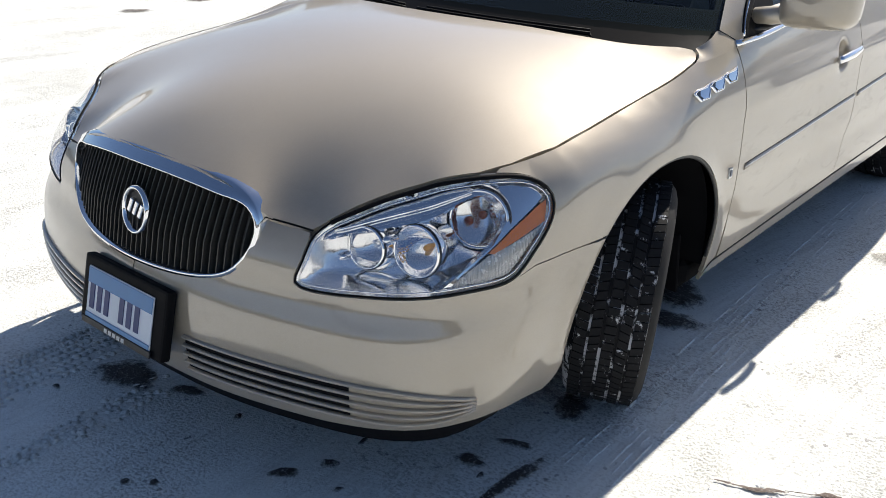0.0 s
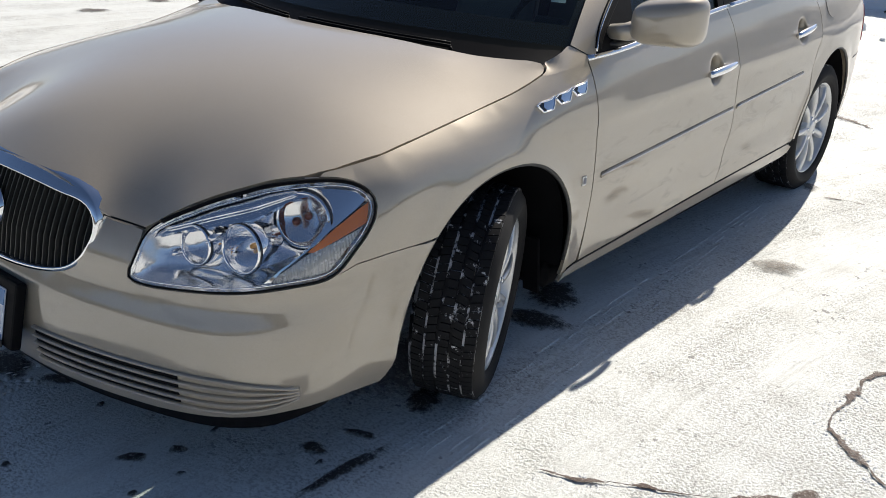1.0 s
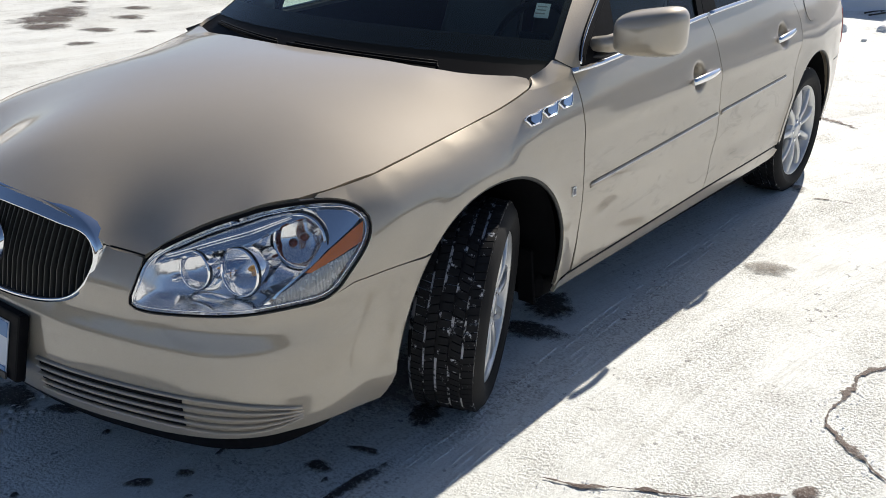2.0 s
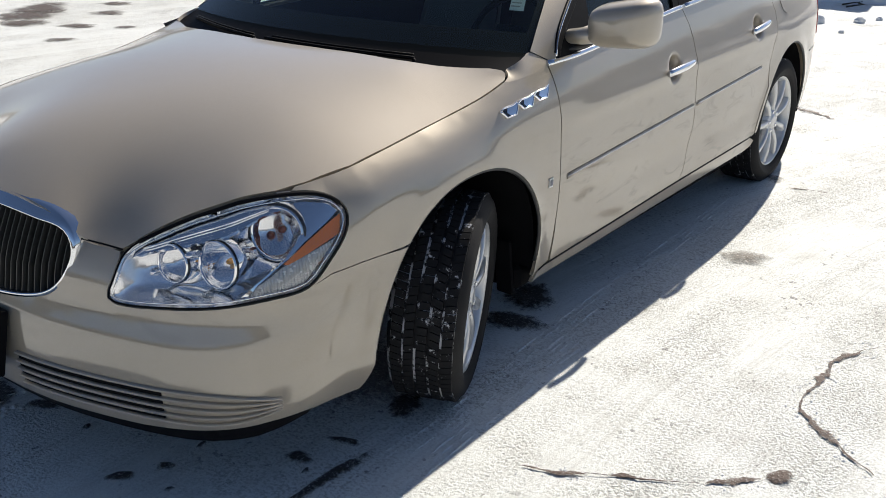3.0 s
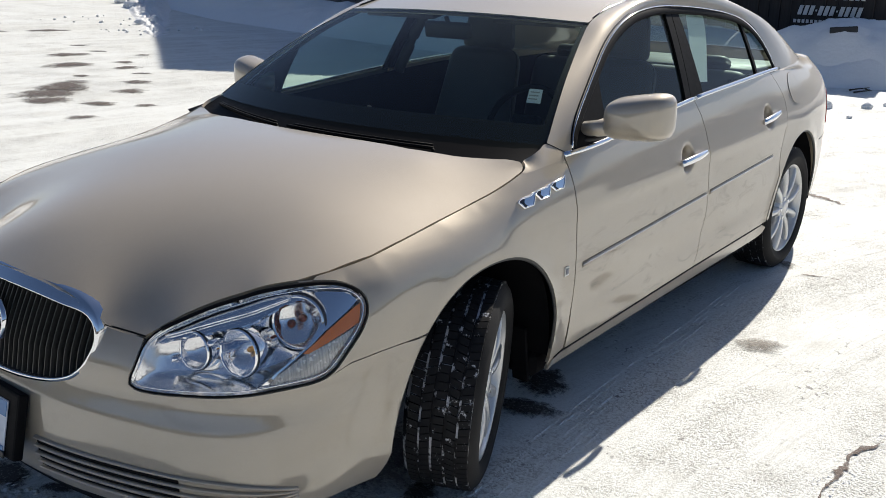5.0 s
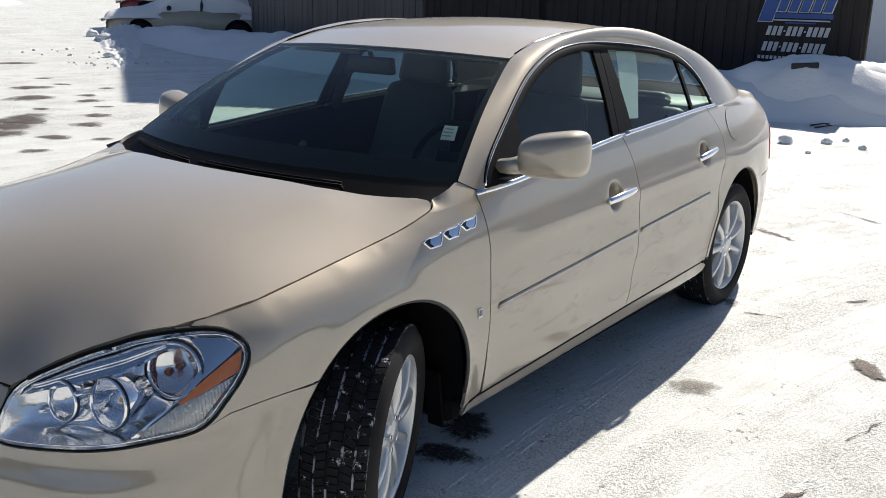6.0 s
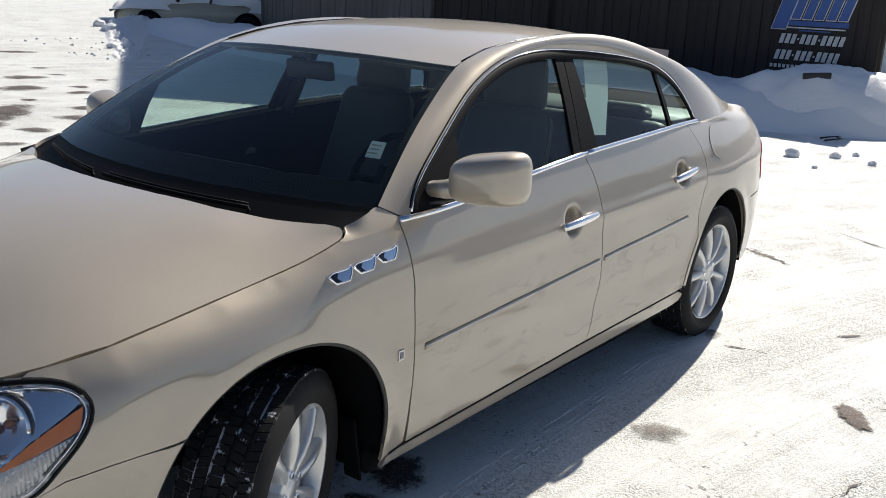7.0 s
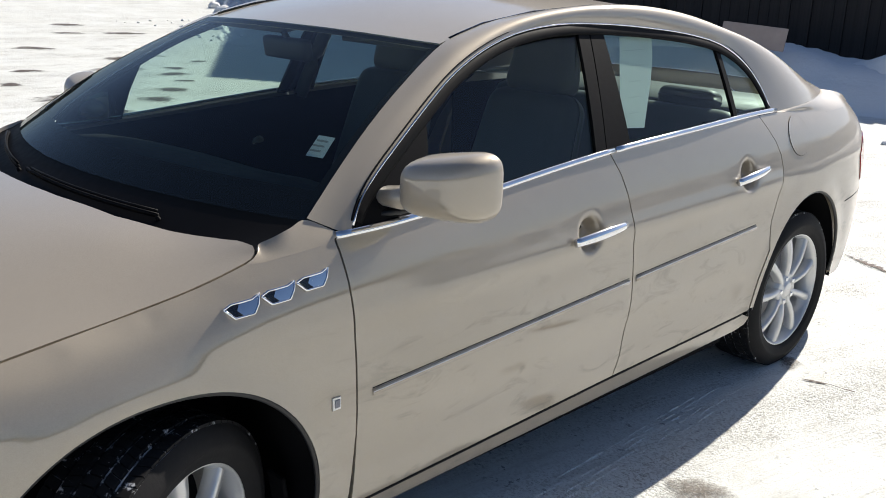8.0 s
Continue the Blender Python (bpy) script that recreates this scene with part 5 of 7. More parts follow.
# ---------- trim on the sides ----------
def build_trim():
    for (y0, z0, y1, z1, own) in ((0.580, 0.605, 1.652, 0.658, 0), (1.690, 0.660, 2.470, 0.698, 1)):
        us = np.linspace(y0, y1, 24)
        uv = np.c_[us, np.linspace(z0, z1, 24)]
        nn = normals_of(flank, uv)
        both("side_moulding", sweep(flank(uv), nn, 0.017, 0.005), M_PAINT, sedan)
        uv2 = np.c_[us, np.linspace(z0 + 0.012, z1 + 0.012, 24)]
        both("moulding_joint", sweep(flank(uv2), nn, 0.0024, 0.001), M_SEAL, sedan)
        uv2 = np.c_[us, np.linspace(z0 + 0.003, z1 + 0.003, 24)]
        both("moulding_strip", sweep(flank(uv2) + 0.0045 * nn, nn, 0.0026, 0.0015), M_ALLOY, sedan)
    # door handles
    for (y0, z0, y1, z1) in ((1.345, 0.844, 1.595, 0.855), (2.300, 0.892, 2.530, 0.914)):
        us = np.linspace(y0, y1, 16)
        uv = np.c_[us, np.linspace(z0, z1, 16)]
        nn = normals_of(skin, uv)
        lift = 0.021 * np.sin(np.linspace(0.12, 0.88, 16) * np.pi) ** 0.6
        p = skin(uv) + nn * lift[:, None]
        rad = [0.0140 * (0.55 + 0.45 * math.sin(math.pi * (0.08 + 0.84 * i / 15)) ** 0.5) for i in range(16)]
        both("door_handle", tube(p, rad, 12, 1.25), M_CHROME, sedan, "chrome door handle")
    # three chrome portholes on each front fender
    for k in range(3):
        y = 0.202 + 0.092 * k
        z = 0.901 + 0.0115 * k
        c = np.array([(-0.008, 0.002), (0.012, -0.018), (0.058, -0.016), (0.072, 0.001), (0.080, 0.020), (0.060, 0.012), (0.010, 0.009)])
        loop = np.vstack([c, c[:1]]) + (y, z)
        loop = resample(loop[:-1], 0.008)
        loop = np.vstack([loop, loop[:1]])
        nn = normals_of(flank, loop)
        for o in both("porthole", sweep(flank(loop), nn, 0.0055, 0.009), M_CHROME, sedan, "chrome porthole vent"):
            pass
        both("porthole_mesh", sheet(c * 0.98 + (y, z), lambda q: flank(q) + 0.002 * normals_of(flank, q), 0.02, 0), M_GLOSSBLACK, sedan)
        inner = np.array([(0.030, 0.0085), (0.022, -0.004), (0.034, -0.0155), (0.057, -0.0145), (0.069, 0.001), (0.075, 0.016), (0.058, 0.011)]) + (y, z)
        both("porthole_wall", sheet(inner, lambda q, y=y: flank(q) + normals_of(flank, q) * (0.003 + 0.10 * np.clip(q[:, 0] - y - 0.022, 0, 0.05))[:, None], 0.01, 0.002), M_CHROME, sedan)
    # small square badge on the fender
    sq = np.array([(-0.012, -0.016), (0.012, -0.016), (0.012, 0.016), (-0.012, 0.016)]) + (0.467, 0.612)
    for o in both("fender_badge", sheet(sq, lambda q: flank(q) + 0.004 * normals_of(flank, q), 0.01, 0.004), M_ALLOY, sedan):
        pass
    sq = np.array([(-0.006, -0.010), (0.008, -0.010), (0.008, 0.010), (-0.006, 0.010)]) + (0.467, 0.612)
    both("badge_inlay", sheet(sq, lambda q: flank(q) + 0.006 * normals_of(flank, q), 0.01, 0.002), M_INK, sedan)
    # fuel door: an oval joint on the left side
    oval = np.array([(2.845 + 0.090 * math.cos(a), 1.005 + 0.077 * math.sin(a)) for a in np.linspace(0, 2 * math.pi, 41)])
    mesh_ob("fuel_door", *sheet(oval[:-1], lambda q: flank(q) + 0.0022 * normals_of(flank, q), 0.03, 0.006), M_PAINT, sedan)
    mesh_ob("fuel_door_joint", *sweep(flank(oval) + 0.001 * normals_of(flank, oval), normals_of(flank, oval), 0.0016, 0.001), M_SEAL, sedan)
    # tail lamps
    tl = [(3.62, 0.72), (3.95, 0.72), (3.97, 0.86), (3.80, 0.92), (3.64, 0.91), (3.55, 0.84)]
    both("tail_lamp", sheet(tl, lambda q: flank(q) + 0.004 * normals_of(flank, q), 0.04, 0.012), M_REDLENS, sedan, "red tail lamp")
    # rear bumper joint
    j = np.array([(3.36 + 0.9 * t, 0.66 + 0.02 * t) for t in np.linspace(0, 1, 20)])
    both("bumper_joint", sweep(flank(j), normals_of(flank, j), 0.006, 0.001), M_SEAL, sedan)


build_trim()


# ---------- door mirrors ----------
def build_mirror(sgn):
    c = np.array((1.052, 0.735, 1.122)) if sgn > 0 else np.array((0.955, 0.750, 1.092))
    verts, faces = [], []
    nu, nv = 36, 18
    for j in range(nv + 1):
        ph = math.pi * j / nv - math.pi / 2
        for i in range(nu):
            th = 2 * math.pi * i / nu

            def pw(v, e):
                return math.copysign(abs(v) ** e, v)
            x = pw(math.cos(ph), 0.58) * pw(math.cos(th), 0.50)
            z = pw(math.cos(ph), 0.58) * pw(math.sin(th), 0.50)
            y = pw(math.sin(ph), 0.75)
            if y > 0.35:
                y = 0.35
            sx = 0.115 * (1.0 - 0.06 * max(0, -y))
            sz = (0.080 + 0.008 * x) * (1 - 0.10 * max(0, -y))
            p = Vector((x * sx, y * 0.095 + 0.018 * x, z * sz))
            verts.append((sgn * (c[0] + p.x), c[1] + p.y, c[2] + p.z + 0.012 * x))
    for j in range(nv):
        for i in range(nu):
            f = (j * nu + i, j * nu + (i + 1) % nu, (j + 1) * nu + (i + 1) % nu, (j + 1) * nu + i)
            faces.append(f if sgn > 0 else f[::-1])
    mir = mesh_ob("door_mirror", verts, faces, M_PAINT, sedan, label="champagne door mirror housing")
    verts, faces = tube([(sgn * 0.865, 0.690, 1.070), (sgn * (c[0] - 0.137), 0.695, 1.075), (sgn * (c[0] - 0.087), 0.715, c[2] - 0.032)], [0.036, 0.042, 0.050], 14, 0.7)
    mesh_ob("mirror_arm", verts, faces, M_PAINT, mir)
    bm = bmesh.new()
    box(bm, (0.185, 0.004, 0.115), (sgn * c[0], c[1] + 0.036, c[2] + 0.002), (0, 0, sgn * -9), 0.0)
    part("mirror_glass", bm, M_CHROME, mir)
    v, f = tube([(sgn * 0.868, 0.66, 1.030), (sgn * 0.895, 0.71, 1.036), (sgn * 0.925, 0.76, 1.045)], [0.016, 0.020, 0.010], 10, 0.5)
    mesh_ob("mirror_foot", v, f, M_BLACK, mir)


build_mirror(1)
build_mirror(-1)


# ---------- wipers, antenna and stickers ----------
def build_screen_things():
    ss = np.linspace(-0.985, 0.985, 41)
    verts, faces = [], []
    for q in ss:
        for k, t in enumerate((0.02, -0.06, -0.14, -0.20)):
            a = screen((q, t))[0]
            verts.append((a[0] - 0.012 * k * q ** 8, a[1], a[2] - 0.003 - 0.005 * k + (0.0, 0.006, 0.026, 0.040)[k] * abs(q) ** 9))
    for i in range(40):
        for k in range(3):
            faces.append((4 * i + k, 4 * i + k + 1, 4 * i + k + 5, 4 * i + k + 4))
    mesh_ob("cowl", verts, faces, M_SEAL, sedan)
    for a, b in (((0.60, -0.085), (-0.16, -0.075)), ((-0.22, -0.085), (-0.86, -0.05))):
        pts = [screen((a[0] + (b[0] - a[0]) * t, a[1] + (b[1] - a[1]) * t))[0] + (0, -0.004, -0.002) for t in np.linspace(0, 1, 14)]
        w = mesh_ob("wiper", *tube(pts, 0.005, 6, 1.3), M_SEAL, sedan)
        pts2 = [p + (0, -0.002, 0.012) for p in pts[::2]]
        mesh_ob("wiper_arm", *tube(pts2, 0.004, 6), M_SEAL, w)
        mesh_ob("wiper_pivot", *ring_at(pts[0] + (0, 0, -0.01), (0, -0.4, 1), [(0.010, 0.001), (0.009, 0.005), (0, 0.007)], 12), M_SEAL, w)
    # inspection sticker and window sheet
    st = [(0.865, 0.27), (0.925, 0.27), (0.915, 0.37), (0.855, 0.37)]
    sk = mesh_ob("sticker", *sheet(st, lambda q: screen(q) + (0, 0.008, -0.006), 0.02, 0, (0.8, 0.8)), M_STICKER, sedan, label="small pale sticker on the windscreen")
    for k in range(3):
        ln = [(0.870, 0.288 + 0.024 * k), (0.910, 0.288 + 0.024 * k), (0.908, 0.297 + 0.024 * k), (0.868, 0.297 + 0.024 * k)]
        mesh_ob("print_bar", *sheet(ln, lambda q: screen(q) + (0, 0.004, -0.002), 0.02, 0, (0.8, 0.8)), M_INK, sk)

    def paper(q):
        return side_glass(q) - np.c_[0.022 + 0.004 * np.sin((q[:, 1] - 1.10) * 14), 0 * q]
    pp = [(1.848, 1.406), (2.030, 1.401), (2.006, 1.345), (1.955, 1.26), (1.845, 1.122), (1.735, 1.130), (1.760, 1.22), (1.805, 1.32)]
    ps = mesh_ob("window_sheet", *sheet(pp, paper, 0.025, 0), M_PAPER, sedan, label="white price sheet hung inside the rear window")
    for k, (a, b) in enumerate(((1.78, 1.84), (1.80, 1.88), (1.82, 1.90), (1.84, 1.94), (1.855, 1.97))):
        z = 1.17 + 0.048 * k
        ln = [(a, z), (b, z + 0.001), (b, z + 0.003), (a, z + 0.002)]
        mesh_ob("print_bar", *sheet(ln, lambda q: paper(q) + (0.004, 0, 0), 0.03, 0), M_INKPALE, ps)


M_STICKER = plain("pale_sticker", (0.50, 0.56, 0.60), 0.5, 0, 0.1, 10)
M_INKPALE = plain("pale_print", (0.62, 0.64, 0.64), 0.8, 0, 0.05, 9)
build_screen_things()


# ---------- cabin ----------
def soft_box(name, size, at, turn, mat, parent, bev, seg=3, taper=None):
    bm = bmesh.new()
    box(bm, size, at, turn, bev, seg, taper)
    return part(name, bm, mat, parent, smooth=True)


def build_cabin():
    # dashboard
    verts, faces = [], []
    secs = [(0.45, 1.005), (0.57, 1.018), (0.72, 1.005), (0.84, 0.975), (0.90, 0.92), (0.88, 0.78), (0.80, 0.62), (0.60, 0.55)]
    xs = np.linspace(-0.80, 0.80, 25)
    for x in xs:
        for y, z in secs:
            hump = 0.025 * math.exp(-((x - 0.38) / 0.2) ** 2) * (1 if z > 0.9 else 0)
            verts.append((x, y, z + hump - 0.03 * (x / 0.8) ** 2))
    k = len(secs)
    for i in range(24):
        for j in range(k - 1):
            faces.append((i * k + j, i * k + j + 1, (i + 1) * k + j + 1, (i + 1) * k + j))
    mesh_ob("dashboard", verts, faces, M_CABIN, sedan)
    # steering wheel
    m = Matrix.Translation((0.38, 1.04, 0.96)) @ Euler((radians(-25), 0, 0)).to_matrix().to_4x4()
    ring = [tuple(m @ Vector((0.185 * math.cos(a), 0, 0.185 * math.sin(a)))) for a in np.linspace(0, 2 * math.pi, 37)]
    sw = mesh_ob("steering_wheel", *tube(ring, 0.015, 8), M_CABIN, sedan)
    for a in (0, math.pi, -math.pi / 2):
        mesh_ob("wheel_spoke", *tube([tuple(m @ Vector((0.05 * math.cos(a), 0, 0.05 * math.sin(a)))), tuple(m @ Vector((0.18 * math.cos(a), 0, 0.18 * math.sin(a))))], 0.014, 6), M_CABIN, sw)
    soft_box("wheel_hub", (0.13, 0.05, 0.12), (0.38, 1.04, 0.96), (-25, 0, 0), M_CABIN, sw, 0.015)
    # seats
    for x in (0.38, -0.38):
        s = soft_box("front_seat", (0.52, 0.52, 0.18), (x, 1.38, 0.52), (6, 0, 0), M_SEAT, sedan, 0.05)
        soft_box("backrest", (0.50, 0.18, 0.68), (x, 1.72, 0.87), (-17, 0, 0), M_SEAT, s, 0.085, 5, (0.80, 0.8))
        h = soft_box("headrest", (0.30, 0.13, 0.24), (x, 1.845, 1.30), (-10, 0, 0), M_SEAT, s, 0.062, 5, (0.80, 0.9))
        for dx in (-0.06, 0.06):
            mesh_ob("headrest_post", *tube([(x + dx, 1.82, 1.16), (x + dx, 1.84, 1.26)], 0.006, 8), M_CHROME, h)
    b = soft_box("rear_bench", (1.36, 0.55, 0.18), (0, 2.42, 0.52), (5, 0, 0), M_SEAT, sedan, 0.05)
    soft_box("rear_backrest", (1.34, 0.18, 0.56), (0, 2.70, 0.80), (-18, 0, 0), M_SEAT, b, 0.08, 4)
    for x in (0.40, -0.40):
        soft_box("rear_headrest", (0.28, 0.12, 0.09), (x, 2.80, 1.10), (-12, 0, 0), M_SEAT, b, 0.05, 3)
    soft_box("parcel_shelf", (1.30, 0.56, 0.03), (0, 3.10, 1.065), (0, 0, 0), M_SEAT, sedan, 0.01, 1)
    # roof lining and post trims
    mesh_ob("headliner", *sheet([(0.57, 1.12), (0.56, 2.68), (-0.56, 2.68), (-0.57, 1.12)], lambda q: roof_surf(q) - (0, 0, 0.035), 0.15, 0), M_SEAT, sedan)
    for sgn in (1, -1):
        p = [(sgn * (float(glass_x(1.65, z)) - 0.035), 1.64 + 0.16 * (z - 1.06), z) for z in np.linspace(1.05, 1.43, 9)]
        mesh_ob("post_trim", *tube(p, 0.03, 8), M_SEATDARK, sedan)
    # rear-view mirror
    v = soft_box("rear_view_mirror", (0.24, 0.035, 0.070), (0.0, 1.00, 1.345), (8, 0, 0), M_BLACK, sedan, 0.015)
    mesh_ob("mirror_stalk", *tube([(0, 1.01, 1.36), (0, 0.985, 1.40)], 0.010, 6), M_BLACK, v)
    for x in (0.36, -0.36):
        soft_box("sun_visor", (0.40, 0.15, 0.018), (x, 1.17, 1.400), (12, 0, 0), M_SEAT, sedan, 0.006, 2)


M_SEATDARK = plain("dark_post_trim", (0.06, 0.056, 0.05), 0.7, 0, 0.15, 14)
build_cabin()


# ---------- background: black board wall with its sign, grey wall, banks ----------
WALL_A, WALL_B = Vector((-15.4, 15.0, 0)), Vector((-1.0, 13.45, 0))
WALL_DIR = (WALL_B - WALL_A).normalized()
WALL_N = Vector((WALL_DIR.y, -WALL_DIR.x, 0))          # towards the camera
WALL_LEN = (WALL_B - WALL_A).length
GREY_END = 5.0


def wall_top(s):
    """Height of the wall's unseen top, shaped for the shade it casts: it climbs to a peak where the grey boards end,
    then falls towards the sign.
    """
    return 4.3 + 2.2 * s / GREY_END if s < GREY_END else max(2.45, 6.5 - 0.475 * (s - GREY_END))


def zt(x, y):
    return float(terrain(np.array(x, float), np.array(y, float)))


def build_wall():
    grey = new("wooden_wall")
    tagged(grey, "tall weathered grey board wall in shade", "wall", kind="structure")
    black = new("board_wall")
    tagged(black, "tall black-painted board wall with a painted sign", "wall", kind="structure")
    # this one is added behind the cars for the shade it casts
    side = new("wooden_wall")
    tagged(side, "added grey board wall behind the snowed-in cars, for its shade", "wall", kind="structure")
    w, base = 0.19, 0.04
    bm = bmesh.new()
    box(bm, (w - 0.008, 0.03, 1.0), (0, 0, 0.5), (0, 0, 0), 0.004, 1)
    mg = bpy.data.meshes.new("board")
    bm.to_mesh(mg)
    bm.free()
    mb = mg.copy()
    mg.materials.append(M_BOARDGREY)
    mb.materials.append(M_BOARDBLACK)
    rnd = random.Random(5)

    def boards(a, way, length, first, par_of, top_of):
        nrm = Vector((way.y, -way.x, 0))
        turn = Euler((0, 0, math.atan2(way.y, way.x))).to_matrix().to_4x4()
        for i in range(int(length / w)):
            s = (i + 0.5) * w
            par = par_of(s)
            ob = new("board", mb if par is black else mg)
            ob.parent = par
            p = a + way * s + nrm * rnd.uniform(-0.012, 0.012)
            ob.matrix_basis = Matrix.Translation((p.x, p.y, base)) @ turn @ Matrix.Diagonal((1, 1, top_of(s), 1))
    boards(WALL_A, WALL_DIR, WALL_LEN, 0, lambda s: grey if s < GREY_END else black, wall_top)
    a2 = Vector((-24.0, 19.5, 0))
    way2 = (WALL_A - a2).normalized()
    boards(a2, way2, (WALL_A - a2).length, 0, lambda s: side, lambda s: 4.3)

    def backing(a, way, s0, s1, h0, h1, mat, par):
        nrm = Vector((way.y, -way.x, 0))
        p, q = a + way * s0, a + way * s1
        verts = [pt - nrm * d + Vector((0, 0, z)) for d in (0.03, 0.09) for pt, z in ((p, base), (q, base), (q, h1), (p, h0))]
        mesh_ob("backing", verts, [(0, 1, 2, 3), (7, 6, 5, 4), (0, 4, 5, 1), (1, 5, 6, 2), (2, 6, 7, 3), (3, 7, 4, 0)], mat, par, smooth=False)
    backing(WALL_A, WALL_DIR, 0, GREY_END, 4.27, 6.45, M_BOARDGREY, grey)
    low = GREY_END + 4.05 / 0.475
    backing(WALL_A, WALL_DIR, GREY_END, low, 6.45, 2.42, M_BOARDBLACK, black)
    backing(WALL_A, WALL_DIR, low, WALL_LEN, 2.42, 2.42, M_BOARDBLACK, black)
    backing(a2, way2, 0, (WALL_A - a2).length, 4.26, 4.26, M_BOARDGREY, side)
    for s in (GREY_END, GREY_END + 3.2):
        bm = bmesh.new()
        top = wall_top(s) - 0.1
        box(bm, (0.16, 0.14, top), (0, 0, top / 2), (0, 0, 0), 0.01, 1)
        ob = part("post", bm, M_BOARDBLACK if s > GREY_END else M_BOARDGREY, black)
        p = WALL_A + WALL_DIR * s + WALL_N * 0.06
        ob.matrix_basis = Matrix.Translation((p.x, p.y, base)) @ Euler((0, 0, math.atan2(WALL_DIR.y, WALL_DIR.x))).to_matrix().to_4x4()


build_wall()


def on_sign(along, z, out):
    p = WALL_A + WALL_DIR * along + WALL_N * out
    return Matrix.Translation((p.x, p.y, z)) @ Euler((radians(90), 0, math.atan2(WALL_DIR.y, WALL_DIR.x))).to_matrix().to_4x4()


def build_sign():
    sign = new("painted_sign")
    tagged(sign, "blue and white painted company sign on black boards", "sign")
    s0, z0 = SIGN_S, SIGN_Z
    # the firm's name stands as plain slanted bars
    x = 0.0
    for i in range(6):
        w, h = (0.28, 0.52) if i == 0 else (0.185, 0.36)
        bm = bmesh.new()
        box(bm, (w - 0.05, 0.02, h), (0, 0, 0), (0, 0, 0), 0.004, 1)
        for v in bm.verts:
            v.co.x += 0.3 * v.co.z
        ob = part("name_bar", bm, M_SIGNBLUE, sign)
        ob.matrix_basis = on_sign(s0 + x + w / 2, z0 + (0.70 if i else 0.62), 0.035) @ Euler((radians(-90), 0, 0)).to_matrix().to_4x4()
        bm = bmesh.new()
        box(bm, (w - 0.02, 0.012, h + 0.03), (0, 0, 0), (0, 0, 0), 0.004, 1)
        for v in bm.verts:
            v.co.x += 0.3 * v.co.z
        ob2 = part("name_edge", bm, M_SIGNWHITE, sign)
        ob2.matrix_basis = on_sign(s0 + x + w / 2, z0 + (0.70 if i else 0.62), 0.027) @ Euler((radians(-90), 0, 0)).to_matrix().to_4x4()
        x += w
    for (dz, h, mat, a, b) in ((0.455, 0.075, M_SIGNBLUE, 0.22, 1.16), (0.385, 0.022, M_SIGNWHITE, 0.10, 1.12), (0.345, 0.02, M_SIGNBLUE, 0.4, 0.9)):
        bm = bmesh.new()
        box(bm, (b - a, 0.012, h), (0, 0, 0), (0, 0, 0), 0.002, 1)
        ob = part("line_bar", bm, mat, sign)
        ob.matrix_basis = on_sign(s0 + (a + b) / 2, z0 + dz, 0.032) @ Euler((radians(-90), 0, 0)).to_matrix().to_4x4()
    # two rows of numbers as plain bars
    for row, dz in enumerate((0.215, -0.035)):
        xx = 0.10 - 0.05 * row
        for i in range(12):
            w = 0.055 if i in (3, 7) else 0.093
            h = 0.03 if i in (3, 7) else 0.15
            bm = bmesh.new()
            box(bm, (w - 0.028, 0.012, h), (0, 0, 0), (0, 0, 0), 0.002, 1)
            for v in bm.verts:
                v.co.x += 0.25 * v.co.z
            ob = part("number_bar", bm, M_SIGNWHITE, sign)
            ob.matrix_basis = on_sign(s0 + xx + w / 2, z0 + dz, 0.032) @ Euler((radians(-90), 0, 0)).to_matrix().to_4x4()
            xx += w
    for i in range(12):
        bm = bmesh.new()
        box(bm, (0.045, 0.012, 0.055), (0, 0, 0), (0, 0, 0), 0.002, 1)
        ob = part("address_bar", bm, M_SIGNWHITE, sign)
        ob.matrix_basis = on_sign(s0 + 0.02 + 0.07 * i, z0 - 0.21, 0.032) @ Euler((radians(-90), 0, 0)).to_matrix().to_4x4()


SIGN_S, SIGN_Z = 12.80, 0.93
build_sign()


# ---------- snow banks ----------
def bank(name, pts, label, seed, rough=0.10, cell=0.09):
    """A ploughed bank: ridge points of (x, y, height, half width), with lumps."""
    c = np.array(pts, float)
    d = np.r_[0, np.cumsum(np.linalg.norm(np.diff(c[:, :2], axis=0), axis=1))]
    L = d[-1]
    n, k = int(L / cell) + 2, 33
    s = np.linspace(0, L, n)
    cx, cy, hh, ww = (np.interp(s, d, c[:, i]) for i in range(4))
    t = np.gradient(np.c_[cx, cy], axis=0)
    t /= np.linalg.norm(t, axis=1)[:, None]
    nx, ny = -t[:, 1], t[:, 0]
    verts, faces = [], []
    for i in range(n):
        end = min(1.0, min(s[i], L - s[i]) / 0.8)
        for j in range(k):
            v = -1 + 2 * j / (k - 1)
            x, y = cx[i] + nx[i] * v * ww[i], cy[i] + ny[i] * v * ww[i]
            prof = (1 - abs(v) ** 2.2)
            q = Vector((x * 0.9, y * 0.9, seed))
            lump = noise.noise(q) * 0.45 + noise.noise(q * 2.7) * 0.22 + noise.noise(q * 7.0) * 0.08
            h = max(0.0, hh[i] * math.sqrt(end) * prof * (1 + 0.55 * lump) + rough * noise.noise(q * 11.0) * prof)
            verts.append((x, y, zt(x, y) + h - 0.03))
    for i in range(n - 1):
        for j in range(k - 1):
            faces.append((i * k + j, (i + 1) * k + j, (i + 1) * k + j + 1, i * k + j + 1))
    ob = mesh_ob(name, verts, faces, M_BANK)
    tagged(ob, label, "snow bank", kind="structure")
    return ob


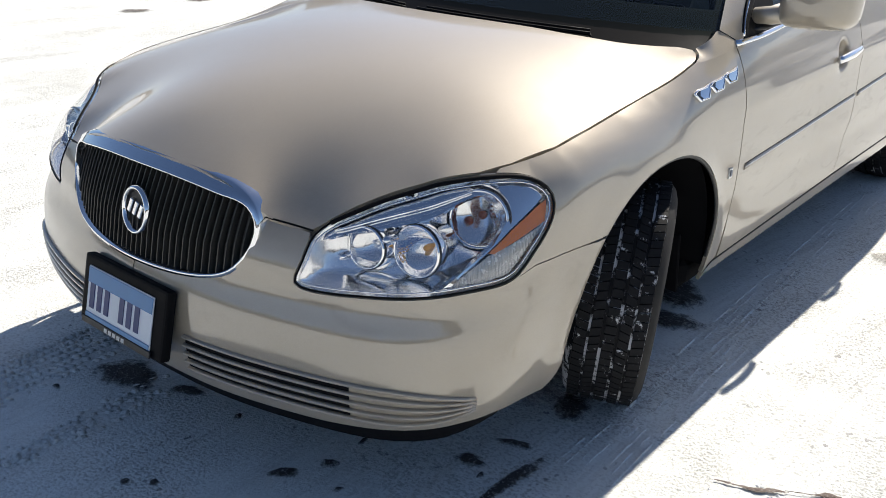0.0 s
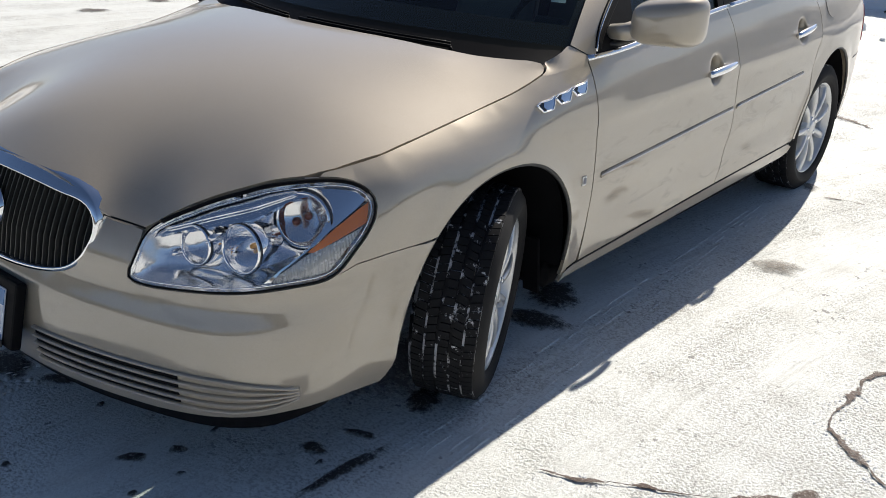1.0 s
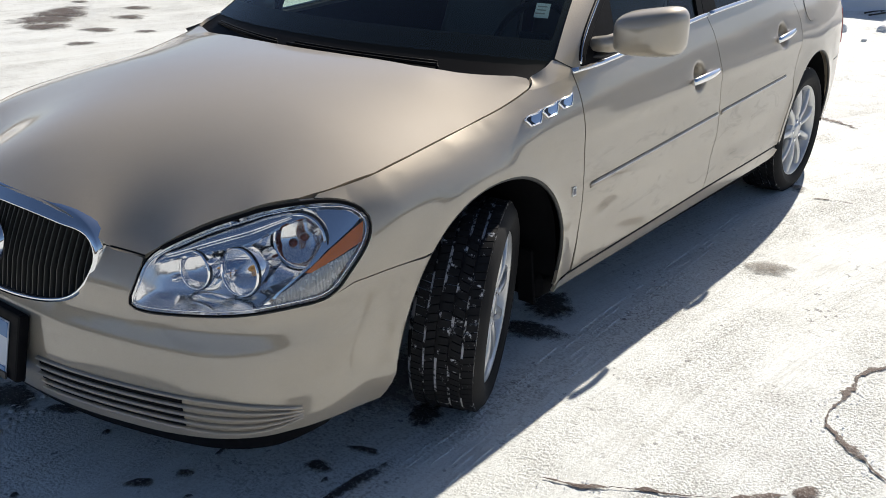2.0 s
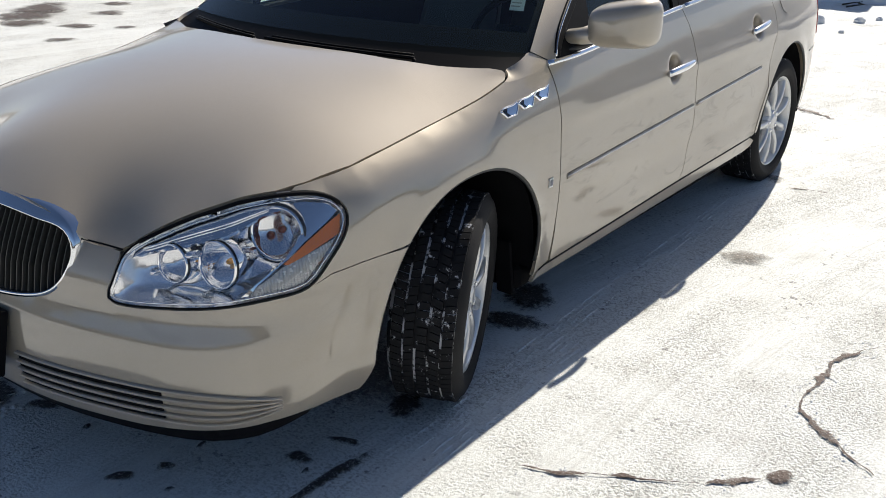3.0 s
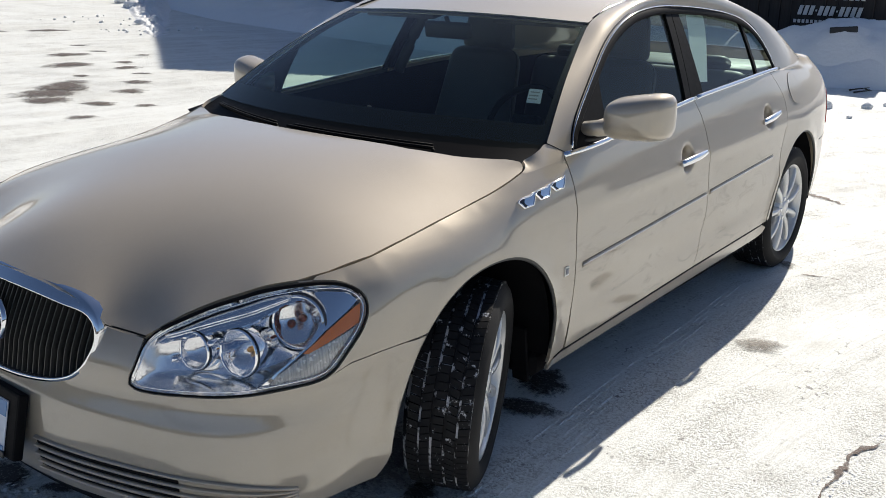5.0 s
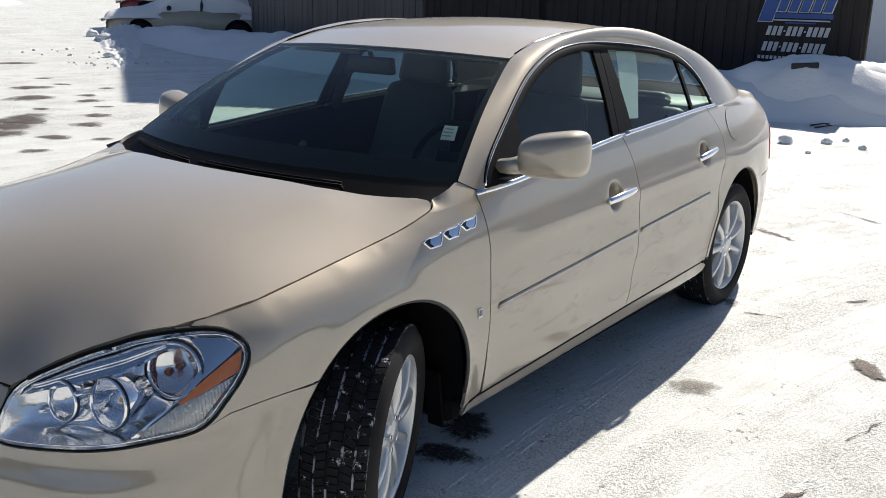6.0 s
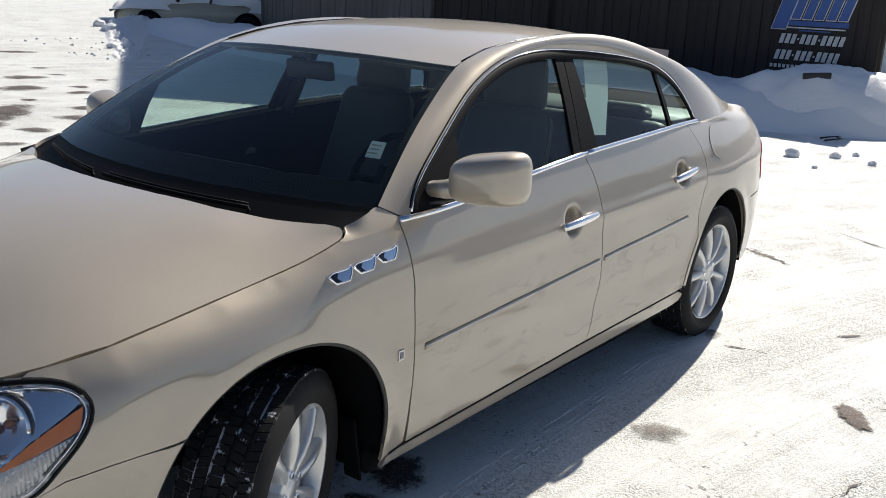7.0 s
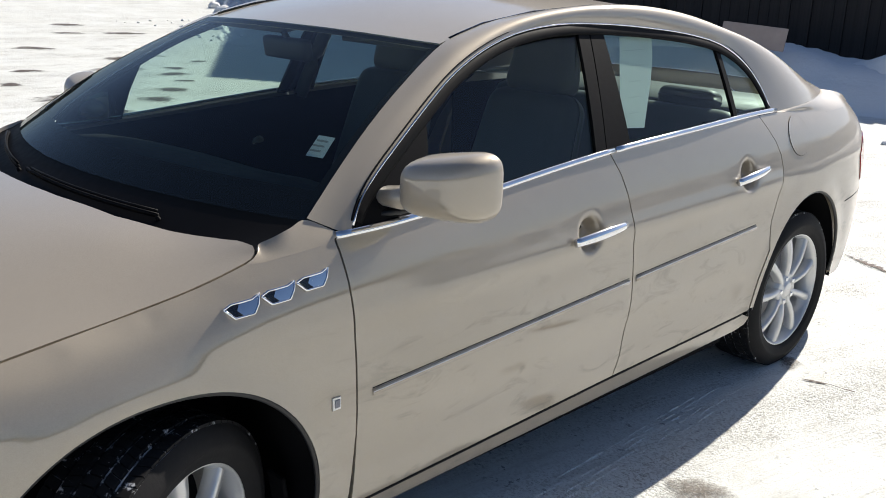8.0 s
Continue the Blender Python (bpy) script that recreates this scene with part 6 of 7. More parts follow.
bank("snow_bank", [(-20.5, 14.6, 0.20, 1.0), (-17.5, 13.5, 0.36, 1.2), (-14.5, 12.6, 0.45, 1.3), (-11, 12.3, 0.50, 1.5), (-8, 12.0, 0.6, 1.6), (-5.5, 11.9, 0.66, 1.6), (-3.6, 11.9, 0.62, 1.6), (-2.4, 12.1, 0.56, 1.6), (-1.2, 12.4, 0.80, 1.5), (0.0, 13.2, 0.60, 1.5), (1.6, 14.6, 0.65, 1.6), (4, 16, 0.7, 1.8), (9, 19, 1.0, 2.2)],
     "shaded ploughed snow bank along the board wall", 11, 0.03)
bank("snow_bank", [(-4.0, 11.2, 0.10, 0.8), (-2.2, 11.4, 0.26, 0.9), (-1.0, 12.0, 0.34, 0.9), (0.0, 13.0, 0.25, 0.8)], "soft low drift at the foot of the bank", 17, 0.03)
bank("snow_bank", [(-3.4, 12.1, 0.25, 0.6), (-2.5, 12.0, 0.52, 0.9), (-1.8, 12.0, 0.74, 1.0), (-1.32, 12.0, 0.86, 1.0), (-0.8, 12.15, 0.76, 1.0), (0.0, 12.6, 0.58, 0.9), (0.9, 13.3, 0.25, 0.6)], "rounded mound of snow over a dark hollow", 19, 0.012, 0.06)
bank("snow_bank", [(-12.6, 8.3, 0.03, 0.25), (-14.8, 9.8, 0.06, 0.4), (-17.0, 11.2, 0.11, 0.5), (-19.3, 12.8, 0.20, 0.65), (-21.5, 14.6, 0.30, 0.7), (-22.6, 15.9, 0.22, 0.6)], "rough ploughed ridge of broken snow", 23, 0.10)
bank("snow_bank", [(-52, 14, 0.9, 1.6), (-50.5, 22, 1.1, 1.6), (-50, 27, 1.25, 1.7), (-49.5, 31, 1.2, 1.6), (-48.5, 36, 1.0, 1.6)], "long shaded snow bank across the lot", 41, 0.12, 0.2)
bank("snow_bank", [(-35.4, 15.5, 0.4, 0.8), (-37.0, 17.6, 0.55, 1.0), (-38.2, 19.4, 0.45, 0.9), (-39.0, 20.6, 0.1, 0.5)], "heap of broken ploughed snow across the lot", 43, 0.35, 0.12)
bank("snow_bank", [(-10, 22.5, 2.6, 2.6), (-4, 24, 3.2, 2.8), (-0.5, 25, 3.2, 2.8), (6, 28, 3.0, 3.0), (16, 31, 2.6, 4.0), (34, 33, 2.4, 6)], "high shaded snow bank behind the lot", 31, 0.2, 0.25)


# ---------- snowed-in cars ----------
def buried_car(name, label, paint, m, long=4.7):
    car = new(name)
    tagged(car, label, "car", group="snowed-in cars")
    k = long / 4.7

    def st(y):
        """Lengthwise place: the tail is drawn out behind the rear wheels."""
        return y * k + 0.55 * max(0.0, y - 1.45)
    side = Spline([(-2.35, 0.55, 0.62), (-2.2, 0.74, 0.70), (-1.4, 0.84, 0.83), (-0.8, 0.86, 0.92), (0.9, 0.86, 0.94), (1.9, 0.83, 0.92), (2.25, 0.74, 0.88), (2.35, 0.60, 0.80)])
    verts, faces = [], []
    ys = np.linspace(-2.35, 2.35, 40)
    for y in ys:
        w, h = side(y)
        for x, z in ((-w * 0.96, 0.22), (-w, 0.42), (-w, 0.62), (-w * 0.97, h * 0.92), (-w * 0.88, h), (0, h + 0.04), (w * 0.88, h), (w * 0.97, h * 0.92), (w, 0.62), (w, 0.42), (w * 0.96, 0.22)):
            verts.append((x, st(y), z))
    for i in range(39):
        for j in range(10):
            faces.append((i * 11 + j, i * 11 + j + 1, (i + 1) * 11 + j + 1, (i + 1) * 11 + j))
    faces += [tuple(range(11)), tuple(39 * 11 + j for j in range(11))[::-1]]
    mesh_ob("body", verts, faces, paint, car)
    cab = [(-1.0, 0.92), (-0.35, 1.33), (0.2, 1.42), (0.8, 1.40), (1.25, 1.26), (1.75, 0.95)]
    verts, faces = [], []
    for y, z in cab:
        w = 0.84 - 0.42 * (z - 0.92)
        verts += [(-0.84, st(y), 0.90), (-w, st(y), z), (w, st(y), z), (0.84, st(y), 0.90)]
    for i in range(len(cab) - 1):
        for j in range(3):
            faces.append((i * 4 + j, i * 4 + j + 1, i * 4 + 5 + j, i * 4 + 4 + j))
    mesh_ob("cabin", verts, faces, M_BANK, car, smooth=False, label="cabin with windows plastered in snow")
    mesh_ob("door_frame", *tube([(0.86, 0.28 * k, 0.93), (0.76, 0.30 * k, 1.12), (0.70, 0.30 * k, 1.26)], [0.03, 0.045, 0.01], 8), M_CABINFAR, car)
    for sx in (-1, 1):
        for y in (-1.42, 1.30):
            v, f = lathe([(-0.09, 0.19), (-0.09, 0.30), (-0.05, 0.32), (0.05, 0.32), (0.09, 0.30), (0.09, 0.18), (0.05, 0.17), (0.06, 0.02)], 28)
            mesh_ob("wheel", [(x + sx * 0.80, yy + y * k, z + 0.31) for x, yy, z in v], f, M_TYRE, car)
            # dark half disc on the body's side stands for the shaded wheel opening
            half = [(sx * 0.886, y * k + 0.37 * math.cos(t), 0.31 + 0.37 * math.sin(t)) for t in np.linspace(0, math.pi, 20)]
            mesh_ob("wheel_well_shade", half + [(q[0] - sx * 0.02, q[1], q[2]) for q in half], [tuple(range(20))] + [(i, i + 1, i + 21, i + 20) for i in range(19)], M_DARK, car, smooth=False)
            a = [(sx * 0.884, y * k + 0.36 * math.cos(t), 0.31 + 0.36 * math.sin(t)) for t in np.linspace(0, math.pi, 16)]
            mesh_ob("wheel_arch", *sweep(a, [(sx, 0, 0)] * 16, 0.09, 0.012), M_DARK, car)
    for sx in (-1, 1):
        mesh_ob("door_mirror", *tube([(sx * 0.80, -0.62 * k, 0.98), (sx * 0.98, -0.60 * k, 1.02)], [0.05, 0.07], 8), M_CABINFAR, car)
    bm = bmesh.new()
    box(bm, (1.3, 0.05, 0.10), (0, st(2.34), 0.72), (0, 0, 0), 0.01, 1)
    part("tail_lamp", bm, M_REDLENS, car)
    # thick snow over roof, hood and trunk
    verts, faces = [], []
    ny, nx = 60, 22
    prof = Spline([(-2.44, 0.60), (-2.38, 0.76), (-2.2, 0.92), (-1.5, 1.05), (-1.0, 1.16), (-0.4, 1.50), (0.2, 1.66), (0.9, 1.62), (1.4, 1.38), (1.8, 1.18), (2.2, 1.04), (2.38, 0.84)])
    for i in range(ny):
        y = -2.44 + 4.82 * i / (ny - 1)
        h = float(prof(y))
        wid = 0.92 - 0.26 * max(0, h - 1.0)
        for j in range(nx):
            t = -1 + 2 * j / (nx - 1)
            q = Vector((t * 1.1, y * 1.3, 3.1 + long))
            z = 0.72 + (h - 0.72) * (1 - abs(t) ** 3.6) ** 0.7 + 0.06 * noise.noise(q * 2.0)
            verts.append((t * wid, st(y), max(z, 0.60)))
    for i in range(ny - 1):
        for j in range(nx - 1):
            faces.append((i * nx + j, i * nx + j + 1, (i + 1) * nx + j + 1, (i + 1) * nx + j))
    mesh_ob("snow_cover", verts, faces, M_BANK, car, label="thick snow cover")
    car.matrix_basis = m
    return car


M_CABINFAR = plain("dark_far_glass", (0.03, 0.032, 0.035), 0.15, 0, 0.1, 5)
buried_car("buried_car", "beige sedan under thick snow beside a snow bank", M_BEIGE, pose(-20.2, 15.8, zt(-20.2, 15.8) - 0.32, 0, 0, -38), 4.7)
buried_car("buried_car", "dark red car under thick snow", M_RED, pose(-25.9, 20.1, zt(-25.9, 20.1) - 0.10, 0, 0, -42), 4.6)


# ---------- small things on the ground ----------
def blotch(name, x, y, rx, ry, turn, mat, label, seed, category="slush patch"):
    """A thin, ragged patch lying on the snow."""
    rs = random.Random(seed)
    n = 40
    ph = [rs.uniform(0, 6.28) for _ in range(6)]
    verts, faces = [], []
    rings = 5
    c, s = math.cos(radians(turn)), math.sin(radians(turn))
    for k in range(rings):
        t = (k + 1) / rings
        for i in range(n):
            a = 2 * math.pi * i / n
            r = 1.25 + 0.16 * math.sin(2 * a + ph[0]) + 0.10 * math.sin(3 * a + ph[1]) + 0.07 * math.sin(5 * a + ph[2])
            u, v = rx * r * t * math.cos(a), ry * r * t * math.sin(a)
            px, py = x + u * c - v * s, y + u * s + v * c
            verts.append((px, py, zt(px, py) + 0.009 - 0.010 * t ** 3 + 0.003 * noise.noise(Vector((px * 30, py * 30, seed)))))
    verts.append((x, y, zt(x, y) + 0.009))
    for i in range(n):
        faces.append((len(verts) - 1, i, (i + 1) % n))
        for k in range(rings - 1):
            faces.append((k * n + i, (k + 1) * n + i, (k + 1) * n + (i + 1) % n, k * n + (i + 1) % n))
    ob = mesh_ob(name, verts, faces, mat)
    rim = ob.data.attributes.new("rim", "FLOAT", "POINT")
    for k in range(rings):
        for i in range(n):
            rim.data[k * n + i].value = ((k + 1) / rings) ** 2
    return tagged(ob, label, category)


def crack(pts, width, label, seed):
    """A winding crack of bare asphalt in the snow crust."""
    rs = random.Random(seed)
    p = curve_pts(pts, max(12, int(130 * np.linalg.norm(np.diff(np.array(pts), axis=0), axis=1).sum())))
    n = len(p)
    verts, faces = [], []
    for i in range(n):
        t = p[min(i + 1, n - 1)] - p[max(i - 1, 0)]
        t = t / np.linalg.norm(t)
        nn = np.array((-t[1], t[0]))
        q = Vector((p[i][0] * 9, p[i][1] * 9, seed))
        w = 1.15 * width * max(0.10, 0.62 + 1.3 * noise.noise(q) + 0.55 * noise.noise(q * 6.0)) * min(1, 0.2 + 4 * min(i, n - 1 - i) / n)
        off = nn * width * 0.8 * noise.noise(q * 1.7)
        for k in (-1, -0.4, 0.4, 1):
            a = p[i] + off + nn * w * k * rs.uniform(0.55, 1.35)
            verts.append((a[0], a[1], zt(*a) + (0.0055 if abs(k) < 0.5 else 0.003)))
    for i in range(n - 1):
        for k in range(3):
            faces.append((i * 4 + k, (i + 1) * 4 + k, (i + 1) * 4 + k + 1, i * 4 + k + 1))
    ob = mesh_ob("crack", verts, faces, M_ASPHALT)
    rim = ob.data.attributes.new("rim", "FLOAT", "POINT")
    for i in range(n):
        for k, v in enumerate((1.2, 0.25, 0.25, 1.2)):
            rim.data[i * 4 + k].value = v
    if width > 0.012:
        cv, cf = [], []
        for i in range(n):
            for _ in range(2):
                side = rs.choice((-1, 1))
                t = p[min(i + 1, n - 1)] - p[max(i - 1, 0)]
                t = t / np.linalg.norm(t)
                a = p[i] + np.array((-t[1], t[0])) * side * width * rs.uniform(0.9, 2.4) + t * rs.uniform(-0.01, 0.01)
                r, base, k = width * rs.uniform(0.10, 0.42), len(cv), rs.uniform(0, 6)
                for w in range(5):
                    e = k + w * 2 * math.pi / 5
                    q = r * rs.uniform(0.7, 1.3)
                    cv.append((a[0] + q * math.cos(e), a[1] + q * math.sin(e), zt(*a) - 0.002))
                cv.append((a[0] + r * rs.uniform(-0.3, 0.3), a[1] + r * rs.uniform(-0.3, 0.3), zt(*a) + r * rs.uniform(0.5, 0.9)))
                cf += [(base + w, base + (w + 1) % 5, base + 5) for w in range(5)]
        tagged(mesh_ob("snow_crumbs", cv, cf, M_BANK), "white crumbs of broken crust along a crack", "snow crumbs", kind="stuff")
    return tagged(ob, label, "crack")


crack([(2.133, 0.354), (2.025, 0.43), (1.89, 0.541), (1.83, 0.644), (1.845, 0.804), (1.842, 0.941), (1.936, 1.201)], 0.020, "winding dirty crack in the snow crust", 1)
crack([(1.31, -0.222), (1.40, -0.183), (1.48, -0.135)], 0.015, "short dirty crack in packed snow", 2)
crack([(1.53, -0.105), (1.60, -0.072)], 0.016, "short dirty crack in packed snow", 3)
crack([(1.47, -0.137), (1.62, -0.065), (1.76, 0.015)], 0.005, "hairline crack in packed snow", 12)
crack([(1.765, 0.020), (1.82, 0.075), (1.885, 0.137)], 0.017, "short dirty crack in packed snow", 4)
crack([(0.38, 4.77), (0.471, 4.73), (0.58, 4.69), (0.71, 4.63), (0.80, 4.57)], 0.032, "dirty crack across the packed snow", 5)
crack([(1.90, 1.60), (1.94, 1.72), (1.97, 1.86)], 0.016, "short dirty crack in packed snow", 6)
crack([(1.86, 2.58), (1.95, 2.68), (2.10, 2.78)], 0.012, "hairline crack in packed snow", 14)
crack([(1.06, 2.83), (1.14, 2.86), (1.26, 2.88)], 0.014, "short dirty crack in packed snow", 15)
crack([(0.78, 5.76), (0.95, 5.66), (1.15, 5.55)], 0.020, "dirty crack across the packed snow", 16)
crack([(1.44, 3.40), (1.49, 3.46), (1.53, 3.52)], 0.013, "short dirty crack in packed snow", 17)
blotch("slush_or_shade_patch", 1.925, 0.180, 0.030, 0.045, -40, M_ASPHALT, "brown lump of bare ground showing through snow", 41)
blotch("slush_or_shade_patch", 1.235, 1.73, 0.075, 0.125, -70, M_STAIN, "brown slush stain on packed snow", 7)
blotch("slush_or_shade_patch", 1.79, 2.42, 0.050, 0.15, 38, M_ASPHALT, "bare brown hole broken through the snow crust", 8)
blotch("slush_or_shade_patch", 0.94, 2.95, 0.05, 0.07, 20, M_STAIN, "brown slush stain behind the tyre", 42)
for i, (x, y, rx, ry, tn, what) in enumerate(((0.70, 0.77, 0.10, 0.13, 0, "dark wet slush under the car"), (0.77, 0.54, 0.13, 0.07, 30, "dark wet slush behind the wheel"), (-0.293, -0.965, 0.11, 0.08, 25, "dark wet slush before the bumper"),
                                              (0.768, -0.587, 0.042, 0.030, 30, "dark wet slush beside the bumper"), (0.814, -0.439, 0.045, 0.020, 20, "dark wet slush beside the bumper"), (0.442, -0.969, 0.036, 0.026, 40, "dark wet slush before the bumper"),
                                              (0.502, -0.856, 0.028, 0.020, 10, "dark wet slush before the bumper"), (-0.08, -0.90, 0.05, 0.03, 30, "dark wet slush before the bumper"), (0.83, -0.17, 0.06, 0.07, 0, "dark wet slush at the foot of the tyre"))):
    blotch("slush_or_shade_patch", x, y, rx, ry, tn, M_SLUSH, what, 9 + i)
blotch("slush_or_shade_patch", 0.905, -0.60, 0.020, 0.19, -4, M_SLUSH, "long dark scrape in packed snow", 25)
# grey patches paint deeper shade on the ground below the body
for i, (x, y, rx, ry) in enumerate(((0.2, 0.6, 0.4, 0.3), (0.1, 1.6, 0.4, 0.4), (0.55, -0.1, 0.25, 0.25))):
    blotch("slush_or_shade_patch", x, y, rx, ry, 0, M_UNDERSHADE, "grey patch that deepens the shade under the car", 300 + i)
rs_ = random.Random(77)
for i in range(14):
    blotch("slush_or_shade_patch", rs_.uniform(-0.5, 0.85), rs_.uniform(-1.3, -0.55), rs_.uniform(0.008, 0.018), rs_.uniform(0.008, 0.016), rs_.uniform(0, 180), M_SLUSH, "small dark slush spot on shaded snow", 100 + i)
for i, (x, y, rx, ry) in enumerate(((-11.38, 5.78, 0.50, 0.16), (-10.31, 5.14, 0.46, 0.24), (-8.55, 4.05, 0.55, 0.34), (-8.17, 3.65, 0.6, 0.30), (-7.7, 3.35, 0.4, 0.2), (-10.04, 5.91, 0.24, 0.10), (-9.49, 5.60, 0.30, 0.12), (-8.23, 4.90, 0.32, 0.12),
                                    (-7.62, 4.40, 0.30, 0.16), (-7.06, 3.62, 0.30, 0.12), (-11.48, 6.36, 0.22, 0.06), (-9.2, 4.7, 0.20, 0.07), (-8.86, 5.42, 0.20, 0.06), (-14.95, 7.47, 0.6, 0.16), (-13.3, 5.1, 0.5, 0.14), (-12.4, 6.6, 0.26, 0.07), (-10.6, 6.6, 0.20, 0.06),
                                    (-10.7, 4.04, 0.32, 0.10), (-15.4, 6.55, 0.4, 0.12), (-9.55, 3.4, 0.26, 0.10), (-17.0, 7.2, 0.6, 0.15), (-6.4, 3.0, 0.25, 0.10), (-6.6, 3.9, 0.20, 0.07))):
    blotch("slush_or_shade_patch", x, y, 0.66 * rx, 1.45 * ry, 50 + 9 * math.sin(5 * i), M_BARE, "bare brown patch worn through the snow", 200 + i)


def tyre_track(x0, y0, x1, y1, width, label, seed, fade=0.0):
    """Print of a tyre in packed snow: rows of pressed lugs, broken and worn in places."""
    rs = random.Random(seed)
    n = int(abs(y1 - y0) / 0.026)
    verts, faces = [], []
    rows = 7
    for i in range(n):
        t = i / (n - 1)
        for k in range(rows):
            u = (k + 0.5) / rows - 0.5
            x = x0 + (x1 - x0) * t + u * width
            y = y0 + (y1 - y0) * t + 0.010 * (k % 2) + 0.02 * abs(u)
            worn = noise.noise(Vector((x * 4, y * 4, seed))) + 0.4 * rs.uniform(-1, 1)
            edge = min(t, 1 - t) * n * 0.12
            if worn > 0.42 - fade or edge < rs.random():
                continue
            hx, hy = width / rows * rs.uniform(0.30, 0.42), rs.uniform(0.008, 0.0125)
            top = rs.uniform(0.004, 0.010)
            b = len(verts)
            for zz, s in ((-0.004, 1.0), (top, 0.55)):
                for sx, sy in ((-1, -1), (1, -1), (1, 1), (-1, 1)):
                    px = x + sx * hx * s + rs.uniform(-1, 1) * 0.002
                    py = y + sy * hy * s + sx * 0.004 + rs.uniform(-1, 1) * 0.002
                    verts.append((px, py, zt(px, py) + zz))
            faces += [(b + 4, b + 5, b + 6, b + 7), (b, b + 1, b + 5, b + 4), (b + 1, b + 2, b + 6, b + 5), (b + 2, b + 3, b + 7, b + 6), (b + 3, b, b + 4, b + 7)]
    ob = mesh_ob("tyre_track", verts, faces, M_SNOW)
    return tagged(ob, label, "tyre track", kind="stuff")


tyre_track(-0.50, -1.75, -0.56, -0.72, 0.24, "ribbed tyre print in shaded packed snow", 1)
tyre_track(-0.14, -1.55, -0.16, -0.80, 0.13, "faint tyre print in shaded packed snow", 2, 0.30)


def tyre_ribs(x0, y0, x1, y1, width, rows, label, seed):
    """Long pressed ridges that wheels have left in the snow, broken and of uneven width, with lug marks between them."""
    rs = random.Random(seed)
    verts, faces = [], []
    way = Vector((x1 - x0, y1 - y0, 0))
    L = way.length
    way.normalize()
    side = Vector((-way.y, way.x, 0))

    def ridge(s0, s1, off, w, h):
        n = max(3, int((s1 - s0) / 0.018))
        b = len(verts)
        for i in range(n):
            t = i / (n - 1)
            k = math.sin(math.pi * min(1, max(0, t))) ** 0.4
            c = Vector((x0, y0, 0)) + way * (s0 + (s1 - s0) * t) + side * (off + 0.004 * noise.noise(Vector((s0 + t, off * 9, seed))) + rs.uniform(-1, 1) * 0.0012)
            ww = w * rs.uniform(0.7, 1.25) * (0.3 + 0.7 * k)
            for o, z in ((-ww, -0.004), (-ww * 0.4, h * k * rs.uniform(0.7, 1.1)), (ww * 0.4, h * k * rs.uniform(0.7, 1.1)), (ww, -0.004)):
                q = c + side * o
                verts.append((q.x, q.y, zt(q.x, q.y) + z))
        for i in range(n - 1):
            for j in range(3):
                faces.append((b + i * 4 + j, b + i * 4 + j + 1, b + i * 4 + j + 5, b + i * 4 + j + 4))
    for r in range(rows):
        off = ((r + 0.5) / rows - 0.5) * width
        s = rs.uniform(0, 0.1)
        while s < L:
            ln = rs.uniform(0.04, 0.16)
            if rs.random() < 0.72:
                ridge(s, min(L, s + ln), off, width / rows * rs.uniform(0.18, 0.34), rs.uniform(0.0022, 0.0062))
            s += ln + rs.uniform(0.005, 0.05)
    ob = mesh_ob("tyre_track", verts, faces, M_SNOW)
    return tagged(ob, label, "tyre track", kind="stuff")


tyre_ribs(1.03, -0.45, 0.92, 2.6, 0.19, 8, "ribbed tyre track in packed snow beside the car", 3)


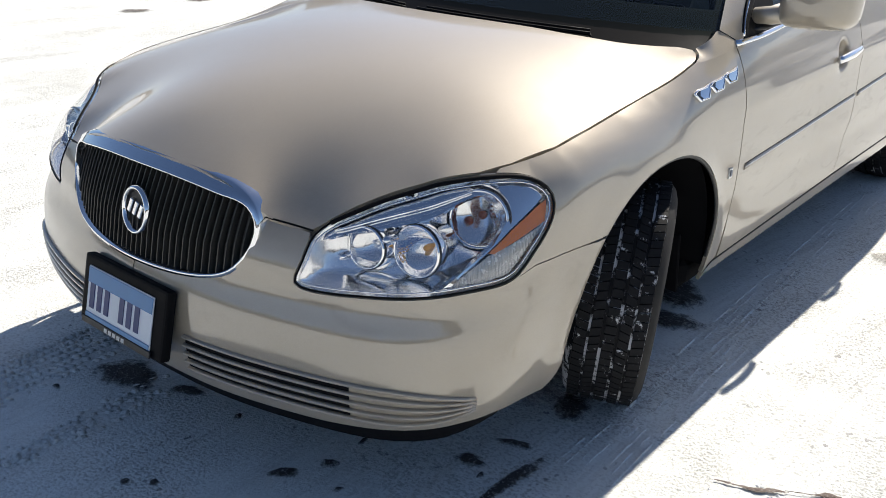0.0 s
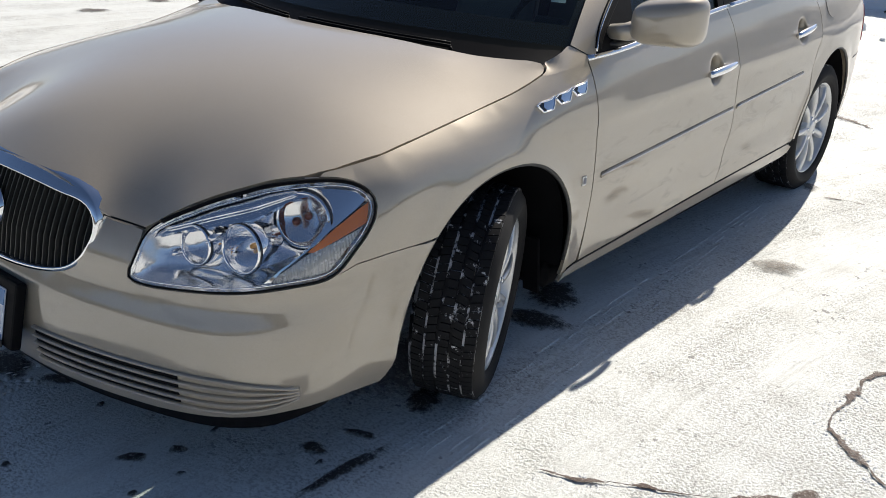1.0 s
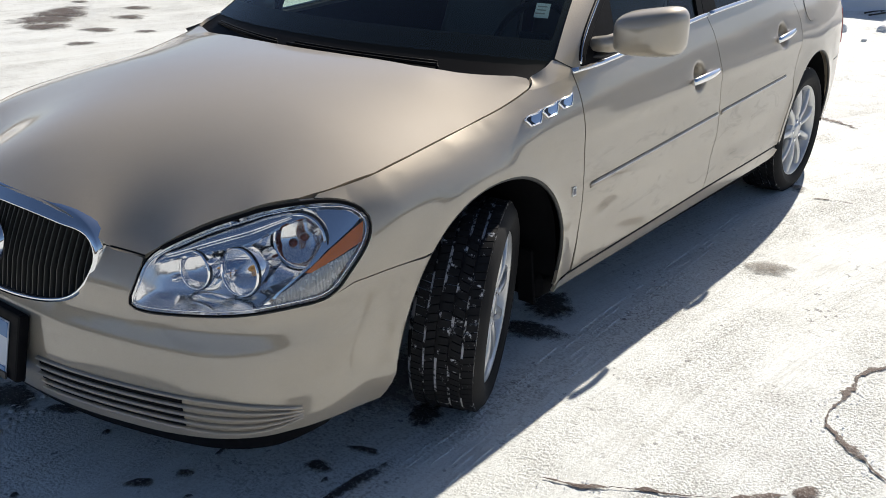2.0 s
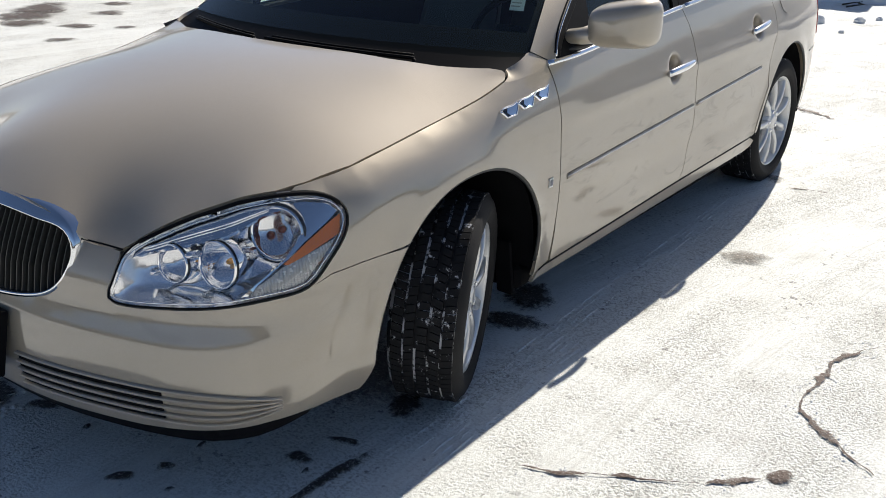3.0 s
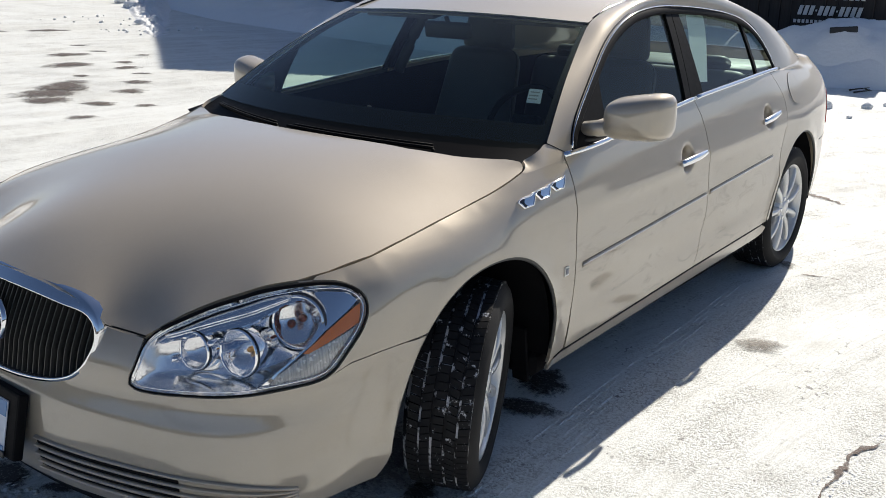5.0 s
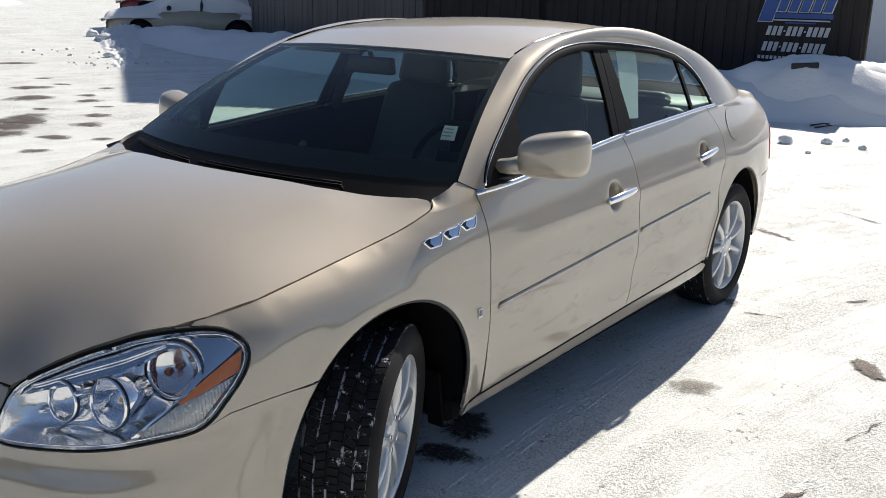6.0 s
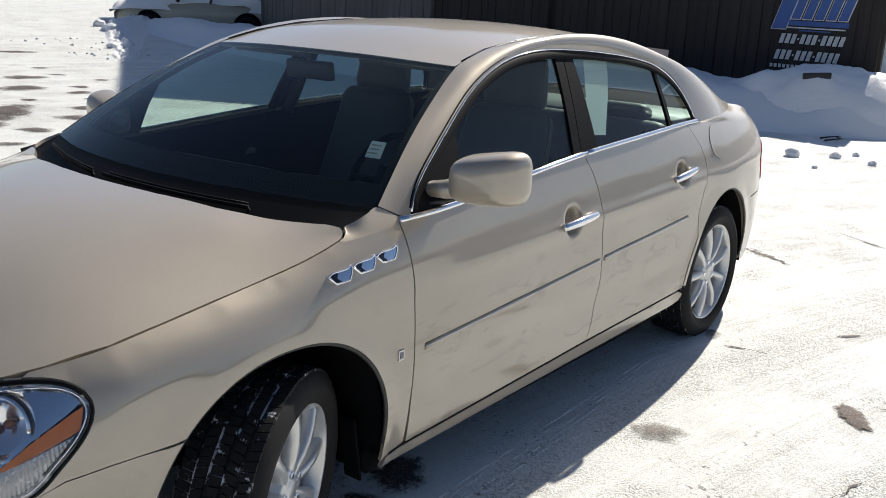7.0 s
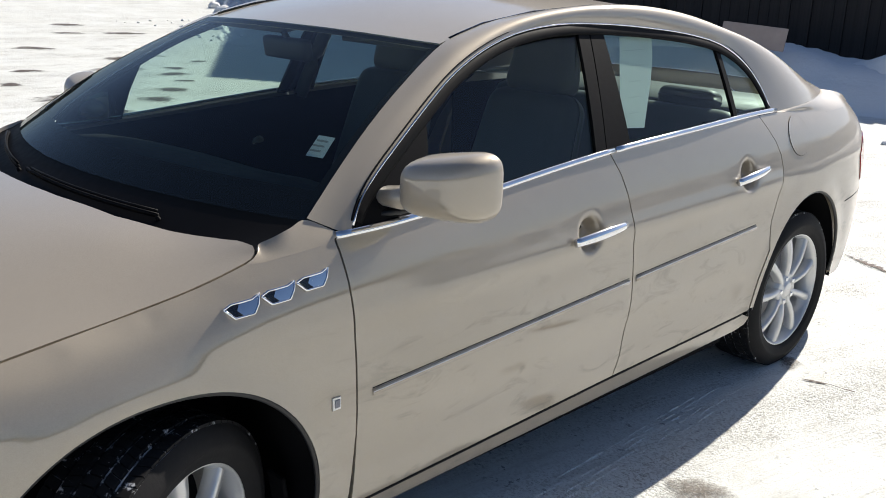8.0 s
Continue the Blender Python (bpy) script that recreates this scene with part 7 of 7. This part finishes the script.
def clod(x, y, r, seed):
    bm = bmesh.new()
    bmesh.ops.create_icosphere(bm, subdivisions=3, radius=r)
    for v in bm.verts:
        v.co *= 1 + 0.35 * noise.noise(v.co / r * 1.3 + Vector((seed, 0, 0))) + 0.12 * noise.noise(v.co / r * 4 + Vector((seed, 0, 0)))
        v.co.z *= 0.75
    ob = part("snow_clod", bm, M_BANK, None, "", True)
    ob.location = (x, y, zt(x, y) + r * 0.35)
    tagged(ob, "hard lump of ploughed snow", "snow lump", "scattered snow lumps")


for i, (x, y, r) in enumerate(((-0.72, 9.15, 0.085), (-0.34, 9.45, 0.06), (-0.2, 9.75, 0.04), (0.1, 9.3, 0.045), (-1.05, 9.0, 0.035), (0.5, 9.9, 0.06), (0.9, 9.6, 0.045), (-0.3, 8.6, 0.03), (0.45, 9.0, 0.03))):
    clod(x, y, r, i * 3.7)
for i in range(40):
    clod(rs_.uniform(-17.5, -13.0), rs_.uniform(8.2, 10.2), rs_.uniform(0.015, 0.04), 50 + i)
for i in range(9):
    f = rs_.random()
    clod(-14.6 - 7.5 * f + rs_.uniform(-0.4, 0.4), 9.4 + 4.4 * f + rs_.uniform(-0.3, 0.3), rs_.uniform(0.10, 0.20), 120 + i)

# board that leans in the snow before the wall
bm = bmesh.new()
box(bm, (0.85, 0.03, 0.30), (0, 0, 0), (0, 0, 0), 0.004, 1)
ply = part("plywood_board", bm, M_PLY, None)
ply.matrix_basis = pose(-3.68, 10.95, 0.84, -12, 4, 16)
tagged(ply, "weathered pinkish board standing in the snow bank", "board")


# twigs at the foot of the bank, and a dark block put in for a shaded hollow
for pts in ([(-0.90, 10.72), (-0.80, 10.80), (-0.68, 10.83)], [(-0.76, 10.98), (-0.72, 10.80), (-0.62, 10.62)], [(-0.80, 10.55), (-0.70, 10.60), (-0.60, 10.62)]):
    twig = mesh_ob("twig", *tube([(x, y, zt(x, y) + 0.012 + 0.02 * k) for k, (x, y) in enumerate(pts)], [0.012, 0.009, 0.005], 6), M_TWIG)
    tagged(twig, "thin dark twig lying on the snow", "twig", "twigs by the bank")
bm = bmesh.new()
box(bm, (0.36, 0.30, 0.085), (0, 0, 0), (0, 0, 0), 0.015, 2)
dark_block = part("shade_block", bm, M_BLACK, None)
dark_block.matrix_basis = pose(-1.33, 11.66, 0.735, -6, -5, 14)
tagged(dark_block, "dark block that stands for a shaded hollow in the snow bank", "box")
